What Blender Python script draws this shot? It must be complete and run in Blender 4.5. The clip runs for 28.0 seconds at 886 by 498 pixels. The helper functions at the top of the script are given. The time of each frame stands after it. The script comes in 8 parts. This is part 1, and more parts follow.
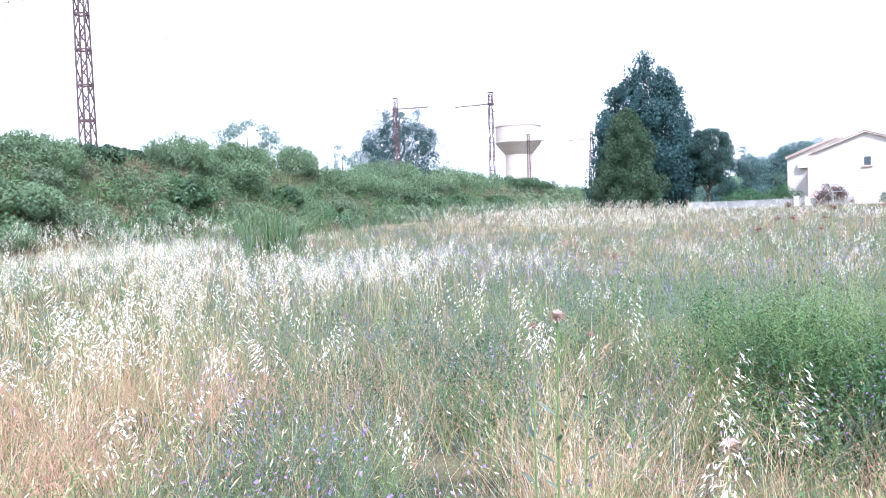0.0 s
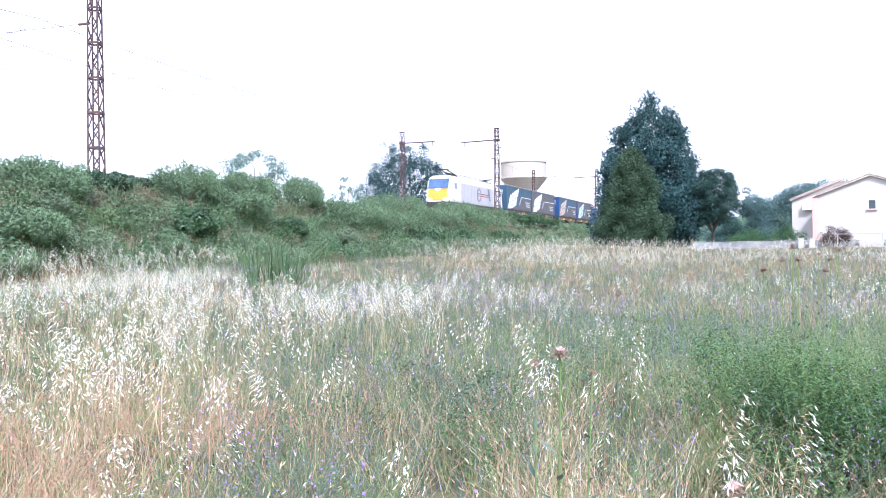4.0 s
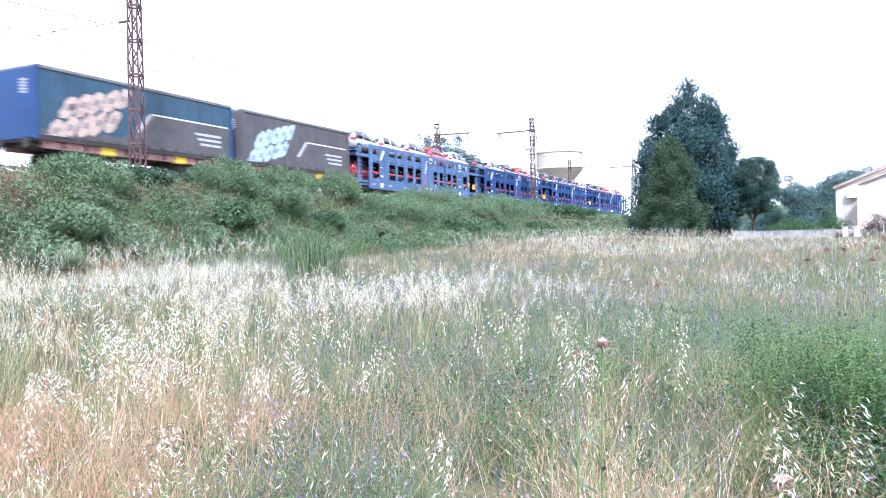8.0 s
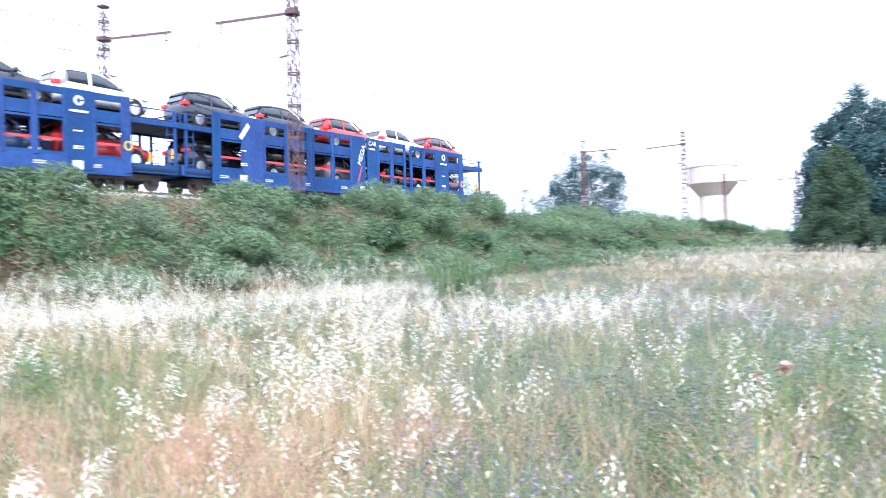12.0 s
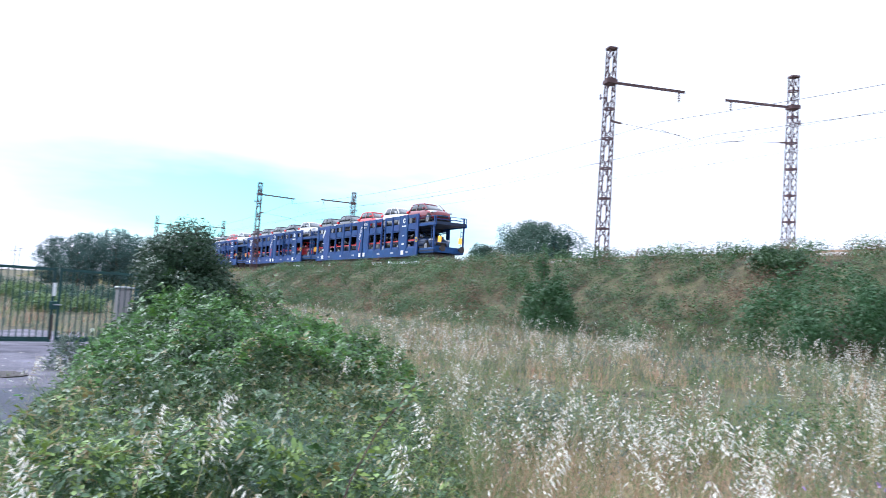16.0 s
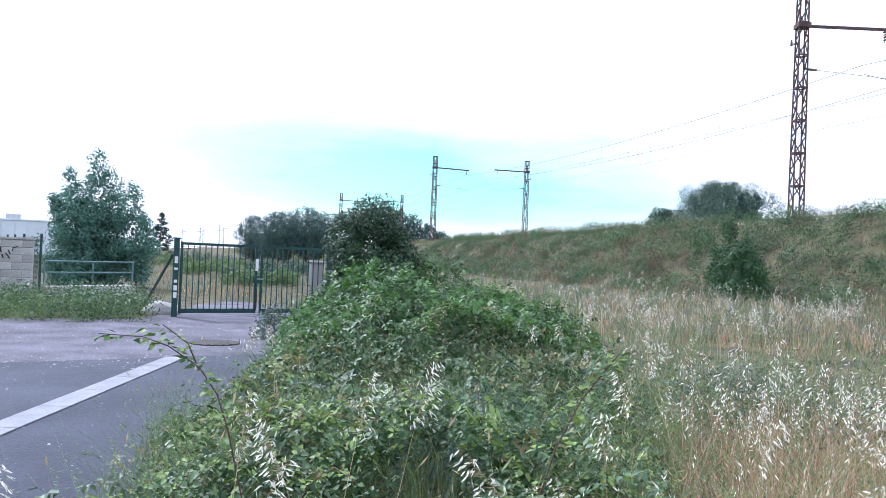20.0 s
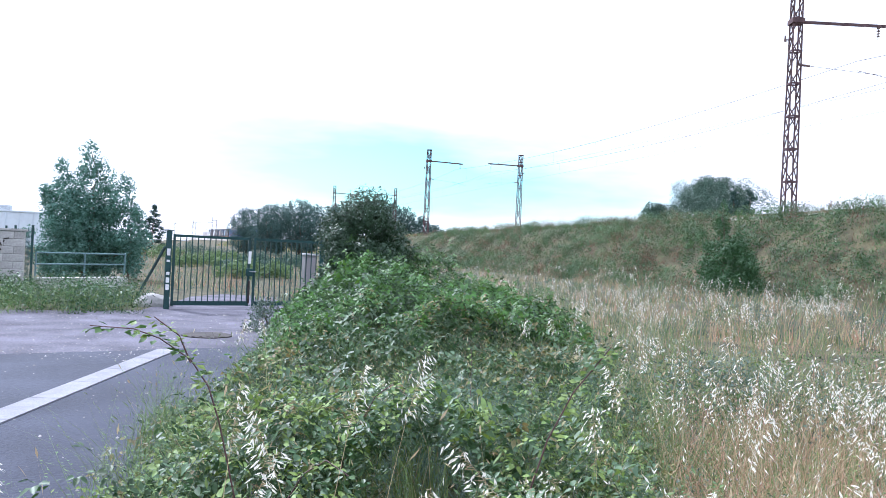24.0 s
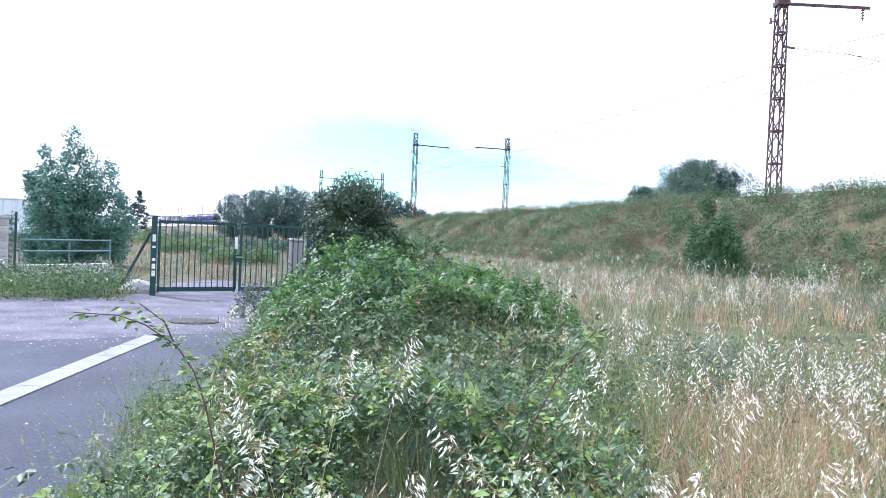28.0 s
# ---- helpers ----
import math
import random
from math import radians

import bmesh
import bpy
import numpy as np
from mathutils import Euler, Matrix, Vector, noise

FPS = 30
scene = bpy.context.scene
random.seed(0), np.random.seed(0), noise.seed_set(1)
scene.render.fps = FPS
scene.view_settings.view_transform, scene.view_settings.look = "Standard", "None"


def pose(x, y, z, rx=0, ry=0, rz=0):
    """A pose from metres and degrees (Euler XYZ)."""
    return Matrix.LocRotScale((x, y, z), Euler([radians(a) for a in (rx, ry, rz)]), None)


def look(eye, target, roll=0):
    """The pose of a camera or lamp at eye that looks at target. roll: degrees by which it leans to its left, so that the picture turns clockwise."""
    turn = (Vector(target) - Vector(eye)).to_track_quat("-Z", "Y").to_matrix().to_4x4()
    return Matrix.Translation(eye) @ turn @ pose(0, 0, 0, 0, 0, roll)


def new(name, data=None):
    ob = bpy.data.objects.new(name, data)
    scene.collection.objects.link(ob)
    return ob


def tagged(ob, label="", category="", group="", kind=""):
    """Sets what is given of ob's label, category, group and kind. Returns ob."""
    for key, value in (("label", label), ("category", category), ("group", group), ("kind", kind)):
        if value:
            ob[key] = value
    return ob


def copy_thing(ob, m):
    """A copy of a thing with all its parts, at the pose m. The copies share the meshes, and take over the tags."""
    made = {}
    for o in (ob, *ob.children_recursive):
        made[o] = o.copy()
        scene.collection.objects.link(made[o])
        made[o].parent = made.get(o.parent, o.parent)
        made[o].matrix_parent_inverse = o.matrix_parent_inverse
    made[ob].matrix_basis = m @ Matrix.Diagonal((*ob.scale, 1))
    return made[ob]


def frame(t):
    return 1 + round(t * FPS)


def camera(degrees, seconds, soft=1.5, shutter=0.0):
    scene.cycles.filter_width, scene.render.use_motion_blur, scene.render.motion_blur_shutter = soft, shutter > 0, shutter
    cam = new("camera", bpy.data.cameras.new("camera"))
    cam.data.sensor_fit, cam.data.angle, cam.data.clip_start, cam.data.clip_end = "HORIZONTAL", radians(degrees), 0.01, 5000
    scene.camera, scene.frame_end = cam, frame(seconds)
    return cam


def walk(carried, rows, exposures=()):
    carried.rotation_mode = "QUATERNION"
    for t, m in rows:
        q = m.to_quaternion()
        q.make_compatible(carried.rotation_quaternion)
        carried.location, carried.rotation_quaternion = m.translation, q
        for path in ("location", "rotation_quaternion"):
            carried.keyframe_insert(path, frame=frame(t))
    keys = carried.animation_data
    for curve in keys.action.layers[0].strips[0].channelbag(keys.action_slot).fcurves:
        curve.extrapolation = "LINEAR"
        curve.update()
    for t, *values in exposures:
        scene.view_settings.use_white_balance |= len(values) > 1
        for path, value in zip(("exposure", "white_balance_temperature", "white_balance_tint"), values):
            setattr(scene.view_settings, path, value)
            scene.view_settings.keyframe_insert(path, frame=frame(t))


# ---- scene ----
cam = camera(59.2, 28.0, 0.8, 0.4)


def aim(t, yaw, pitch, roll):
    """A row for walk(): the phone is held at arm's length and turned about the body."""
    a, p = radians(yaw), radians(pitch)
    eye = Vector((-0.35 * math.sin(a), 0.35 * math.cos(a), 1.6))
    ahead = Vector((-math.sin(a) * math.cos(p), math.cos(a) * math.cos(p), math.sin(p)))
    return t, look(eye, eye + ahead * 10, roll)


PATH = [
    (0.0, -67.89, -2.59, -1.95), (0.5, -67.48, -1.12, -1.69), (1.0, -67.59, -0.69, -1.53), (1.5, -72.03, -0.1, -1.52),
    (2.0, -70.33, -0.12, -1.32), (2.5, -69.56, -0.2, -1.61), (3.0, -68.89, -0.07, -1.55), (3.5, -68.11, 0.04, -0.96),
    (5.5, -66.68, -0.56, -0.86), (6.0, -66.07, -0.34, -0.91), (6.5, -65.76, -0.1, -0.71), (7.0, -65.61, -0.18, -0.83),
    (7.5, -65.64, -0.38, -0.91), (8.0, -65.05, -0.66, -1.11), (8.5, -65.2, -0.63, -1.05), (9.0, -65.0, -0.69, -1.03),
    (9.5, -64.6, -0.92, -1.17), (10.0, -64.36, -0.79, -1.49), (10.5, -63.95, -0.73, -1.56), (11.0, -62.95, -0.66, -1.64),
    (11.5, -60.72, -0.49, -1.55), (12.0, -54.42, 1.01, -1.6), (12.3, -47.51, 1.67, -3.13), (12.5, -41.14, 2.25, -3.96),
    (14.5, 24.3, 4.9, 0.6), (14.7, 32.6, 4.3, 1.3), (15.0, 44.3, 3.4, 2.4), (15.5, 54.12, 3.44, 2.87),
    (16.0, 58.91, 3.73, 3.72), (16.5, 63.84, 3.18, 3.63), (17.0, 64.62, 2.82, 2.66), (17.5, 66.94, 3.38, 1.84),
    (18.0, 71.04, 1.42, 1.9), (18.5, 71.22, 1.27, 2.32), (19.0, 71.68, 1.33, 2.15), (19.5, 71.86, 1.41, 2.12),
    (20.0, 71.56, 0.75, 2.37), (20.5, 71.2, 0.84, 2.35), (21.0, 70.72, 0.96, 2.7), (21.5, 70.94, 0.86, 2.95),
    (23.5, 70.57, 0.5, 2.83), (24.0, 71.05, 0.3, 2.67), (24.5, 70.65, 0.07, 2.75), (25.0, 70.74, 0.01, 2.72),
    (25.5, 70.45, -0.27, 2.92), (26.0, 70.21, -0.13, 2.84), (26.5, 70.6, -0.3, 2.33), (27.0, 70.06, -0.8, 2.38),
    (27.5, 69.98, -0.83, 2.44), (28.0, 70.08, -0.83, 2.27),
]
walk(cam, [aim(*row) for row in PATH], exposures=[(0.0, 1.1, 5350, 17), (1.0, 1.18, 5350, 17), (1.8, 1.0, 5350, 16), (4.0, 0.95, 5350, 17), (7.0, 1.06, 5350, 17), (9.0, 1.06, 5350, 17), (11.0, 1.19, 5350, 17), (12.5, 1.25, 5400, 16), (14.4, 1.5, 5450, 14), (15.2, 0.75, 5450, 14), (17.0, 0.5, 5400, 14), (18.5, 0.42, 5400, 14), (22.0, 0.58, 5400, 15), (26.5, 0.76, 5450, 16), (28.0, 0.88, 5450, 16)])

# ---- world and sun: thin bright overcast with one paler blue gap low in the sky ----
SUN_EL, SUN_AZ = 46.0, 238.0
world = bpy.data.worlds.new("overcast_sky")
scene.world = world
world.use_nodes = True
wn, wl = world.node_tree.nodes, world.node_tree.links
wn.clear()


def wnode(kind, **values):
    n = wn.new(kind)
    for k, v in values.items():
        n.inputs[k].default_value = v
    return n


w_sky = wn.new("ShaderNodeTexSky")
w_sky.sky_type, w_sky.sun_disc = "NISHITA", False
w_sky.sun_elevation, w_sky.sun_rotation = radians(SUN_EL), radians(SUN_AZ)
w_sky.air_density, w_sky.dust_density, w_sky.ozone_density = 1.0, 1.5, 2.0
w_coord = wn.new("ShaderNodeTexCoord")
w_map = wn.new("ShaderNodeMapping")
w_map.inputs["Scale"].default_value = (1.0, 1.0, 5.0)
w_noise = wnode("ShaderNodeTexNoise", Scale=2.2, Detail=5.0, Roughness=0.55)
w_dot = wn.new("ShaderNodeVectorMath")
w_dot.operation = "DISTANCE"
w_dot.inputs[1].default_value = (-0.965, 0.285, 0.40)
w_map2 = wn.new("ShaderNodeMapping")
w_map2.inputs["Scale"].default_value = (1.0, 1.0, 4.0)
w_add = wn.new("ShaderNodeMath")
w_add.operation = "MULTIPLY_ADD"
w_add.inputs[1].default_value = 0.5
w_ramp = wn.new("ShaderNodeValToRGB")
w_ramp.color_ramp.elements[0].position, w_ramp.color_ramp.elements[0].color = 0.40, (0, 0, 0, 1)
w_ramp.color_ramp.elements[1].position, w_ramp.color_ramp.elements[1].color = 0.59, (1, 1, 1, 1)
w_bg_sky = wnode("ShaderNodeBackground", Strength=0.15)
w_tint = wn.new("ShaderNodeMix")
w_tint.data_type, w_tint.blend_type = "RGBA", "MULTIPLY"
w_tint.inputs[0].default_value = 1.0
w_tint.inputs[7].default_value = (0.72, 1.2, 1.12, 1)
w_bg_cloud = wnode("ShaderNodeBackground", Color=(0.97, 0.985, 1.0, 1), Strength=1.0)
w_mix = wn.new("ShaderNodeMixShader")
w_out = wn.new("ShaderNodeOutputWorld")
wl.new(w_coord.outputs["Generated"], w_map.inputs["Vector"])
wl.new(w_map.outputs[0], w_noise.inputs["Vector"])
wl.new(w_coord.outputs["Generated"], w_map2.inputs["Vector"])
wl.new(w_map2.outputs[0], w_dot.inputs[0])
wl.new(w_noise.outputs[0], w_add.inputs[0])
wl.new(w_dot.outputs["Value"], w_add.inputs[2])
wl.new(w_add.outputs[0], w_ramp.inputs[0])
wl.new(w_sky.outputs[0], w_tint.inputs[6])
wl.new(w_tint.outputs[2], w_bg_sky.inputs["Color"])
wl.new(w_ramp.outputs[0], w_mix.inputs[0])
wl.new(w_bg_sky.outputs[0], w_mix.inputs[1])
wl.new(w_bg_cloud.outputs[0], w_mix.inputs[2])
wl.new(w_mix.outputs[0], w_out.inputs[0])

sun = new("sun", bpy.data.lights.new("sun", "SUN"))
sun.data.energy, sun.data.angle, sun.data.color = 3.6, radians(6), (1.0, 0.96, 0.9)
s_el, s_az = radians(SUN_EL), radians(SUN_AZ)
sun.matrix_world = look((0, 0, 40), (-math.cos(s_el) * math.sin(s_az), -math.cos(s_el) * math.cos(s_az), 40 - math.sin(s_el)))


# ---- materials ----
def material(name, color, rough=0.7, metal=0.0, vary=0.25, scale=6.0, bump=0.2, island=0.0, through_light=0.0, second=None, each=0.0, coat=0.0, fine=8.0):
    """A node material: two scales of noise over the colour, bump, and variation by island or by object."""
    m = bpy.data.materials.new(name)
    m.use_nodes = True
    n, l = m.node_tree.nodes, m.node_tree.links
    n.clear()
    out = n.new("ShaderNodeOutputMaterial")
    b = n.new("ShaderNodeBsdfPrincipled")
    b.inputs["Roughness"].default_value, b.inputs["Metallic"].default_value = rough, metal
    b.inputs["Coat Weight"].default_value = coat
    co = n.new("ShaderNodeTexCoord")
    big, small = n.new("ShaderNodeTexNoise"), n.new("ShaderNodeTexNoise")
    big.inputs["Scale"].default_value, big.inputs["Detail"].default_value = scale, 4
    small.inputs["Scale"].default_value, small.inputs["Detail"].default_value = scale * fine, 6
    for t in (big, small):
        l.new(co.outputs["Object"], t.inputs["Vector"])
    mean = n.new("ShaderNodeMix")
    mean.inputs[0].default_value = 0.45
    l.new(big.outputs[0], mean.inputs[2])
    l.new(small.outputs[0], mean.inputs[3])
    ramp = n.new("ShaderNodeValToRGB")
    low = [max(0.0, c * (1 - vary)) for c in color]
    high = list(second) if second else [min(1.0, c * (1 + vary)) for c in color]
    ramp.color_ramp.elements[0].position, ramp.color_ramp.elements[0].color = 0.34, (*low, 1)
    ramp.color_ramp.elements[1].position, ramp.color_ramp.elements[1].color = 0.66, (*high, 1)
    l.new(mean.outputs[0], ramp.inputs[0])
    last = ramp.outputs[0]
    if island or each:
        hsv = n.new("ShaderNodeHueSaturation")
        rnd = n.new("ShaderNodeNewGeometry").outputs["Random Per Island"] if island else n.new("ShaderNodeObjectInfo").outputs["Random"]
        amount = island or each
        for socket, lo, hi in (("Value", 1 - amount, 1 + amount), ("Hue", 0.5 - 0.05 * amount, 0.5 + 0.05 * amount), ("Saturation", 1 + 0.4 * amount, 1 - 0.4 * amount)):
            r = n.new("ShaderNodeMapRange")
            r.inputs["To Min"].default_value, r.inputs["To Max"].default_value = lo, hi
            l.new(rnd, r.inputs["Value"])
            l.new(r.outputs[0], hsv.inputs[socket])
        l.new(last, hsv.inputs["Color"])
        last = hsv.outputs[0]
    l.new(last, b.inputs["Base Color"])
    if bump:
        bp = n.new("ShaderNodeBump")
        bp.inputs["Strength"].default_value, bp.inputs["Distance"].default_value = bump, 0.02
        l.new(small.outputs[0], bp.inputs["Height"])
        l.new(bp.outputs[0], b.inputs["Normal"])
    if through_light:
        tr = n.new("ShaderNodeBsdfTranslucent")
        l.new(last, tr.inputs["Color"])
        mx = n.new("ShaderNodeMixShader")
        mx.inputs[0].default_value = through_light
        l.new(b.outputs[0], mx.inputs[1])
        l.new(tr.outputs[0], mx.inputs[2])
        l.new(mx.outputs[0], out.inputs[0])
    else:
        l.new(b.outputs[0], out.inputs[0])
    return m


def glowing(name, color, strength):
    m = bpy.data.materials.new(name)
    m.use_nodes = True
    b = m.node_tree.nodes["Principled BSDF"]
    b.inputs["Base Color"].default_value = (*color, 1)
    b.inputs["Emission Color"].default_value, b.inputs["Emission Strength"].default_value = (*color, 1), strength
    return m


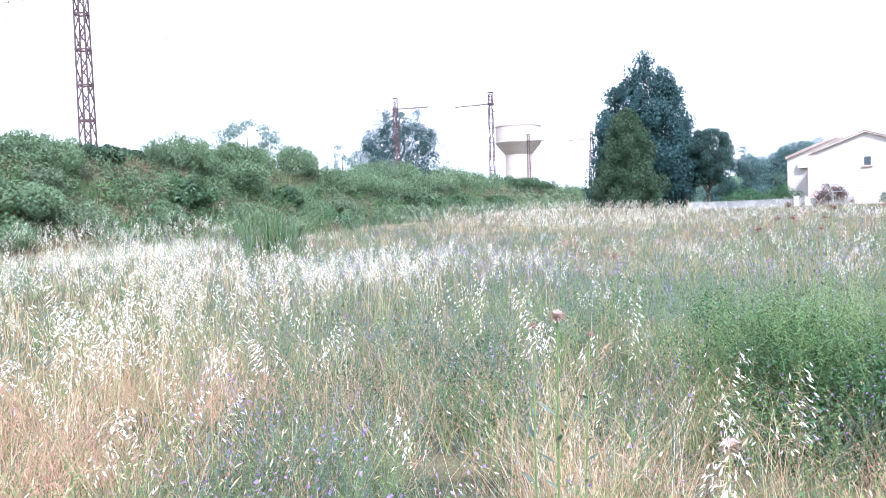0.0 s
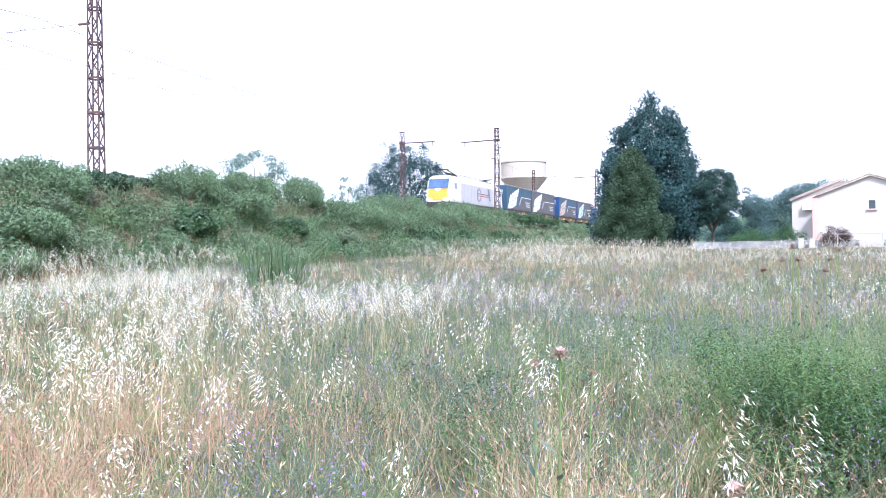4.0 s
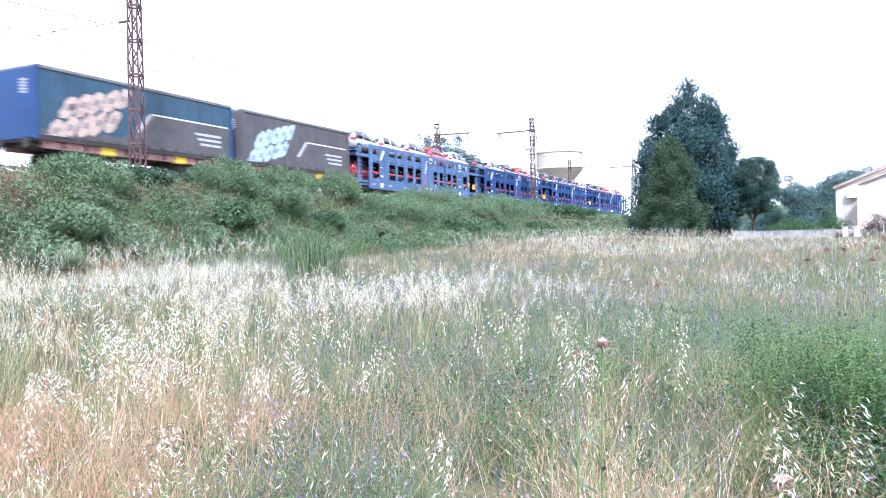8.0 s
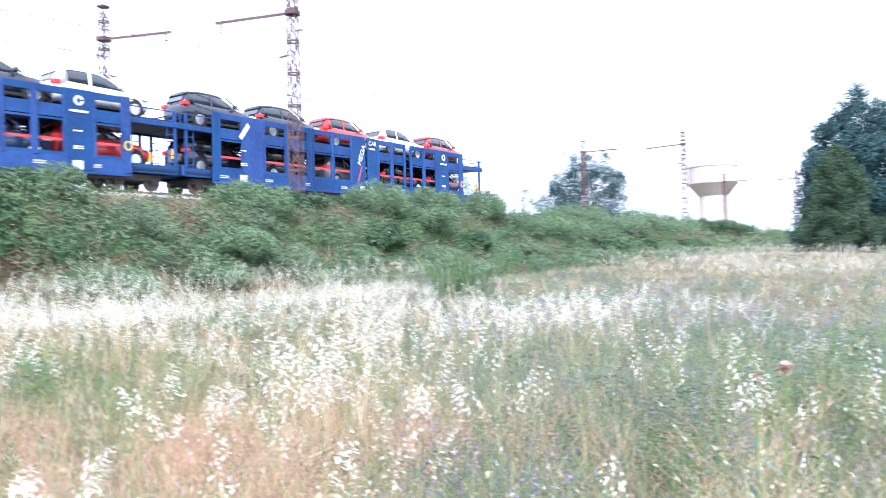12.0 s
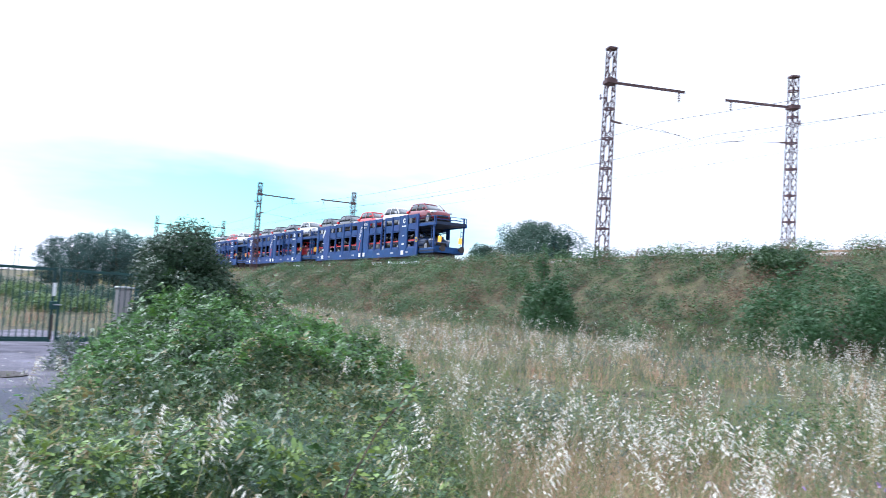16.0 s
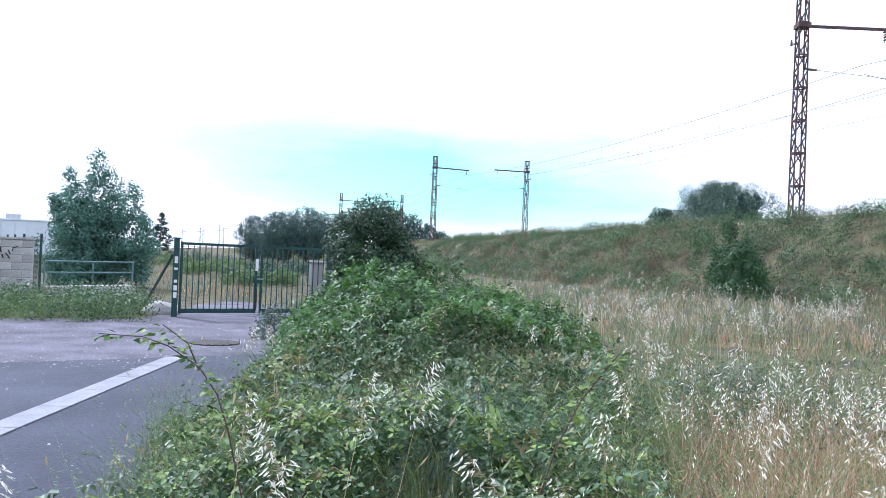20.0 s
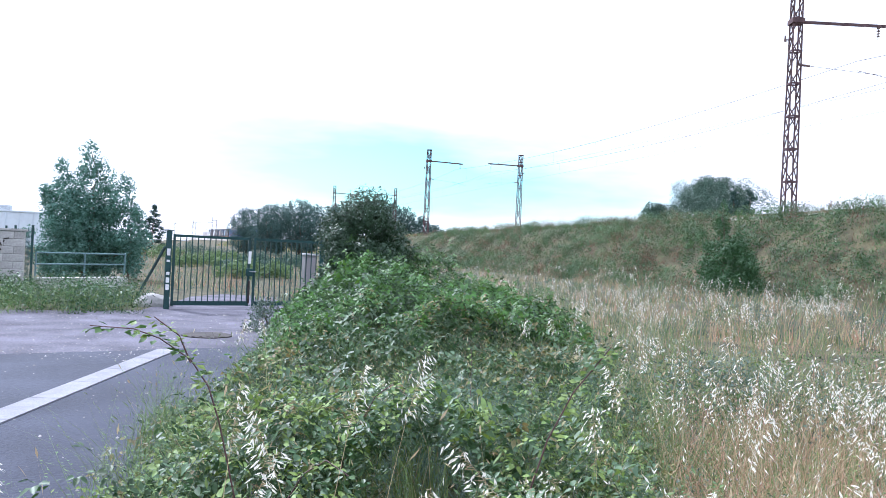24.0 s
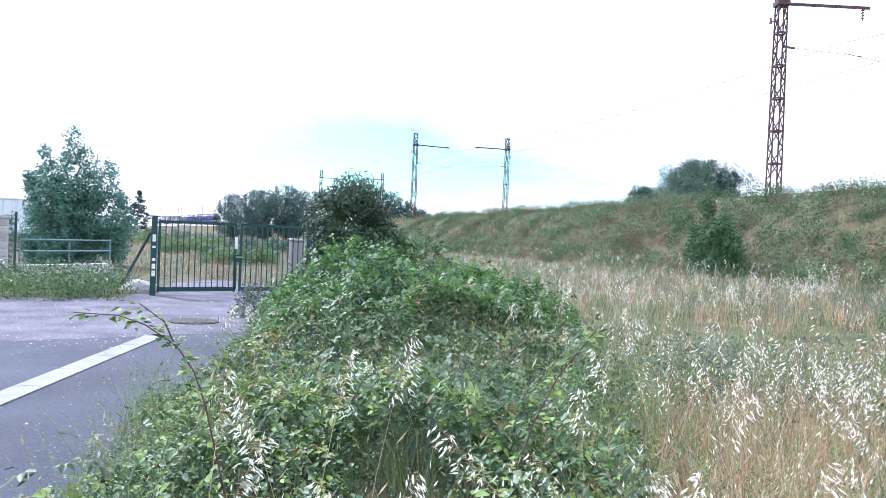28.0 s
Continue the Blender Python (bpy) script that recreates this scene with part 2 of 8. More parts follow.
M = {
    "soil": material("soil", (0.030, 0.036, 0.014), 0.95, vary=0.75, scale=1.7, bump=1.0, fine=20, second=(0.15, 0.13, 0.065)),
    "asphalt": material("asphalt", (0.031, 0.037, 0.066), 0.85, vary=0.4, scale=0.9, bump=0.7, fine=40, second=(0.056, 0.064, 0.10)),
    "gravel": material("gravel", (0.088, 0.084, 0.115), 0.95, vary=0.45, scale=1.3, bump=1.0, fine=24, second=(0.195, 0.185, 0.235)),
    "road_paint": material("road_paint", (0.25, 0.25, 0.29), 0.8, vary=0.25, scale=3.0, bump=0.3, fine=20),
    "concrete": material("concrete", (0.42, 0.41, 0.40), 0.9, vary=0.25, scale=1.5, bump=0.4, fine=15, each=0.12),
    "old_concrete": material("old_concrete", (0.26, 0.26, 0.26), 0.9, vary=0.3, scale=1.5, bump=0.4, fine=15, each=0.1),
    "stone": material("stone", (0.26, 0.24, 0.24), 0.9, vary=0.3, scale=8, bump=0.3, island=0.5),
    "ballast": material("ballast", (0.40, 0.36, 0.33), 0.95, vary=0.35, scale=3, bump=0.9, fine=6, second=(0.62, 0.58, 0.54)),
    "rail_steel": material("rail_steel", (0.25, 0.17, 0.12), 0.5, 0.7, scale=2, bump=0.1),
    "sleeper": material("sleeper", (0.36, 0.33, 0.30), 0.9, scale=3, bump=0.3),
    "rust": material("rust", (0.10, 0.062, 0.07), 0.85, 0.2, vary=0.4, scale=4, bump=0.4, second=(0.165, 0.10, 0.10)),
    "galvanised": material("galvanised", (0.40, 0.42, 0.44), 0.5, 0.6, vary=0.2, scale=5, bump=0.1),
    "insulator": material("insulator", (0.12, 0.07, 0.06), 0.3, vary=0.1, scale=5, bump=0),
    "railing_teal": material("railing_teal", (0.13, 0.22, 0.24), 0.5, 0.3, vary=0.25, scale=5, bump=0.1),
    "wire": material("wire", (0.10, 0.09, 0.09), 0.5, 0.6, vary=0.1, scale=5, bump=0),
    "gate_green": material("gate_green", (0.010, 0.052, 0.052), 0.5, 0.1, vary=0.35, scale=5, bump=0.15, coat=0.2),
    "white_sticker": material("white_sticker", (0.75, 0.76, 0.76), 0.6, vary=0.15, scale=12, bump=0.05),
    "straw_white": material("straw_white", (0.9, 0.87, 0.79), 0.6, vary=0.1, scale=9, bump=0, island=0.12, through_light=0.3),
    "straw": material("straw", (0.48, 0.375, 0.225), 0.7, vary=0.25, scale=4, bump=0, island=0.3, through_light=0.18),
    "straw_red": material("straw_red", (0.50, 0.285, 0.20), 0.7, vary=0.25, scale=4, bump=0, island=0.3, through_light=0.18),
    "blade_green": material("blade_green", (0.18, 0.25, 0.085), 0.6, vary=0.3, scale=4, bump=0, island=0.3, through_light=0.25),
    "leaf_green": material("leaf_green", (0.085, 0.165, 0.05), 0.65, vary=0.35, scale=2, bump=0, island=0.3, through_light=0.2),
    "leaf_grey": material("leaf_grey", (0.12, 0.168, 0.13), 0.7, vary=0.35, scale=2, bump=0, island=0.28, through_light=0.2),
    "leaf_bramble": material("leaf_bramble", (0.034, 0.090, 0.035), 0.5, vary=0.4, scale=1.1, bump=0, island=0.35, through_light=0.22, second=(0.085, 0.16, 0.06)),
    "leaf_young": material("leaf_young", (0.2, 0.29, 0.065), 0.55, vary=0.3, scale=8, bump=0, island=0.25, through_light=0.28),
    "leaf_ivy": material("leaf_ivy", (0.034, 0.075, 0.034), 0.5, vary=0.35, scale=8, bump=0, island=0.3, through_light=0.15),
    "leaf_broom": material("leaf_broom", (0.12, 0.19, 0.07), 0.7, vary=0.35, scale=0.6, bump=0, island=0.2, through_light=0.25),
    "leaf_poplar": material("leaf_poplar", (0.030, 0.083, 0.083), 0.65, vary=0.3, scale=0.6, bump=0, island=0.3, through_light=0.2),
    "leaf_pine": material("leaf_pine", (0.024, 0.066, 0.052), 0.7, vary=0.3, scale=0.6, bump=0, island=0.3, through_light=0.15),
    "leaf_oak": material("leaf_oak", (0.055, 0.11, 0.075), 0.65, vary=0.3, scale=0.6, bump=0, island=0.3, through_light=0.2),
    "leaf_silver": material("leaf_silver", (0.15, 0.22, 0.18), 0.65, vary=0.3, scale=1, bump=0, island=0.25, through_light=0.3),
    "leaf_silver_poplar": material("leaf_silver_poplar", (0.11, 0.235, 0.18), 0.6, vary=0.35, scale=1, bump=0, island=0.35, through_light=0.3),
    "leaf_cypress": material("leaf_cypress", (0.044, 0.083, 0.04), 0.7, vary=0.3, scale=1, bump=0, island=0.3, through_light=0.2),
    "leaf_creeper": material("leaf_creeper", (0.105, 0.215, 0.055), 0.5, vary=0.3, scale=8, bump=0, island=0.35, through_light=0.4),
    "leaf_bronze": material("leaf_bronze", (0.24, 0.20, 0.08), 0.55, vary=0.3, scale=8, bump=0, island=0.35, through_light=0.35),
    # oak leaf made bluer: distance haze is painted into the colour
    "leaf_copse_haze": material("leaf_copse_haze", (0.06, 0.12, 0.105), 0.7, vary=0.3, scale=0.5, bump=0, island=0.3, through_light=0.2),
    "leaf_blue": material("leaf_blue", (0.13, 0.21, 0.19), 0.5, vary=0.2, scale=4, bump=0, island=0.3, through_light=0.3),
    "leaf_sapling": material("leaf_sapling", (0.048, 0.118, 0.042), 0.6, vary=0.35, scale=2, bump=0, island=0.28, through_light=0.25),
    "leaf_bank": material("leaf_bank", (0.135, 0.205, 0.105), 0.7, vary=0.45, scale=0.5, bump=0, island=0.22, through_light=0.25),
    "leaf_bank_grey": material("leaf_bank_grey", (0.145, 0.195, 0.11), 0.7, vary=0.45, scale=0.5, bump=0, island=0.22, through_light=0.25),
    "russet": material("russet", (0.19, 0.12, 0.075), 0.75, vary=0.3, scale=4, bump=0, island=0.35, through_light=0.25),
    # pale bluish leaves for the far wood, with aerial haze in the colour
    "leaf_far_haze": material("leaf_far_haze", (0.07, 0.13, 0.125), 0.8, vary=0.25, scale=0.2, bump=0, island=0.1, through_light=0.1),
    "leaf_plum": material("leaf_plum", (0.1, 0.06, 0.05), 0.65, vary=0.3, scale=1, bump=0, island=0.3, through_light=0.2),
    "petal_purple": material("petal_purple", (0.36, 0.25, 0.50), 0.6, vary=0.2, scale=9, bump=0, island=0.25, through_light=0.4),
    "petal_pink": material("petal_pink", (0.72, 0.52, 0.50), 0.7, vary=0.2, scale=20, bump=0.1, island=0.2, through_light=0.3),
    "thistle_head": material("thistle_head", (0.27, 0.18, 0.13), 0.7, vary=0.3, scale=30, bump=0.4, island=0.25),
    "bark": material("bark", (0.13, 0.10, 0.075), 0.9, vary=0.35, scale=3, bump=0.7),
    "cane": material("cane", (0.10, 0.05, 0.05), 0.6, vary=0.3, scale=10, bump=0.2),
    "wood_hill": material("wood_hill", (0.06, 0.10, 0.055), 0.9, vary=0.4, scale=0.05, bump=0.5, island=0.3),
    "render_wall": material("render_wall", (0.56, 0.51, 0.48), 0.9, vary=0.08, scale=0.8, bump=0.25, fine=40),
    "pink_wall": material("pink_wall", (0.62, 0.40, 0.34), 0.9, vary=0.1, scale=0.8, bump=0.25, fine=40),
    "roof_tile": material("roof_tile", (0.52, 0.42, 0.37), 0.85, vary=0.3, scale=2, bump=0.3, each=0.2),
    "frame_white": material("frame_white", (0.8, 0.8, 0.78), 0.5, vary=0.05, scale=3, bump=0),
    "tower_wall": material("tower_wall", (0.48, 0.41, 0.36), 0.9, vary=0.06, scale=0.05, bump=0.1),
    "cladding": material("cladding", (0.66, 0.72, 0.78), 0.5, vary=0.06, scale=0.3, bump=0.1),
    "glass": material("glass", (0.03, 0.04, 0.05), 0.08, vary=0.1, scale=1, bump=0, coat=1.0),
    "loco_white": material("loco_white", (0.66, 0.64, 0.64), 0.45, vary=0.12, scale=0.6, bump=0.05, coat=0.3, second=(0.74, 0.72, 0.72)),
    "loco_silver": material("loco_silver", (0.43, 0.40, 0.42), 0.4, 0.1, vary=0.12, scale=0.5, bump=0.05, coat=0.3),
    # the sky's reflection is put into the base colour as blue
    "windscreen_sky": material("windscreen_sky", (0.055, 0.10, 0.20), 0.25, vary=0.3, scale=0.8, bump=0, coat=0.4),
    "carrier_grey": material("carrier_grey", (0.08, 0.14, 0.27), 0.6, 0.05, vary=0.35, scale=0.8, bump=0.1, each=0.12),
    "loco_grey": material("loco_grey", (0.16, 0.16, 0.17), 0.6, vary=0.2, scale=2, bump=0.1),
    "loco_yellow": material("loco_yellow", (0.66, 0.33, 0.03), 0.45, vary=0.1, scale=2, bump=0.05, coat=0.4),
    "loco_red": material("loco_red", (0.45, 0.05, 0.06), 0.5, vary=0.1, scale=2, bump=0),
    "underframe": material("underframe", (0.05, 0.042, 0.04), 0.8, 0.2, vary=0.4, scale=3, bump=0.3),
    "wheel_steel": material("wheel_steel", (0.14, 0.11, 0.10), 0.6, 0.6, vary=0.3, scale=3, bump=0.1),
    "wagon_pink": material("wagon_pink", (0.40, 0.22, 0.20), 0.8, 0.1, vary=0.4, scale=2, bump=0.2),
    "yellow_box": material("yellow_box", (0.72, 0.50, 0.04), 0.6, vary=0.2, scale=4, bump=0.1),
    "curtain_teal": material("curtain_teal", (0.03, 0.075, 0.12), 0.55, vary=0.25, scale=0.6, bump=0.15, fine=5),
    "curtain_brown": material("curtain_brown", (0.085, 0.08, 0.085), 0.6, vary=0.25, scale=0.6, bump=0.15, fine=5),
    "end_blue": material("end_blue", (0.013, 0.05, 0.155), 0.5, vary=0.25, scale=1.0, bump=0.1),
    "graffiti_white": material("graffiti_white", (0.74, 0.74, 0.78), 0.6, vary=0.15, scale=2, bump=0),
    "graffiti_tan": material("graffiti_tan", (0.50, 0.38, 0.32), 0.6, vary=0.25, scale=2, bump=0),
    "graffiti_blue": material("graffiti_blue", (0.42, 0.55, 0.72), 0.6, vary=0.2, scale=2, bump=0),
    "marking_grey": material("marking_grey", (0.42, 0.43, 0.45), 0.6, vary=0.1, scale=2, bump=0),
    "emblem_grey": material("emblem_grey", (0.24, 0.23, 0.25), 0.6, vary=0.1, scale=2, bump=0),
    "marking_brown": material("marking_brown", (0.13, 0.09, 0.085), 0.6, vary=0.1, scale=2, bump=0),
    "carrier_blue": material("carrier_blue", (0.004, 0.045, 0.20), 0.7, 0.0, vary=0.35, scale=0.8, bump=0.1, each=0.12, second=(0.012, 0.068, 0.235)),
    "carrier_dark": material("carrier_dark", (0.010, 0.022, 0.055), 0.7, 0.1, vary=0.3, scale=1, bump=0.1),
    "stripe_red": material("stripe_red", (0.60, 0.06, 0.06), 0.5, vary=0.15, scale=2, bump=0),
    "tyre": material("tyre", (0.02, 0.02, 0.02), 0.85, vary=0.2, scale=8, bump=0.1),
    "alloy": material("alloy", (0.6, 0.6, 0.62), 0.3, 0.8, vary=0.1, scale=8, bump=0),
    "tail_red": glowing("tail_red", (0.7, 0.03, 0.03), 0.3),
    "lamp_glass": material("lamp_glass", (0.75, 0.76, 0.78), 0.15, vary=0.05, scale=4, bump=0, coat=1.0),
    "headlight": glowing("headlight", (1.0, 0.93, 0.75), 6.0),
    # glow added to the orange of the end boards, which hold no lamp
    "orange_board_glow": glowing("orange_board_glow", (0.9, 0.42, 0.05), 0.6),
}
CAR_PAINT = {
    "dark grey": material("paint_dark_grey", (0.03, 0.036, 0.055), 0.18, 0.4, vary=0.08, scale=1, bump=0, coat=0.8),
    "silver": material("paint_silver", (0.42, 0.45, 0.48), 0.3, 0.5, vary=0.06, scale=1, bump=0, coat=0.8),
    "white": material("paint_white", (0.78, 0.79, 0.80), 0.3, 0.0, vary=0.04, scale=1, bump=0, coat=0.8),
    "red": material("paint_red", (0.55, 0.03, 0.035), 0.3, 0.1, vary=0.06, scale=1, bump=0, coat=0.8),
    "dark red": material("paint_dark_red", (0.22, 0.025, 0.035), 0.3, 0.2, vary=0.06, scale=1, bump=0, coat=0.8),
    "blue": material("paint_blue", (0.05, 0.09, 0.20), 0.3, 0.3, vary=0.06, scale=1, bump=0, coat=0.8),
}


# ---- building helpers ----
def mesh_of(name, verts, faces, mats, index=None, smooth=False):
    me = bpy.data.meshes.new(name)
    me.from_pydata([tuple(v) for v in verts], [], [tuple(f) for f in faces])
    for m in mats:
        me.materials.append(m)
    if index is not None:
        me.polygons.foreach_set("material_index", np.asarray(index, dtype=np.int32))
    if smooth:
        me.polygons.foreach_set("use_smooth", np.ones(len(me.polygons), dtype=bool))
    me.update()
    return me


def soup(name, verts, tris, mats, index=None, smooth=False):
    """A large mesh of triangles straight from arrays."""
    verts, tris = np.asarray(verts, np.float32), np.asarray(tris, np.int32)
    me = bpy.data.meshes.new(name)
    me.vertices.add(len(verts))
    me.vertices.foreach_set("co", verts.ravel())
    me.loops.add(tris.size)
    me.loops.foreach_set("vertex_index", tris.ravel())
    me.polygons.add(len(tris))
    me.polygons.foreach_set("loop_start", np.arange(0, tris.size, 3, dtype=np.int32))
    for m in mats:
        me.materials.append(m)
    if index is not None:
        me.polygons.foreach_set("material_index", np.asarray(index, dtype=np.int32))
    if smooth:
        me.polygons.foreach_set("use_smooth", np.ones(len(tris), dtype=bool))
    me.update(calc_edges=True)
    me.validate()
    return me


def add_box(bm, x0, x1, y0, y1, z0, z1, bevel=0.0):
    made = bmesh.ops.create_cube(bm, size=1.0)
    vs = made["verts"]
    for v in vs:
        v.co = Vector(((x0 + x1) / 2 + v.co.x * (x1 - x0), (y0 + y1) / 2 + v.co.y * (y1 - y0), (z0 + z1) / 2 + v.co.z * (z1 - z0)))
    if bevel:
        edges = list({e for v in vs for e in v.link_edges})
        bmesh.ops.bevel(bm, geom=edges, offset=bevel, segments=1, affect="EDGES", profile=0.5)


def add_bar(bm, a, b, w, h=None):
    """A bar of rectangular section between two points."""
    a, b = Vector(a), Vector(b)
    d = b - a
    h = h or w
    made = bmesh.ops.create_cube(bm, size=1.0)["verts"]
    q = d.to_track_quat("Z", "Y").to_matrix()
    for v in made:
        v.co = a + d * 0.5 + q @ Vector((v.co.x * w, v.co.y * h, v.co.z * d.length))


def add_rod(bm, a, b, r, r2=None, n=8):
    a, b = Vector(a), Vector(b)
    d = b - a
    m = Matrix.Translation((a + b) / 2) @ d.to_track_quat("Z", "Y").to_matrix().to_4x4()
    bmesh.ops.create_cone(bm, cap_ends=True, segments=n, radius1=r, radius2=r if r2 is None else r2, depth=d.length, matrix=m)


def box_bm(*a, **k):
    bm = bmesh.new()
    add_box(bm, *a, **k)
    return bm


def bar_bm(*a, **k):
    bm = bmesh.new()
    add_bar(bm, *a, **k)
    return bm


def rod_bm(*a, **k):
    bm = bmesh.new()
    add_rod(bm, *a, **k)
    return bm


def part(name, bm, mat, parent=None, label="", smooth=False):
    if isinstance(bm, bpy.types.Mesh):
        me = bm
    else:
        me = bpy.data.meshes.new(name)
        if smooth:
            for f in bm.faces:
                f.smooth = True
        bm.to_mesh(me)
        bm.free()
    if mat is not None and not len(me.materials):
        me.materials.append(mat)
    ob = new(name, me)
    ob.parent = parent
    return tagged(ob, label) if label else ob


def thing(name, label, category, group="", kind="", m=None):
    ob = new(name)
    ob.empty_display_size = 0.2
    if m is not None:
        ob.matrix_world = m
    return tagged(ob, label, category, group, kind)


# ---- lie of the land ----
def smooth_step(a, b, v):
    t = np.clip((np.asarray(v, float) - a) / (b - a), 0, 1)
    return t * t * (3 - 2 * t)


TRACK_Y, TRACK2_Y = 32.15, 36.6
BEND_X, BEND = -165.0, 2.6e-4


def bend(x):
    """How far the line swings to the near side, far down the line."""
    return -BEND * np.maximum(0.0, BEND_X - np.asarray(x, float)) ** 2


def rail_z(x):
    x = np.asarray(x, float)
    return 5.18 - 0.0095 * np.clip(21.7 - x, 0, 195)


def ground(x, y):
    x, y = np.asarray(x, float), np.asarray(y, float)
    field = 0.45 * smooth_step(3, 19, y) * smooth_step(-19, -9, x) + 1.25 * smooth_step(12, 75, x) * smooth_step(-60, -20, y)
    field = field + 0.45 * smooth_step(9, 19, y) * (1 - smooth_step(-19, -9, x))
    field = field + 0.05 * np.sin(x * 0.9 + 0.5) * np.cos(y * 0.7) * smooth_step(2, 5, y)
    crest = rail_z(x) - 0.62
    yb = y - bend(x)
    rough_edge = 0.35 * np.sin(x * 0.37) + 0.2 * np.sin(x * 1.1 + 1)
    up = smooth_step(20.6 + rough_edge, 27.6 + 0.5 * rough_edge, yb)
    down = smooth_step(41.6, 50.0, yb)
    near = smooth_step(-700, -420, x)
    bank = up * (1 - down) * near
    return field * (1 - bank) + crest * bank


# ---- ground, road and line ----
def spaced(fine0, fine1, step, far, grow=1.22):
    inner = list(np.arange(fine0, fine1 + 1e-6, step))
    s, v, hi = step, fine1, []
    while v < far:
        s *= grow
        v += s
        hi.append(v)
    s, v, lo = step, fine0, []
    while v > -far:
        s *= grow
        v -= s
        lo.append(v)
    return np.array(lo[::-1] + inner + hi)


gx, gy = spaced(-60, 60, 0.7, 3200), spaced(-6, 46, 0.5, 3200)
GX, GY = np.meshgrid(gx, gy)
GZ = ground(GX, GY)
nx_, ny_ = len(gx), len(gy)
quads = [(j * nx_ + i, j * nx_ + i + 1, (j + 1) * nx_ + i + 1, (j + 1) * nx_ + i) for j in range(ny_ - 1) for i in range(nx_ - 1)]
land = new("ground", mesh_of("ground", np.stack([GX.ravel(), GY.ravel(), GZ.ravel()], 1), quads, [M["soil"]], smooth=True))
tagged(land, "dry earthy meadow ground with a grassy railway embankment", "ground", kind="structure")


def strip_mesh(name, outline, z, mat, thick=0.02):
    """A flat slab with the given outline."""
    bm = bmesh.new()
    top = [bm.verts.new((x, y, z)) for x, y in outline]
    low = [bm.verts.new((x, y, z - thick)) for x, y in outline]
    bm.faces.new(top)
    for i in range(len(top)):
        j = (i + 1) % len(top)
        bm.faces.new((top[j], top[i], low[i], low[j]))
    bmesh.ops.recalc_face_normals(bm, faces=bm.faces)
    me = bpy.data.meshes.new(name)
    bm.to_mesh(me)
    bm.free()
    me.materials.append(mat)
    return me


def ragged(a, b, n, amount, seed):
    rnd = random.Random(seed)
    return [(a[0] + (b[0] - a[0]) * i / n + rnd.uniform(-amount, amount), a[1] + (b[1] - a[1]) * i / n + rnd.uniform(-amount, amount)) for i in range(n + 1)]


road_outline = [(-8.0, -30.0), (45.0, -60.0), (45.0, -27.0), (30.0, -16.6), (12.0, -5.4), (4.0, -3.2), (0.0, -2.15), (-2.0, -1.0), (-3.0, -0.2), (-6.5, 1.1), (-9.0, 1.9), (-12.55, 2.2)] + ragged((-12.75, 1.5), (-11.2, -4.6), 16, 0.07, 3) + [(-10.6, -9.0), (-10.0, -14.0)]
tagged(new("road", strip_mesh("road", road_outline, 0.012, M["asphalt"])), "worn grey asphalt road beside the meadow", "road", kind="structure")
gravel_outline = ragged((-12.7, 1.9), (-11.0, -4.8), 12, 0.05, 4) + [(-10.4, -12.0), (-17.2, -12.0)] + ragged((-18.0, -7.0), (-18.9, -0.6), 8, 0.12, 6) + [(-22.0, 0.2), (-24.0, 0.6), (-25.5, 1.6), (-24.6, 3.2)] + ragged((-22.0, 4.0), (-13.0, 2.6), 8, 0.12, 5)
tagged(new("pavement", strip_mesh("pavement", gravel_outline, 0.006, M["gravel"])), "pale compacted gravel apron before the gate", "gravel", kind="structure")
kerb = thing("trim", "flush white concrete edging strip across the road", "edging", kind="structure")
k_dir = Vector((-11.95 + 7.0, 0.08 + 1.42, 0)).normalized()
k_side = Vector((-k_dir.y, k_dir.x, 0))
k_from = Vector((-4.2, -2.42, 0.0))
for i in range(9):
    a, b = k_from + k_dir * (i * 0.94), k_from + k_dir * (i * 0.94 + 0.925)
    bm = bmesh.new()
    vs = [bm.verts.new(p + k_side * s + Vector((0, 0, z))) for z in (-0.03, 0.026) for p, s in ((a, -0.19), (b, -0.19), (b, 0.09), (a, 0.09))]
    for f in ((4, 5, 6, 7), (0, 1, 5, 4), (1, 2, 6, 5), (2, 3, 7, 6), (3, 0, 4, 7)):
        bm.faces.new([vs[q] for q in f])
    part("kerbstone", bm, M["road_paint"], kerb)
# loose stones and grit over the apron and the edges of the road
grit = np.random.default_rng(91)
gx, gy = [], []
for x0, x1, y0, y1, n in ((-18.4, -11.6, -6.0, 2.0, 1500), (-12.6, -11.2, -4.0, 1.6, 500), (-12.0, -4.0, -2.5, 1.0, 260), (-9.0, -3.2, -0.6, 1.4, 500)):
    gx.append(grit.uniform(x0, x1, n))
    gy.append(grit.uniform(y0, y1, n))
gx, gy = np.concatenate(gx), np.concatenate(gy)
size = 0.006 + 0.016 * grit.random(len(gx)) ** 3
stone = np.array([(1, 0, 0), (0, 1, 0), (-1, 0, 0), (0, -1, 0), (0, 0, 0.7)])
warp = grit.uniform(0.6, 1.3, (len(gx), 5, 3))
sv = (stone[None] * warp * size[:, None, None] + np.stack([gx, gy, np.full(len(gx), 0.010)], 1)[:, None, :]).reshape(-1, 3)
st_ = (np.array([(0, 1, 4), (1, 2, 4), (2, 3, 4), (3, 0, 4)])[None] + 5 * np.arange(len(gx))[:, None, None]).reshape(-1, 3)
tagged(new("gravel_stones", soup("gravel_stones", sv, st_, [M["stone"]])), "loose pale gravel stones on the apron and road", "gravel", kind="stuff")
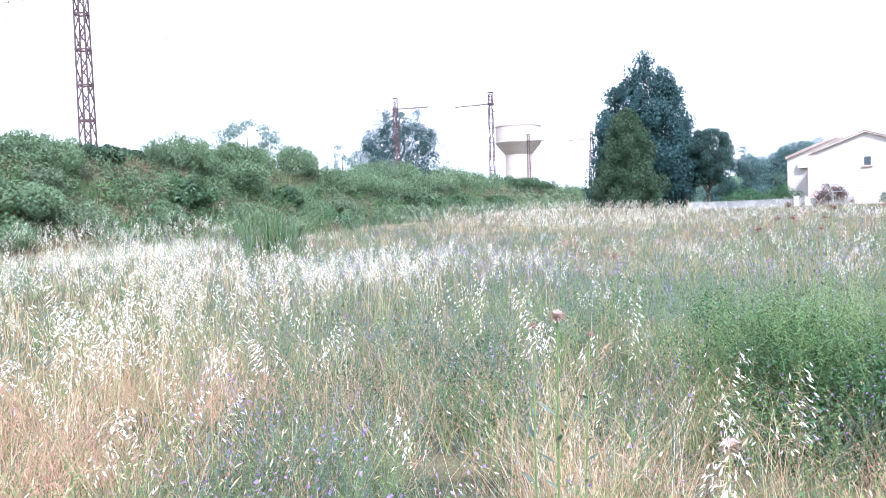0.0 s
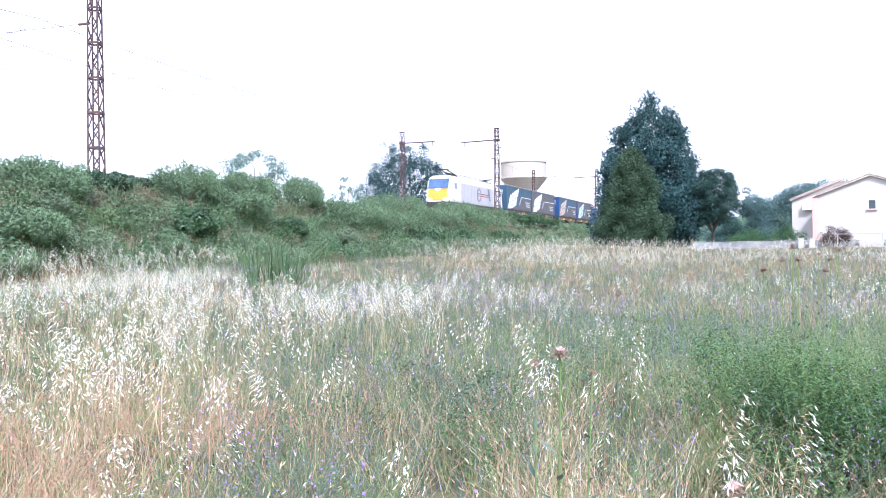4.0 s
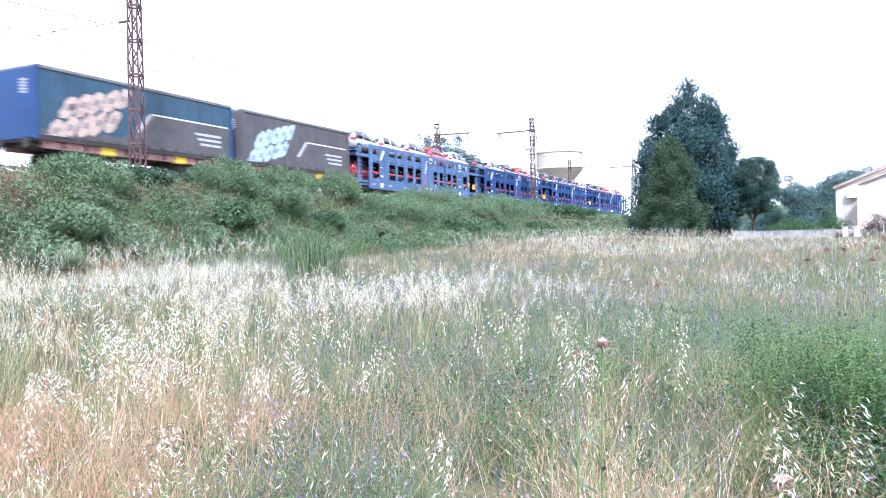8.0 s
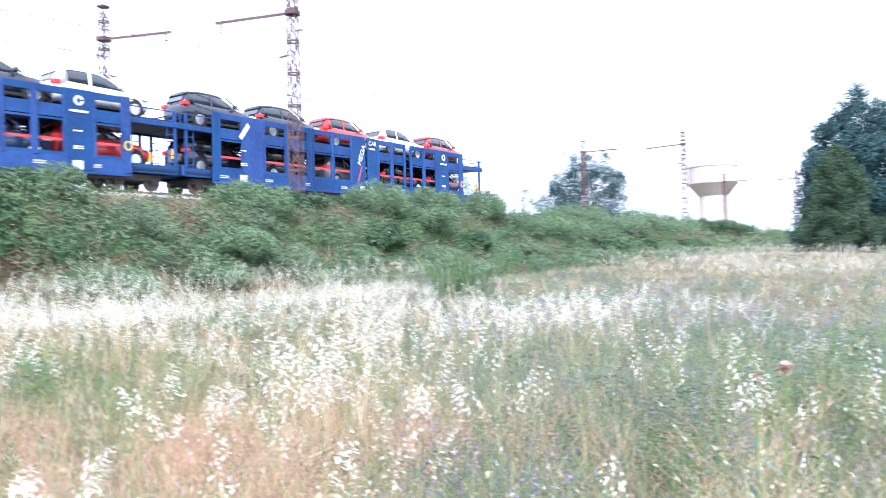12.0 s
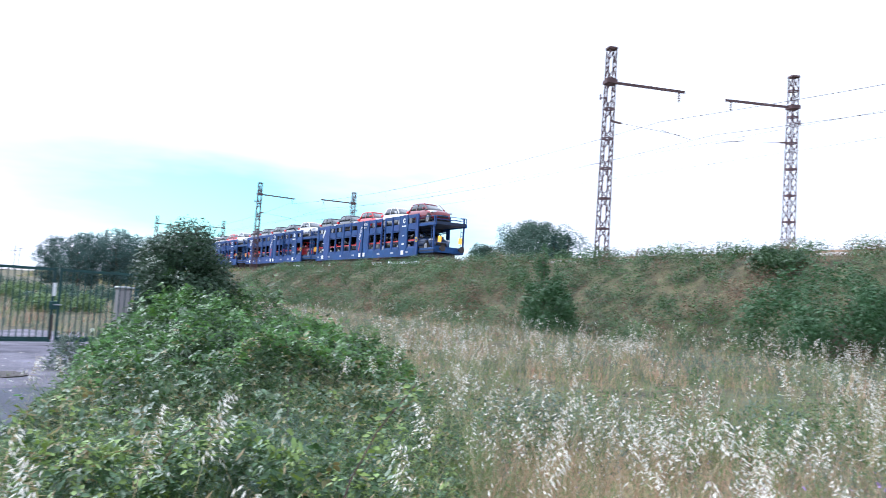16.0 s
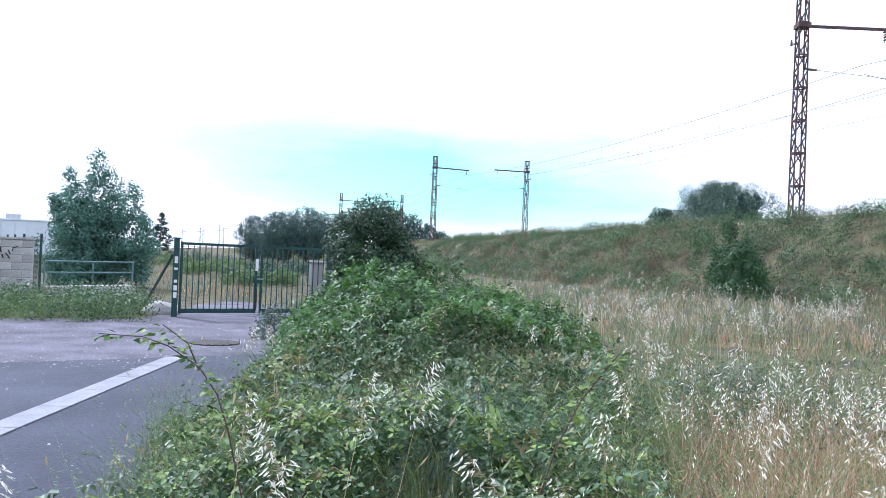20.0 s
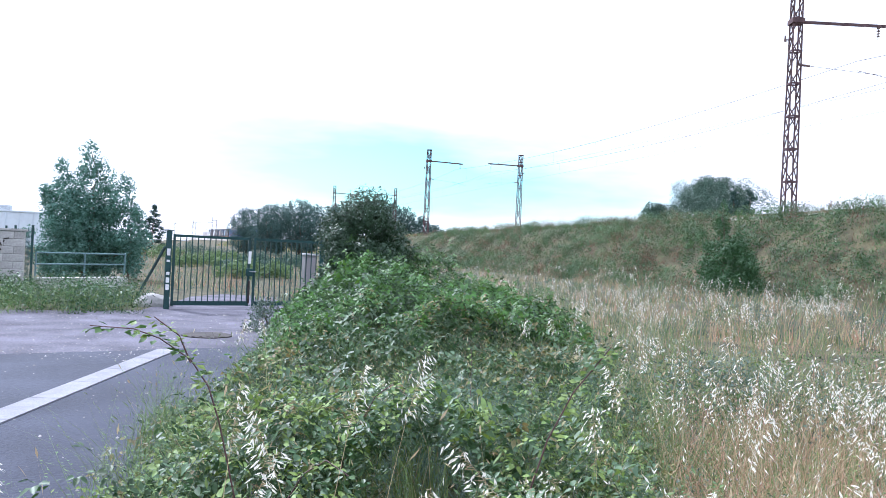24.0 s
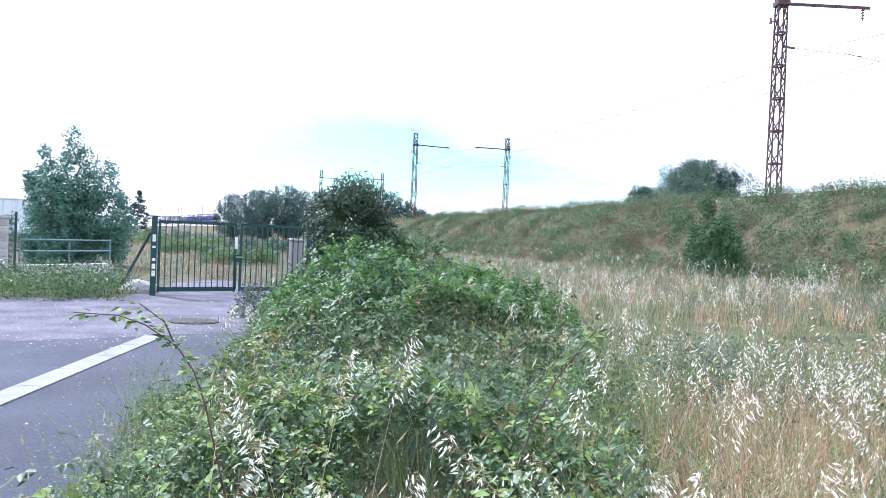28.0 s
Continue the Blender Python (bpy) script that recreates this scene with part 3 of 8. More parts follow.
cover = thing("manhole_cover", "dark cast iron manhole cover in the gravel", "manhole", m=pose(-14.2, 0.7, 0.0))
part("cover", rod_bm((0, 0, 0), (0, 0, 0.022), 0.42, n=20), M["underframe"], cover)
for i in range(5):
    part("rib", box_bm(-0.33, 0.33, -0.26 + i * 0.12, -0.21 + i * 0.12, 0.02, 0.03), M["underframe"], cover)


def along(y, x0, x1, step, dz, section, mat, name, label, category, kind="structure"):
    """A long bar that follows the line: section is a list of (y, z) round the bar."""
    xs = np.arange(x0, x1 + 1e-6, step)
    verts, faces, k = [], [], len(section)
    for x in xs:
        for sy, sz in section:
            verts.append((x, y + sy + float(bend(x)), float(rail_z(x)) + dz + sz))
    for i in range(len(xs) - 1):
        for j in range(k):
            faces.append((i * k + j, i * k + (j + 1) % k, (i + 1) * k + (j + 1) % k, (i + 1) * k + j))
    return tagged(new(name, mesh_of(name, verts, faces, [mat])), label, category, kind=kind)


along(34.3, -650, 420, 5, 0.0, [(-5.0, -0.66), (-3.9, -0.2), (3.9, -0.2), (5.0, -0.66)], M["ballast"], "track_bed", "pale stone ballast bed of the railway", "ballast")
for y in (TRACK_Y, TRACK2_Y):
    for side in (-0.75, 0.75):
        along(y + side, -650, 420, 5, 0.0, [(-0.07, -0.15), (-0.035, -0.02), (-0.036, 0.0), (0.036, 0.0), (0.035, -0.02), (0.07, -0.15)], M["rail_steel"], "rail", "rusty steel railway rail", "rail")
sl_v, sl_f = [], []
for y in (TRACK_Y, TRACK2_Y):
    for x in np.arange(-140, 180, 0.6):
        z, b = float(rail_z(x)), len(sl_v)
        sl_v += [(x + dx, y + dy + float(bend(x)), z + dz) for dz in (-0.26, -0.155) for dx, dy in ((-0.13, -1.25), (0.13, -1.25), (0.13, 1.25), (-0.13, 1.25))]
        sl_f += [[b + q for q in f] for f in ((4, 5, 6, 7), (0, 1, 5, 4), (1, 2, 6, 5), (2, 3, 7, 6), (3, 0, 4, 7))]
tagged(new("sleepers", mesh_of("sleepers", sl_v, sl_f, [M["sleeper"]])), "concrete sleepers under the rails", "sleepers", kind="stuff")


# ---- catenary masts and wires ----
def build_mast(height, arm_z, arm_len, side, label, m):
    """A riveted lattice mast; the arm reaches over the track in +y (side 1) or -y (side -1)."""
    ob = thing("catenary_mast", label, "mast", "catenary masts", m=m)
    w0, w1 = 0.27, 0.20

    def half(z):
        return w0 + (w1 - w0) * z / height

    rust = M["rust"]
    for sx in (-1, 1):
        for sy in (-1, 1):
            part("upright", bar_bm((sx * half(0), sy * half(0), 0), (sx * half(height), sy * half(height), height), 0.06), rust, ob)
    n = int(height / 0.78)
    step = (height - 0.25) / n
    for i in range(n):
        z0, z1 = 0.15 + i * step, 0.15 + (i + 1) * step
        turn = 1 if i % 2 else -1
        for sd in (-1, 1):
            t = turn * sd
            part("brace", bar_bm((-t * half(z0), sd * half(z0), z0), (t * half(z1), sd * half(z1), z1), 0.06, 0.016), rust, ob)
            part("brace", bar_bm((sd * half(z0), t * half(z0), z0), (sd * half(z1), -t * half(z1), z1), 0.016, 0.06), rust, ob)
        if i % 2 == 0:
            h = half(z0) + 0.034
            bm = bmesh.new()
            rings = [[bm.verts.new((px * q, py * q, z0 + dz)) for px, py in ((-1, -1), (1, -1), (1, 1), (-1, 1))] for q, dz in ((h, -0.045), (h, 0.045), (h - 0.016, 0.045), (h - 0.016, -0.045))]
            for k in range(4):
                for j in range(4):
                    bm.faces.new((rings[k][j], rings[k][(j + 1) % 4], rings[(k + 1) % 4][(j + 1) % 4], rings[(k + 1) % 4][j]))
            bmesh.ops.recalc_face_normals(bm, faces=bm.faces)
            part("batten", bm, rust, ob)
    part("cap", box_bm(-w1 - 0.06, w1 + 0.06, -w1 - 0.06, w1 + 0.06, height - 0.08, height + 0.03, bevel=0.01), rust, ob)
    part("footing", box_bm(-0.5, 0.5, -0.4, 0.4, -0.7, 0.1, bevel=0.03), M["concrete"], ob)
    y = side
    part("cantilever", bar_bm((0, 0.1 * y, arm_z), (0, arm_len * y, arm_z - 0.05), 0.07, 0.14), M["rust"], ob)
    part("bracket", box_bm(-w1 - 0.12, w1 + 0.12, -w1 - 0.1, w1 + 0.1, arm_z - 0.11, arm_z + 0.11), rust, ob)
    hang = y * (arm_len - 0.35)
    bm = bmesh.new()
    for k in range(4):
        add_rod(bm, (0, hang, arm_z - 0.18 - k * 0.13), (0, hang, arm_z - 0.12 - k * 0.13), 0.09, 0.05, 8)
    add_rod(bm, (0, hang, arm_z - 0.7), (0, hang, arm_z), 0.02, n=5)
    part("insulator", bm, M["insulator"], ob)
    low = arm_z - 2.35
    bm = bmesh.new()
    add_rod(bm, (0, 0.2 * y, low + 0.25), (0, (arm_len - 0.1) * y, low - 0.1), 0.011, n=6)
    add_rod(bm, (0, (arm_len - 1.3) * y, low + 0.08), (0, (arm_len + 0.5) * y, low - 0.28), 0.012, n=5)
    part("registration_arm", bm, M["rust"], ob)
    part("strut_insulator", rod_bm((0, 0.22 * y, low + 0.25), (0, 0.75 * y, low + 0.2), 0.06, n=8), M["insulator"], ob)
    part("feeder_bracket", bar_bm((0, -0.1 * y, arm_z - 0.9), (0, -0.55 * y, arm_z - 0.9), 0.05), M["rust"], ob)
    part("feeder_insulator", rod_bm((0, -0.5 * y, arm_z - 1.0), (0, -0.5 * y, arm_z - 0.7), 0.07, 0.04, 8), M["insulator"], ob)
    return ob


SPAN, MAST_X = 58.5, 27.46
NEAR_Y, FAR_Y = 28.44, 40.48
for k in range(-9, 6):
    x = MAST_X + k * SPAN
    xf = x + {0: -2.8, -1: 2.5}.get(k, 0)
    for y, side, xs, top in ((NEAR_Y, 1, x, 14.63 + (1.22 if k in (0, -1) else 0)), (FAR_Y, -1, xf, 14.98 + (1.25 if k in (0, -1) else 0))):
        top += 0.008 * max(xs, -170) - 0.12 * max(0, k - 2)
        base = float(rail_z(xs)) - 0.55
        arm = top - (1.85 if k in (0, -1) else 1.34)
        build_mast(top - base, arm - base, 4.35, side, "tall riveted rusty lattice mast with an overhead line arm", pose(xs, y + float(bend(xs)), base, 0, 0, {-1: -20, 0: 20}.get(k, 0)))


def wire(points, r, name, label):
    verts, faces = [], []
    for x, y, z in points:
        verts += [(x, y + r * c, z + r * s) for c, s in ((1, 0), (-0.5, 0.87), (-0.5, -0.87))]
    for i in range(len(points) - 1):
        faces += [(i * 3 + j, i * 3 + (j + 1) % 3, i * 3 + 3 + (j + 1) % 3, i * 3 + 3 + j) for j in range(3)]
    return mesh_of(name, verts, faces, [M["wire"]])


for y, far in ((TRACK_Y, 0), (TRACK2_Y, 1)):
    line = thing("overhead_line", "thin dark overhead wires of the railway", "overhead wires")
    cat, con, drops = [], [], []
    for k in range(-9, 5):
        x0, x1 = MAST_X + k * SPAN, MAST_X + (k + 1) * SPAN
        for i in range(16):
            u = i / 16
            x = x0 + (x1 - x0) * u
            h0, h1 = [float(14.63 + 0.008 * max(v, -170) - 1.34 - 0.75) for v in (x0, x1)]
            zc = h0 + (h1 - h0) * u - 3.4 * u * (1 - u)
            zk = float(rail_z(x)) + 5.9
            yy = y + float(bend(x)) + (0.2 if k % 2 else -0.2) * (1 - 2 * u)
            cat.append((x, yy, zc))
            con.append((x, yy, zk))
            if i % 2 == 1:
                drops.append(((x, yy, zc), (x, yy, zk)))
    part("messenger_wire", wire(cat, 0.015, "messenger_wire", ""), None, line)
    part("contact_wire", wire(con, 0.009, "contact_wire", ""), None, line)
    bm = bmesh.new()
    for a, b in drops:
        add_rod(bm, a, b, 0.005, n=3)
    tagged(part("dropper", bm, M["wire"], line), kind="stuff")


# ---- the train ----
def bogie(parent, x, base=1.05, n=2, r=0.46):
    bg = part("bogie", box_bm(x - base - 0.35, x + base + 0.35, -1.05, 1.05, 0.42, 0.72, bevel=0.05), M["underframe"], parent)
    for i in range(n):
        wx = x - base + 2 * base * i / (n - 1)
        for sy in (-1, 1):
            bm = bmesh.new()
            add_rod(bm, (wx, sy * 0.70, r), (wx, sy * 0.84, r), r, n=18)
            part("wheel", bm, M["wheel_steel"], bg)
            part("axle_box", box_bm(wx - 0.2, wx + 0.2, sy * 1.0 - 0.1, sy * 1.0 + 0.1, r - 0.16, r + 0.18, bevel=0.03), M["underframe"], bg)
    return bg


def buffers(parent, x, sx):
    for sy in (-0.87, 0.87):
        bm = bmesh.new()
        add_rod(bm, (x, sy, 1.05), (x + sx * 0.5, sy, 1.05), 0.09, n=10)
        add_rod(bm, (x + sx * 0.5, sy, 1.05), (x + sx * 0.56, sy, 1.05), 0.24, n=14)
        part("buffer", bm, M["underframe"], parent)


def tapered_body(x0, x1, prof, nose):
    """A body whose section prof (y, z) is drawn along x, with each end leaned back by nose(z)."""
    bm = bmesh.new()
    rings = []
    for f in (0.0, 0.06, 0.5, 0.94, 1.0):
        ring = []
        for y, z in prof:
            n = nose(z)
            a, b = x0 + n, x1 - n
            squeeze = 0.86 if f in (0.0, 1.0) else 1.0
            ring.append(bm.verts.new((a + (b - a) * f, y * squeeze, z)))
        rings.append(ring)
    k = len(prof)
    for r, s in zip(rings, rings[1:]):
        for j in range(k):
            bm.faces.new((r[j], r[(j + 1) % k], s[(j + 1) % k], s[j]))
    bm.faces.new(rings[0][::-1])
    bm.faces.new(rings[-1])
    bmesh.ops.recalc_face_normals(bm, faces=bm.faces)
    return bm


def flat_shape(points, y, mat_name, parent, name, label="", d=0.012):
    """A thin painted or applied shape on the near side, standing d proud of the plane y."""
    bm = bmesh.new()
    a = [bm.verts.new((x, y - d, z)) for x, z in points]
    b = [bm.verts.new((x, y + 0.01, z)) for x, z in points]
    bm.faces.new(a)
    for i in range(len(a)):
        j = (i + 1) % len(a)
        bm.faces.new((a[j], a[i], b[i], b[j]))
    bmesh.ops.recalc_face_normals(bm, faces=bm.faces)
    return part(name, bm, M[mat_name], parent, label)


def build_loco(length):
    ob = thing("locomotive", "white electric locomotive with a yellow nose and dark skirt", "locomotive", "freight train")
    h = length / 2
    lean = lambda z: 0.55 + max(0.0, z - 2.35) * 0.52 + max(0.0, 1.6 - z) * 0.15
    prof = [(-1.46, 1.25), (-1.5, 1.5), (-1.5, 3.2), (-1.38, 3.72), (-1.0, 3.95), (1.0, 3.95), (1.38, 3.72), (1.5, 3.2), (1.5, 1.5), (1.46, 1.25)]
    body = part("body", tapered_body(-h, h, prof, lean), M["loco_white"], ob)
    part("skirt", tapered_body(-h, h, [(-1.47, 0.85), (-1.47, 1.25), (1.47, 1.25), (1.47, 0.85)], lambda z: 0.5), M["underframe"], ob, "dark skirt")
    for sy in (-1, 1):
        part("side_panel", box_bm(-h + 3.75, h - 2.7, sy * 1.503 - 0.006, sy * 1.503 + 0.006, 1.32, 3.3, bevel=0.004), M["loco_silver"], ob, "pale lilac-grey side panel")
    for i in range(9):
        x = -h + 2.6 + i * (length - 5.2) / 8
        part("equipment_box", box_bm(x - 0.6, x + 0.55, -1.42, -1.0, 0.45, 0.86, bevel=0.04), M["underframe"], ob)
    for sx in (-1, 1):
        def fx(z, o=0.0):
            return sx * (h - lean(z) + o)
        for name, z0, z1, w, mt, lb in (("nose_panel", 1.4, 2.55, 1.12, "loco_yellow", "yellow nose panel"), ("windscreen", 2.62, 3.62, 1.16, "windscreen_sky", "windscreen with the sky's blue reflection in its colour")):
            bm = bmesh.new()
            c = [bm.verts.new((fx(z, o), y, z)) for o in (0.02, -0.05) for y, z in ((-w, z0), (w, z0), (w, z1), (-w, z1))]
            for f in ((0, 1, 2, 3), (0, 4, 5, 1), (1, 5, 6, 2), (2, 6, 7, 3), (3, 7, 4, 0)):
                bm.faces.new([c[q] for q in f])
            bmesh.ops.recalc_face_normals(bm, faces=bm.faces)
            part(name, bm, M[mt], ob, lb)
        for y in (-0.86, 0.86):
            part("headlight", box_bm(min(fx(1.5, -0.05), fx(1.5, 0.06)), max(fx(1.5, -0.05), fx(1.5, 0.06)), y - 0.2, y + 0.2, 1.42, 1.62, bevel=0.03), M["headlight"] if sx < 0 else M["lamp_glass"], ob)
        part("headlight", box_bm(min(fx(2.5, -0.05), fx(2.5, 0.06)), max(fx(2.5, -0.05), fx(2.5, 0.06)), -0.2, 0.2, 2.42, 2.6, bevel=0.03), M["headlight"] if sx < 0 else M["lamp_glass"], ob)
        part("cab_window", box_bm(sx * (h - 2.15) - 0.3, sx * (h - 2.15) + 0.3, -1.515, 1.515, 2.62, 3.22), M["glass"], ob)
        part("door", box_bm(sx * (h - 3.1) - 0.32, sx * (h - 3.1) + 0.32, -1.512, 1.512, 1.4, 3.25), M["loco_white"], ob)
        buffers(ob, sx * (h - 0.55), sx)
        bogie(ob, sx * (h - 4.2), 1.3, 2, 0.6)
        part("plough", box_bm(sx * (h - 0.75) - 0.15, sx * (h - 0.75) + 0.15, -1.3, 1.3, 0.25, 0.8, bevel=0.05), M["underframe"], ob)
    # side livery
    ring = [(math.cos(a) * 0.78, math.sin(a) * 0.78) for a in np.linspace(0.5, 2 * math.pi - 0.5, 22)]
    ring += [(x * 0.66, z * 0.66) for x, z in ring[::-1]]
    flat_shape([(x - 0.2, z + 2.35) for x, z in ring], -1.516, "emblem_grey", ob, "side_emblem", "dark grey open ring on the side")
    for z, mt in ((2.46, "marking_brown"), (2.24, "loco_red")):
        flat_shape([(-0.9, z), (3.4, z - 0.02), (3.4, z + 0.07), (-0.9, z + 0.09)], -1.512, mt, ob, "side_stripe", d=0.016)
    flat_shape([(3.0, 3.15), (3.35, 3.15), (3.9, 1.9), (3.55, 1.9)], -1.516, "emblem_grey", ob, "side_stripe")
    for x in np.linspace(-h + 4.6, h - 4.6, 10):
        part("panel_joint", box_bm(x - 0.012, x + 0.012, -1.516, -1.505, 1.35, 3.28), M["marking_grey"], ob)
    # roof gear
    part("roof_hatch", box_bm(-h + 5.2, h - 4.2, -0.9, 0.9, 3.93, 4.1, bevel=0.05), M["marking_grey"], ob)
    for sx in (-1, 1):
        x0 = sx * (h - 4.0)
        pan = part("pantograph", box_bm(x0 - 1.1, x0 + 1.1, -0.6, 0.6, 4.1, 4.2, bevel=0.02), M["underframe"], ob)
        for px in (-0.9, 0.9):
            for py in (-0.5, 0.5):
                part("pan_insulator", rod_bm((x0 + px, py, 4.0), (x0 + px, py, 4.14), 0.08, 0.05, 8), M["insulator"], pan)
        bm = bmesh.new()
        for y in (-0.36, 0.36):
            add_bar(bm, (x0 - sx * 1.5, y * 0.7, 4.26), (x0 + sx * 1.7, y, 4.62), 0.09, 0.10)
            add_bar(bm, (x0 - sx * 1.5, y * 0.7, 4.24), (x0 + sx * 0.9, y * 0.6, 4.36), 0.07, 0.08)
        part("pantograph_arm", bm, M["underframe"], pan)
        part("pan_head", box_bm(x0 + sx * 1.6 - 0.2, x0 + sx * 1.6 + 0.2, -0.55, 0.55, 4.6, 4.68, bevel=0.01), M["underframe"], pan)
    for x in np.linspace(-3.2, 3.2, 6):
        part("roof_insulator", rod_bm((x, -0.3, 4.1), (x, -0.3, 4.36), 0.09, 0.05, 8), M["insulator"], ob)
    part("roof_busbar", rod_bm((-3.6, -0.3, 4.38), (3.6, -0.3, 4.38), 0.03, n=6), M["wire"], ob)
    return ob


def build_flat_wagon(length):
    ob = thing("container_wagon", "rust-pink flat container wagon with yellow boxes", "wagon", "freight train")
    h = length / 2
    for sy in (-1, 1):
        part("sole_bar", box_bm(-h, h, sy * 1.25 - 0.09, sy * 1.25 + 0.09, 0.82, 1.14), M["wagon_pink"], ob)
    part("deck", box_bm(-h, h, -1.16, 1.16, 0.98, 1.12), M["underframe"], ob)
    for x in (-h + 2.3, h - 2.3):
        bogie(ob, x, 0.9, 2)
    for sx in (-1, 1):
        buffers(ob, sx * h, sx)
    for x in (-2.4, 2.4):
        part("yellow_box", box_bm(x - 0.42, x + 0.42, -1.42, -1.1, 0.78, 1.3, bevel=0.03), M["yellow_box"], ob, "yellow equipment box")
    for x in np.linspace(-h + 1, h - 1, 9):
        part("bracket", box_bm(x - 0.05, x + 0.05, -1.4, -1.3, 0.86, 1.1), M["underframe"], ob)
    return ob


def build_swap_body(length, wall, blob, end, seed, label):
    ob = thing("swap_body", label, "container", "freight train")
    h, y0 = length / 2, -1.5
    part("body", box_bm(-h + 0.04, h - 0.04, -1.49, 1.49, 1.17, 4.14, bevel=0.03), M[wall], ob)
    part("roof", box_bm(-h, h, -1.54, 1.54, 4.10, 4.26, bevel=0.03), M["loco_grey"], ob)
    part("bottom_rail", box_bm(-h, h, -1.52, 1.52, 1.13, 1.32), M["underframe"], ob)
    for sx in (-1, 1):
        part("end_wall", box_bm(sx * h - 0.05, sx * h + 0.05, -1.5, 1.5, 1.2, 4.16, bevel=0.02), M[end], ob)
        for sy in (-1, 1):
            part("corner_post", box_bm(sx * h - 0.08, sx * h + 0.08, sy * 1.5 - 0.06, sy * 1.5 + 0.06, 1.15, 4.22), M[end], ob)
    for i in range(5):
        part("end_mark", box_bm(-h - 0.07, -h - 0.04, -1.0, -0.55, 3.1 + i * 0.13, 3.17 + i * 0.13), M["marking_grey"], ob)
    for i in range(13):
        x = -h + 0.6 + i * (length - 1.2) / 12
        part("curtain_strap", box_bm(x - 0.02, x + 0.02, y0 - 0.004, y0 + 0.02, 1.3, 4.12), M[wall], ob)
        part("buckle", box_bm(x - 0.05, x + 0.05, y0 - 0.03, y0, 1.34, 1.46), M["underframe"], ob)
    # spray-painted lettering that cannot be read: rows of fat leaning bubbles
    rnd = random.Random(seed)
    for row in range(2):
        for i in range(5):
            cx = -h + 0.95 + i * 0.8 + row * 0.7 + rnd.uniform(-0.06, 0.06)
            cz = 1.95 + row * 1.1 + (i - 2) * 0.2
            n, pts = 12, []
            for k in range(n):
                a = 2 * math.pi * k / n
                w = 0.78 if k % 3 == 0 else 1.08
                px, pz = 0.36 * math.cos(a) * w * rnd.uniform(0.85, 1.12), 0.56 * math.sin(a) * rnd.uniform(0.85, 1.12)
                pts.append((cx + px + pz * 0.6, min(4.05, max(1.36, cz + pz))))
            flat_shape(pts, y0, blob, ob, "spray_blob", d=0.018 + 0.001 * i + 0.006 * row)
            flat_shape([(cx - 0.12, cz - 0.1), (cx + 0.02, cz - 0.12), (cx + 0.16, cz + 0.16), (cx + 0.03, cz + 0.18)], y0, wall, ob, "spray_line", d=0.03)
    for i in range(7):
        a = rnd.uniform(-h + 1.3, -h + 5.2)
        z = rnd.uniform(1.75, 3.2)
        flat_shape([(a, z), (a + 0.07, z), (a + 0.27, z + 0.35), (a + 0.2, z + 0.35)], y0, "marking_brown", ob, "spray_line", d=0.034)
    # printed stripe: leans up, then runs level
    a = -h + 5.3
    flat_shape([(-h + 0.2, 1.34), (h - 0.2, 1.34), (h - 0.2, 2.95), (a + 1.3, 2.95), (a, 1.72), (-h + 0.2, 1.6)], y0, "curtain_brown", ob, "lower_panel", "grey-brown lower part of the curtain", d=0.005)
    flat_shape([(a, 1.75), (a + 0.55, 1.75), (a + 1.75, 2.95), (a + 1.3, 2.95)], y0, "marking_brown", ob, "printed_stripe", d=0.008)
    flat_shape([(a + 0.2, 2.0), (a + 0.5, 2.0), (a + 1.5, 3.0), (a + 1.25, 3.0)], y0, "marking_grey", ob, "printed_stripe", d=0.014)
    flat_shape([(a + 1.35, 2.96), (h - 0.3, 2.96), (h - 0.3, 3.03), (a + 1.4, 3.03)], y0, "white_sticker", ob, "printed_stripe", d=0.014)
    for i in range(3):
        flat_shape([(h - 3.0 + 0.2 * i, 2.35 - i * 0.26), (h - 0.9, 2.35 - i * 0.26), (h - 0.9, 2.48 - i * 0.26), (h - 3.0 + 0.2 * i, 2.48 - i * 0.26)], y0, "marking_grey", ob, "printed_bar", d=0.01)
    return ob




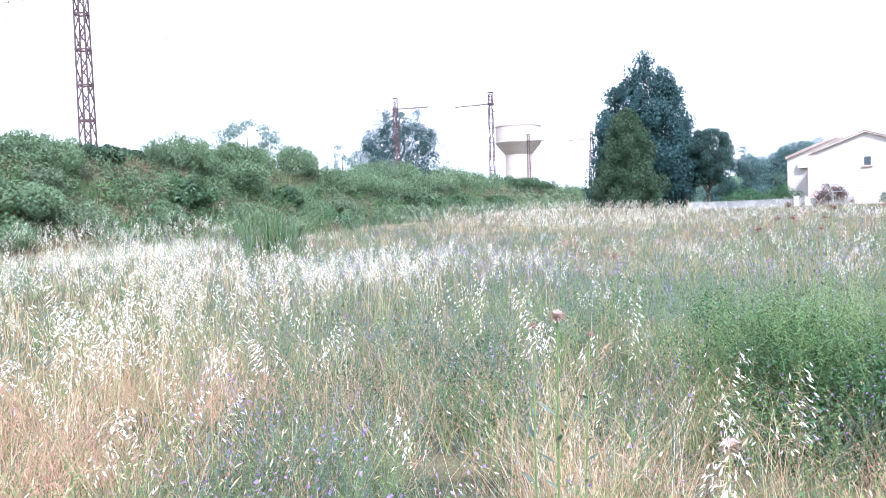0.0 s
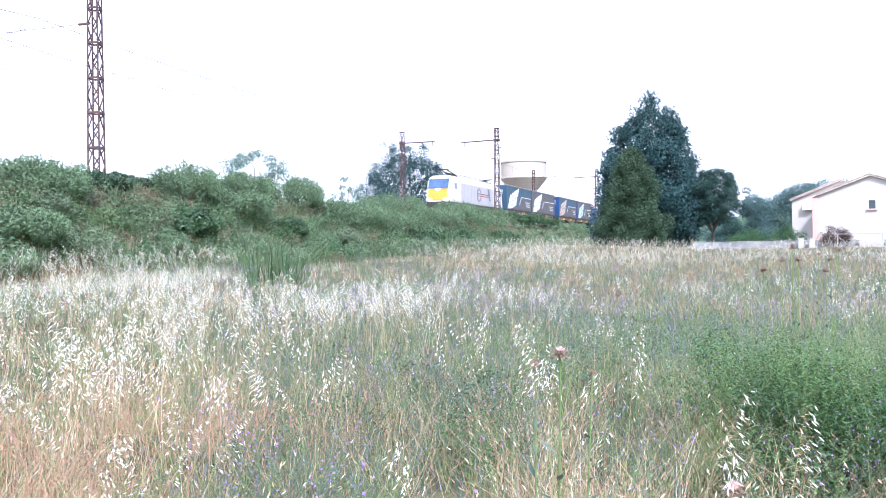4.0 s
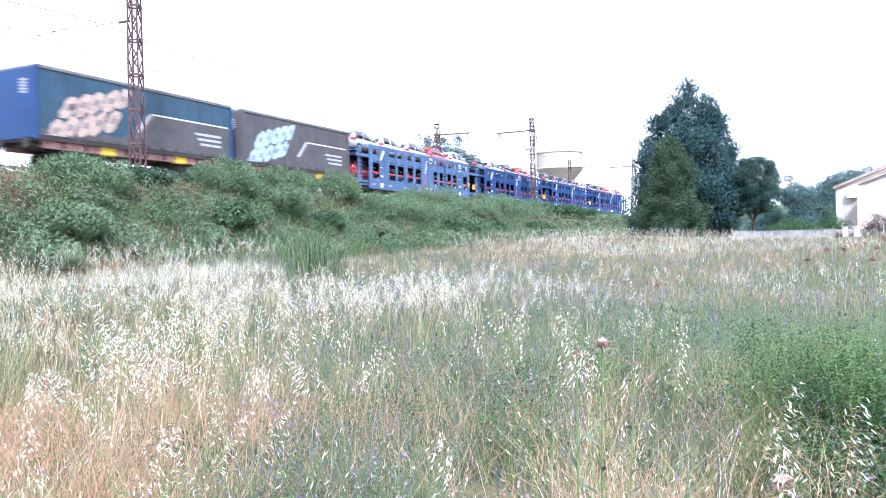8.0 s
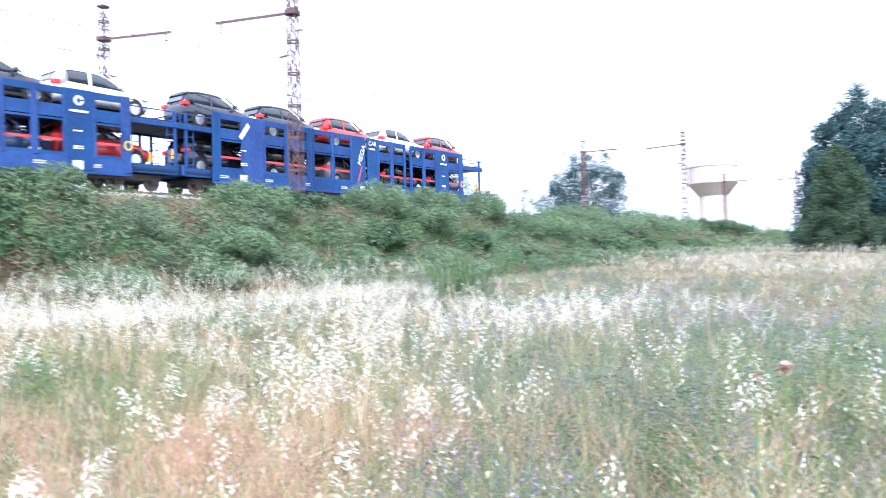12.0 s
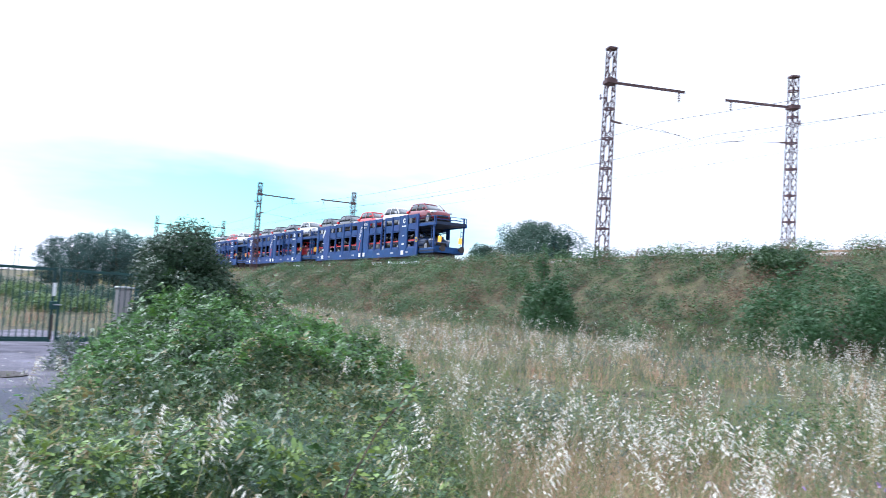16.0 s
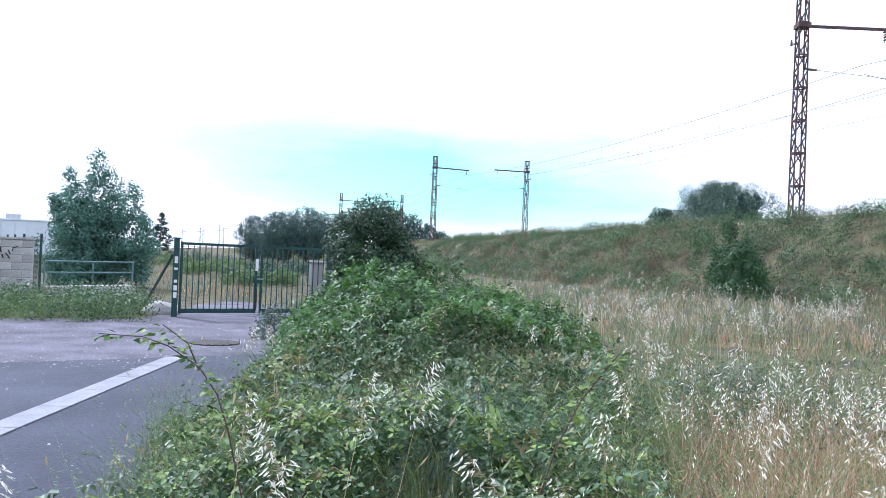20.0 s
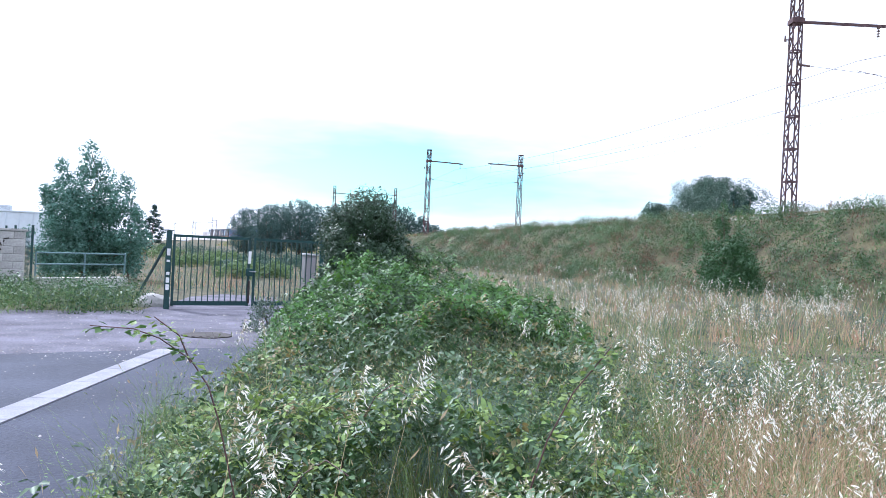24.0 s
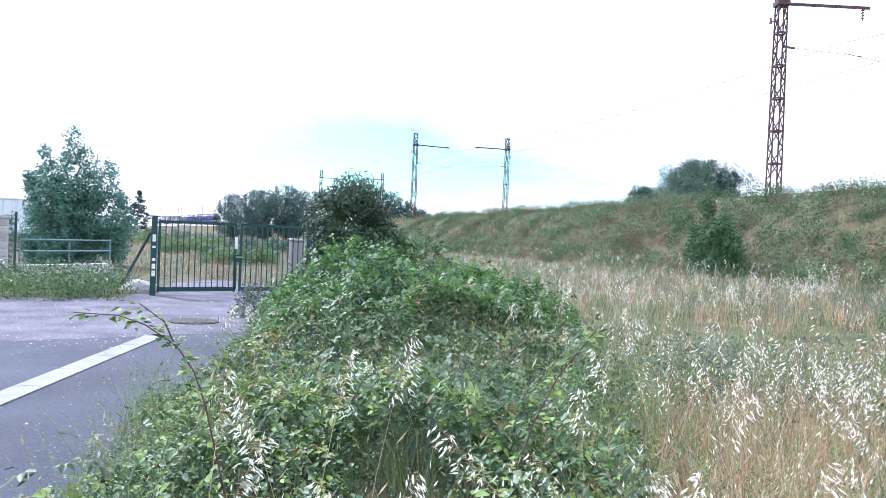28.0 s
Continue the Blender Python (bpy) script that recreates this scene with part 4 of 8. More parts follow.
def build_car(paint):
    ob = thing("car", "new " + paint + " family car strapped to the carrier wagon", "car", "cars on the train")
    # nose points to +x
    def loft(rings):
        bm = bmesh.new()
        vs = [[bm.verts.new(p) for p in r] for r in rings]
        k = len(rings[0])
        for a, b in zip(vs, vs[1:]):
            for j in range(k):
                bm.faces.new((a[j], a[(j + 1) % k], b[(j + 1) % k], b[j]))
        bm.faces.new(vs[0][::-1])
        bm.faces.new(vs[-1])
        bmesh.ops.recalc_face_normals(bm, faces=bm.faces)
        return bm

    def hull(x, zb, belt, w):
        half_ring = [(w * 0.86, zb), (w, zb + (belt - zb) * 0.3), (w * 1.01, zb + (belt - zb) * 0.62), (w * 0.97, belt - 0.03), (w * 0.80, belt + 0.01), (w * 0.35, belt + 0.035)]
        return [(x, -y, z) for y, z in half_ring] + [(x, y, z) for y, z in half_ring[::-1]]

    part("body", loft([hull(*q) for q in ((-2.24, 0.50, 0.84, 0.70), (-2.19, 0.38, 0.99, 0.82), (-2.0, 0.30, 1.08, 0.88), (-1.5, 0.25, 1.10, 0.91), (-0.6, 0.24, 1.07, 0.92), (0.4, 0.24, 1.05, 0.92), (1.0, 0.24, 1.03, 0.915), (1.5, 0.26, 0.99, 0.90), (1.9, 0.28, 0.91, 0.85), (2.13, 0.34, 0.80, 0.76), (2.23, 0.42, 0.66, 0.62))]), CAR_PAINT[paint], ob, smooth=True)
    part("sill", box_bm(-1.95, 1.95, -0.89, 0.89, 0.20, 0.34, bevel=0.03), M["tyre"], ob, "black plastic sill")

    def cab(x, top, w, low=1.0, wl=0.88, drop=0.0):
        half_ring = [(wl, low), (w + (wl - w) * 0.25, top - 0.12 + drop), (w, top - 0.04 + drop), (w * 0.6, top)]
        return [(x, -y, z) for y, z in half_ring] + [(x, y, z) for y, z in half_ring[::-1]]

    part("glasshouse", loft([cab(*q) for q in ((-2.12, 1.16, 0.70), (-2.0, 1.36, 0.68), (-1.8, 1.55, 0.66), (-1.3, 1.645, 0.66), (-0.5, 1.66, 0.66), (0.05, 1.60, 0.65), (0.45, 1.44, 0.66), (0.85, 1.24, 0.70), (1.2, 1.06, 0.74))]), M["glass"], ob, "dark tinted windows", smooth=True)
    part("roof", loft([cab(x, z, w, z - 0.085, w + 0.025, 0.0) for x, z, w in ((-2.06, 1.555, 0.52), (-1.85, 1.635, 0.66), (-1.3, 1.69, 0.68), (-0.5, 1.70, 0.68), (0.0, 1.655, 0.67), (0.2, 1.585, 0.64))]), CAR_PAINT[paint], ob, smooth=True)
    part("rear_quarter", loft([cab(*q) for q in ((-2.13, 1.19, 0.70, 1.0, 0.885), (-2.0, 1.38, 0.70, 1.0, 0.89), (-1.84, 1.55, 0.68, 1.0, 0.89), (-1.62, 1.60, 0.675, 1.0, 0.89))]), CAR_PAINT[paint], ob, smooth=True)
    for x in (-1.38, 1.38):
        for sy in (-1, 1):
            part("wheel_arch", rod_bm((x, sy * 0.80, 0.37), (x, sy * 0.915, 0.37), 0.43, n=20), M["tyre"], ob, "black plastic wheel arch")
    part("rear_window", bar_bm((-2.17, 0, 1.17), (-2.0, 0, 1.44), 1.15, 0.03), M["glass"], ob)
    for sx2, x, lean in ((1, -0.62, 0.04), (1, 0.7, -0.75)):
        for sy in (-1, 1):
            part("pillar", bar_bm((x - lean * 0.5, sy * 0.875, 1.06), (x + lean * 0.5, sy * 0.71, 1.6), 0.09, 0.03), CAR_PAINT[paint], ob)
    for x in (-1.38, 1.38):
        for sy in (-1, 1):
            wh = part("wheel", rod_bm((x, sy * 0.70, 0.35), (x, sy * 0.925, 0.35), 0.36, n=18), M["tyre"], ob)
            part("rim", rod_bm((x, sy * 0.92, 0.35), (x, sy * 0.94, 0.35), 0.24, n=10), M["alloy"], wh)
    for sy in (-1, 1):
        part("tail_light", box_bm(-2.25, -1.95, sy * 0.76 - 0.17, sy * 0.76 + 0.17, 0.94, 1.1, bevel=0.02), M["tail_red"], ob)
        part("headlight", box_bm(1.72, 2.12, sy * 0.72 - 0.2, sy * 0.72 + 0.2, 0.76, 0.9, bevel=0.03), M["lamp_glass"], ob)
        part("mirror", box_bm(0.62, 0.8, sy * 0.98 - 0.1, sy * 0.98 + 0.1, 1.08, 1.24, bevel=0.03), CAR_PAINT[paint], ob)
    part("grille", box_bm(2.12, 2.25, -0.5, 0.5, 0.42, 0.62, bevel=0.02), M["tyre"], ob)
    return ob


def bars_text(parent, x, y, z, w, n, mat, rot=0.0, h=0.14):
    c, s = math.cos(rot), math.sin(rot)
    for i in range(n):
        pts = [(0, 0), (w, 0), (w, h), (0, h)]
        pts = [(px, pz - i * h * 1.6) for px, pz in pts]
        flat_shape([(x + px * c - pz * s, z + px * s + pz * c) for px, pz in pts], y, mat, parent, "marking", d=0.012)


def text_part(words, size, parent, x, y, z, rot, mat):
    cu = bpy.data.curves.new("lettering", "FONT")
    cu.body, cu.size, cu.extrude = words, size, 0.006
    ob = new("lettering_source", cu)
    me = bpy.data.meshes.new_from_object(ob.evaluated_get(bpy.context.evaluated_depsgraph_get()))
    bpy.data.objects.remove(ob)
    me.transform(pose(x, y, z, 90, 0, 0) @ pose(0, 0, 0, 0, 0, rot))
    me.materials.clear()
    me.materials.append(mat)
    p = new("lettering", me)
    p.parent = parent
    return p


CARRIER_PLAN = (
    (("post", 0.25), ("window", 1.15), ("panel", 0.95), ("window", 1.2), ("window", 1.2), ("post", 0.2), ("window", 1.2), ("window", 1.2), ("panel", 0.85)),
    (("panel", 0.85), ("window", 1.2), ("window", 1.2), ("ladder", 0.5), ("window", 1.25), ("window", 1.25), ("panel", 1.1), ("window", 1.4), ("post", 0.3)),
)


def build_carrier(length, blue, label):
    """A two-part double-deck car carrier: bogies under the ends, one joint in the middle."""
    ob = thing("car_carrier_wagon", label, "wagon", "freight train")
    h = length / 2
    DECK, UP, TOP = 0.95, 2.95, 3.74
    for u, (a, b) in enumerate(((-h + 0.15, -0.10), (0.10, h - 0.15))):
        sx = -1 if u == 0 else 1
        ex = a if u == 0 else b
        open_len = 1.5 if u == 0 else 2.4
        fa, fb = (a + open_len, b) if u == 0 else (a, b - open_len)
        scale = (fb - fa) / sum(w for _, w in CARRIER_PLAN[u])
        for sy in (-1, 1):
            part("lower_beam", box_bm(fa, fb, sy * 1.46 - 0.05, sy * 1.46 + 0.05, 0.56, 1.14, bevel=0.015), blue, ob)
            part("bottom_flange", box_bm(fa, fb, sy * 1.50 - 0.05, sy * 1.50 + 0.05, 0.50, 0.60), blue, ob)
            part("red_rail", box_bm(fa + 0.1, fb - 0.1, sy * 1.37 - 0.025, sy * 1.37 + 0.025, 1.70, 1.80), M["stripe_red"], ob, "red side rail")
            x = fa
            for kind, w in CARRIER_PLAN[u]:
                x0, x1 = x, x + w * scale
                x = x1
                if kind in ("panel", "post"):
                    part("end_panel", box_bm(x0 + 0.01, x1 - 0.01, sy * 1.48 - 0.055, sy * 1.48 + 0.055, 0.62, TOP, bevel=0.015), blue, ob, "solid blue side panel")
                    continue
                if kind == "ladder":
                    bm = bmesh.new()
                    for z in np.arange(1.2, 3.5, 0.28):
                        add_rod(bm, (x0 + 0.06, sy * 1.47, z), (x1 - 0.06, sy * 1.47, z), 0.018, n=5)
                    for lx in (x0 + 0.05, x1 - 0.05):
                        add_rod(bm, (lx, sy * 1.47, 1.1), (lx, sy * 1.47, 3.6), 0.025, n=5)
                    part("ladder", bm, blue, ob)
                    continue
                for px in (x0 + 0.07, x1 - 0.07):
                    part("post", box_bm(px - 0.065, px + 0.065, sy * 1.48 - 0.06, sy * 1.48 + 0.06, 1.1, TOP, bevel=0.015), blue, ob)
                lo, hi = x0 + 0.137, x1 - 0.137
                part("frame_bar", box_bm(lo, hi, sy * 1.47 - 0.03, sy * 1.47 + 0.03, 1.14, 1.27), blue, ob)
                part("deck_band", box_bm(lo, hi, sy * 1.45 - 0.03, sy * 1.45 + 0.03, 2.58, 3.06), blue, ob)
                part("frame_bar", box_bm(lo, hi, sy * 1.47 - 0.03, sy * 1.47 + 0.03, 2.46, 2.54), blue, ob)
                part("frame_top", box_bm(lo, hi, sy * 1.47 - 0.04, sy * 1.47 + 0.04, 3.46, TOP - 0.02), blue, ob)
            part("end_post", box_bm(ex - sx * 0.1 - 0.06, ex - sx * 0.1 + 0.06, sy * 1.36 - 0.06, sy * 1.36 + 0.06, 1.1, 3.5, bevel=0.01), blue, ob)
            rear = ex - sx * open_len
            part("deck_edge", box_bm(min(ex + sx * 0.25, rear), max(ex + sx * 0.25, rear), sy * 1.4 - 0.06, sy * 1.4 + 0.06, UP - 0.2, UP + 0.02, bevel=0.02), blue, ob)
            part("guard_rail", rod_bm((ex + sx * 0.2, sy * 1.38, 3.44), (rear, sy * 1.42, 3.44), 0.025, n=5), blue, ob)
            part("guard_rail", rod_bm((ex + sx * 0.2, sy * 1.38, 2.9), (ex + sx * 0.2, sy * 1.38, 3.46), 0.03, n=5), blue, ob)
            part("sole_bar", box_bm(min(ex, rear), max(ex, rear), sy * 1.3 - 0.06, sy * 1.3 + 0.06, 0.72, 1.1, bevel=0.02), blue, ob)
            bm = bmesh.new()
            for z in np.arange(1.25, 3.3, 0.3):
                add_rod(bm, (ex - sx * 0.16, sy * 1.36, z), (ex - sx * 0.5, sy * 1.36, z), 0.018, n=5)
            add_rod(bm, (ex - sx * 0.5, sy * 1.36, 1.1), (ex - sx * 0.5, sy * 1.36, UP - 0.2), 0.025, n=5)
            part("ladder", bm, blue, ob)
        part("lower_deck", box_bm(a, b, -1.4, 1.4, DECK - 0.1, DECK), M["carrier_dark"], ob)
        part("upper_deck", box_bm(min(a, a + sx * 0.2), max(b, b + sx * 0.2), -1.38, 1.38, UP - 0.12, UP + 0.1), M["carrier_dark"], ob)
        for k in range(5):
            q = fa + (fb - fa) * (k + 0.5) / 5
            part("cross_beam", box_bm(q - 0.08, q + 0.08, -1.36, 1.36, UP - 0.32, UP - 0.121), M["carrier_dark"], ob)
        part("centre_sill", box_bm(fa + 1.0, fb - 0.5, -1.2, 1.2, 0.4, 0.62), M["underframe"], ob)
        for i in range(4):
            q = fa + 0.4 + (fb - fa - 1.4) * i / 3.4
            bars_text(ob, q, -1.515, 0.84, 0.5, 2, "marking_grey", h=0.05)
        for z in (3.2, 3.44):
            part("end_rail", rod_bm((ex + sx * 0.2, -1.38, z), (ex + sx * 0.2, 1.38, z), 0.025, n=6), blue, ob)
        part("headstock", box_bm(ex - 0.1, ex + 0.1, -1.35, 1.35, 0.75, 1.2, bevel=0.02), blue, ob)
        buffers(ob, ex, sx)
        bogie(ob, ex - sx * 1.9, 0.9, 2, 0.4)
        for y in (-0.95, 0.95):
            if u == 1:
                part("end_board", box_bm(ex + 0.1, ex + 0.13, y - 0.16, y + 0.16, 1.5, 1.95), M["orange_board_glow"], ob, "yellow and red end-of-train board")
    bogie(ob, 0, 0.0001, 2, 0.4)
    wheel = [(math.cos(q) * 0.2 + h - 2.72, math.sin(q) * 0.2 + 1.75) for q in np.linspace(0, 2 * math.pi, 14)[:-1]]
    flat_shape(wheel + [wheel[0]] + [((x - h + 2.72) * 0.72 + h - 2.72, (z - 1.75) * 0.72 + 1.75) for x, z in ([wheel[0]] + wheel[::-1])], -1.545, "yellow_box", ob, "hand_wheel", "yellow brake hand wheel")
    # markings at the joint and on the solid panels
    text_part("MEGA", 0.46, ob, -0.58, -1.565, 2.1, 68, M["white_sticker"])
    text_part("CAR", 0.36, ob, 0.16, -1.565, 3.32, 0, M["white_sticker"])
    text_part("CARRIER", 0.15, ob, 0.16, -1.565, 3.08, 0, M["white_sticker"])
    flat_shape([(-0.86, 1.2), (-0.76, 1.2), (-0.42, 2.1), (-0.50, 2.1)], -1.545, "stripe_red", ob, "marking")
    for x in (-0.66, 0.22):
        part("plate", box_bm(x, x + 0.38, -1.57, -1.53, 0.66, 0.98), M["white_sticker"], ob, "white data plate")
    for u, x in ((0, -h + 0.15 + 1.5 + 1.9), (1, h - 0.15 - 2.4 - 2.35)):
        part("plate", box_bm(x - 0.3, x + 0.1, -1.57, -1.53, 0.64, 0.98), M["white_sticker"], ob, "white data plate")
        bars_text(ob, x - 0.25, -1.546, 1.5, 0.4, 2, "white_sticker", h=0.05)
        bars_text(ob, x - 0.25, -1.546, 2.1, 0.35, 1, "white_sticker", h=0.05)
        if u == 0:
            flat_shape([(x - 0.35, 2.75), (x - 0.18, 2.62), (x + 0.36, 3.3), (x + 0.2, 3.45)], -1.546, "white_sticker", ob, "marking")
        else:
            ring = [(math.cos(q) * 0.2 + x, math.sin(q) * 0.2 + 3.3) for q in np.linspace(0.3, 2 * math.pi, 12)]
            flat_shape(ring + [((px - x) * 0.55 + x, (pz - 3.3) * 0.55 + 3.3) for px, pz in ring[::-1]], -1.546, "white_sticker", ob, "marking")
            bars_text(ob, x - 0.38, -1.546, 2.84, 0.76, 1, "white_sticker", h=0.09)
    return ob


SPEED, T_REF, FRONT_X = 25.08, 5.5, 38.9
RISE = 1.06  # the stock is a little taller than the common gauge
train = []  # (thing, place along the train behind the front, height over rail, yaw)


def put(ob, place, z=0.0, turn=0.0):
    train.append((ob, place, z, turn))
    return ob


put(build_loco(19.5), 9.6)
for x0, x1, wall, blob, end, seed, label in (
    (58.85, 70.4, "curtain_teal", "graffiti_white", "curtain_teal", 1, "dark teal curtain-sided swap body with white spray-painted lettering"),
    (70.7, 83.5, "curtain_brown", "graffiti_white", "curtain_brown", 2, "dark brown curtain-sided swap body with white spray-painted lettering"),
    (86.6, 99.4, "curtain_teal", "graffiti_tan", "end_blue", 3, "teal curtain-sided swap body with tan spray paint and a blue end"),
    (100.4, 112.3, "curtain_brown", "graffiti_blue", "curtain_brown", 4, "brown curtain-sided swap body with pale blue spray paint"),
):
    mid = (x0 + x1) / 2 - FRONT_X
    put(build_flat_wagon(x1 - x0 - 0.9), mid)
    put(build_swap_body(x1 - x0, wall, blob, end, seed, label), mid)
PAINTS = ["silver", "white", "silver", "red", "white", "dark grey", "white", "dark grey", "red", "white", "dark grey", "dark grey", "dark grey", "dark grey", "white", "dark grey", "dark grey", "red", "white", "dark red"]
# mostly dark paints: the lower deck's shade is put into the car colours
LOWER = ["dark red", "dark grey", "blue", "dark grey", "dark grey", "dark grey", "blue", "dark grey", "dark red", "dark grey", "dark red", "dark grey", "dark grey", "blue", "red", "dark grey", "dark grey", "silver", "dark grey", "blue"]
made_cars = {}


def car_at(paint, place, z):
    if paint not in made_cars:
        made_cars[paint] = build_car(paint)
        return put(made_cars[paint], place, z)
    return put(copy_thing(made_cars[paint], Matrix.Identity(4)), place, z)


BOUNDS = [113.7, 137.7, 161.6, 185.5, 211.1]
first_carrier = None
for i in range(4):
    a, b = BOUNDS[i], BOUNDS[i + 1]
    mid = (a + b) / 2 - FRONT_X
    if i == 3:
        put(build_carrier(b - a - 0.1, M["carrier_blue"], "blue double-deck car carrier wagon with an open end platform"), mid)
    elif i == 0:
        put(build_carrier(23.85, M["carrier_grey"], "faded grey-blue double-deck car carrier wagon"), mid)
    elif first_carrier is None:
        first_carrier = build_carrier(23.85, M["carrier_blue"], "blue double-deck car carrier wagon with windowed sides")
        put(first_carrier, mid)
    else:
        put(copy_thing(first_carrier, Matrix.Identity(4)), mid)
    for j in range(5):
        off = (-0.39, -0.21, -0.022, 0.172, 0.358)[j] * (b - a)
        car_at(PAINTS[i * 5 + j], mid + off, 3.06)
        car_at(LOWER[i * 5 + j], mid + off, 0.95)


def motions():
    """The train rolls along the line at a steady speed from the far right to the far left."""
    def spot(place, t, z):
        x = FRONT_X - SPEED * (t - T_REF) + place
        e = 0.5
        dy = float(bend(x + e) - bend(x - e)) / (2 * e)
        dz = float(rail_z(x + e) - rail_z(x - e)) / (2 * e)
        tilt = -math.degrees(math.atan(dz))
        return pose(x, TRACK_Y + float(bend(x)), float(rail_z(x)) + z, 0, tilt, math.degrees(math.atan(dy)))
    for ob, place, z, turn in train:
        ob.scale = (1, 1, RISE)
        walk(ob, [(t, spot(place, t, z * RISE)) for t in range(0, 29)])


# ---- plants: small patterns, strewn as joined meshes ----
RNG = np.random.default_rng(7)


class Pattern:
    """Triangles of one plant, with a material slot for each."""

    def __init__(self):
        self.v, self.t, self.m, self.n = [], [], [], 0

    def add(self, verts, tris, slot):
        self.v.append(np.asarray(verts, np.float32))
        self.t.append(np.asarray(tris, np.int32) + self.n)
        self.m.append(np.full(len(tris), slot, np.int32))
        self.n += len(verts)

    def ribbon(self, points, width, slot, side=None, tip=0.15):
        p = np.asarray(points, float)
        d = p[-1] - p[0]
        if side is None:
            a = RNG.uniform(0, 2 * np.pi)
            side = np.cross(d, (np.cos(a), np.sin(a), 0.3))
        side = np.asarray(side, float)
        side = side / (np.linalg.norm(side) + 1e-9) * width / 2
        k = len(p)
        w = np.linspace(1, max(tip, 0.3), k - 1)[:, None]
        v = np.concatenate([p[:-1] - side * w, p[:-1] + side * w, p[-1:]])
        t = []
        for i in range(k - 2):
            t += [(i, i + 1, k + i), (i, k + i, k - 1 + i)]
        t.append((k - 2, 2 * k - 2, 2 * k - 3))
        self.add(v, t, slot)

    def leaf(self, base, along_, up, length, width, slot):
        a = np.asarray(along_, float)
        a /= np.linalg.norm(a) + 1e-9
        s = np.cross(a, np.asarray(up, float))
        s /= np.linalg.norm(s) + 1e-9
        n = np.cross(s, a)
        b = np.asarray(base, float)
        v = [b, b + a * length * 0.45 + s * width / 2 + n * width * 0.12, b + a * length, b + a * length * 0.45 - s * width / 2 + n * width * 0.12]
        self.add(v, [(0, 1, 2), (0, 2, 3)], slot)

    def done(self):
        return np.concatenate(self.v), np.concatenate(self.t), np.concatenate(self.m)


def arc(h, lean, n=4, az=None, base=(0, 0, 0), droop=0.0):
    az = RNG.uniform(0, 2 * np.pi) if az is None else az
    u = np.linspace(0, 1, n)
    r = lean * u ** 1.8
    z = h * (u - droop * u ** 3)
    return np.stack([base[0] + r * np.cos(az), base[1] + r * np.sin(az), base[2] + z], 1)


def oat(h, rich=14, leaves=3, size=1.0):
    """Wild oat: slot 0 pale husks, slot 1 straw, slot 2 green. The panicle nods to one side."""
    p = Pattern()
    az = RNG.uniform(0, 2 * np.pi)
    st = arc(h, h * RNG.uniform(0.06, 0.34), 6, az, droop=0.07)
    p.ribbon(st, 0.0045 * min(size, 1.2), 1, tip=0.4)
    low = 0.80 if rich > 15 else 0.74
    for i in range(rich):
        u = low + (1 - low) * (i + 0.5) / rich
        j = min(4, int(u * 5))
        q = st[j] + (st[j + 1] - st[j]) * (u * 5 - j)
        a = az + RNG.normal(0, 0.9) + (np.pi if i % 4 == 0 else 0)
        out = RNG.uniform(0.008, 0.065) * (1.1 - 0.7 * (u - low) / (1 - low))
        tip = q + np.array([np.cos(a), np.sin(a), RNG.uniform(-0.3, 0.3)]) * out
        p.ribbon([q, tip], 0.002 * size, 1, tip=0.6)
        d = np.array([np.cos(az) * 0.5 + np.cos(a) * 0.35, np.sin(az) * 0.5 + np.sin(a) * 0.35, -0.75]) + RNG.normal(0, 0.3, 3)
        up = RNG.normal(0, 1, 3)
        for k in (-1, 1) if rich > 15 else (0,):
            p.leaf(tip, d + k * 0.14 * np.array([-np.sin(a), np.cos(a), 0.2]), up, RNG.uniform(0.018, 0.029) * size, (0.0044 if rich > 15 else 0.0070) * size, 0)
    for _ in range(leaves):
        b = arc(h * RNG.uniform(0.25, 0.55), RNG.uniform(0.15, 0.35), 3, droop=0.25)
        p.ribbon(b, 0.010 * size, 1 if RNG.random() < 0.7 else 2)
    return p.done()


def tuft(h, n, spread, width, slots, seed_head=False, droop=0.15):
    p = Pattern()
    for _ in range(n):
        a, r = RNG.uniform(0, 2 * np.pi), spread * np.sqrt(RNG.random())
        hh = h * RNG.uniform(0.55, 1.1)
        b = arc(hh, hh * RNG.uniform(0.1, 0.6), 3, None, (r * np.cos(a), r * np.sin(a), 0), droop)
        s = slots[int(RNG.integers(len(slots)))]
        p.ribbon(b, width * RNG.uniform(0.7, 1.2), s)
        if seed_head and RNG.random() < 0.5:
            d = b[-1] - b[-2]
            for k in range(2):
                p.leaf(b[-1] - d * 0.25 * k, d + RNG.normal(0, 0.05, 3), RNG.normal(0, 1, 3), 0.03, 0.006, s)
    return p.done()


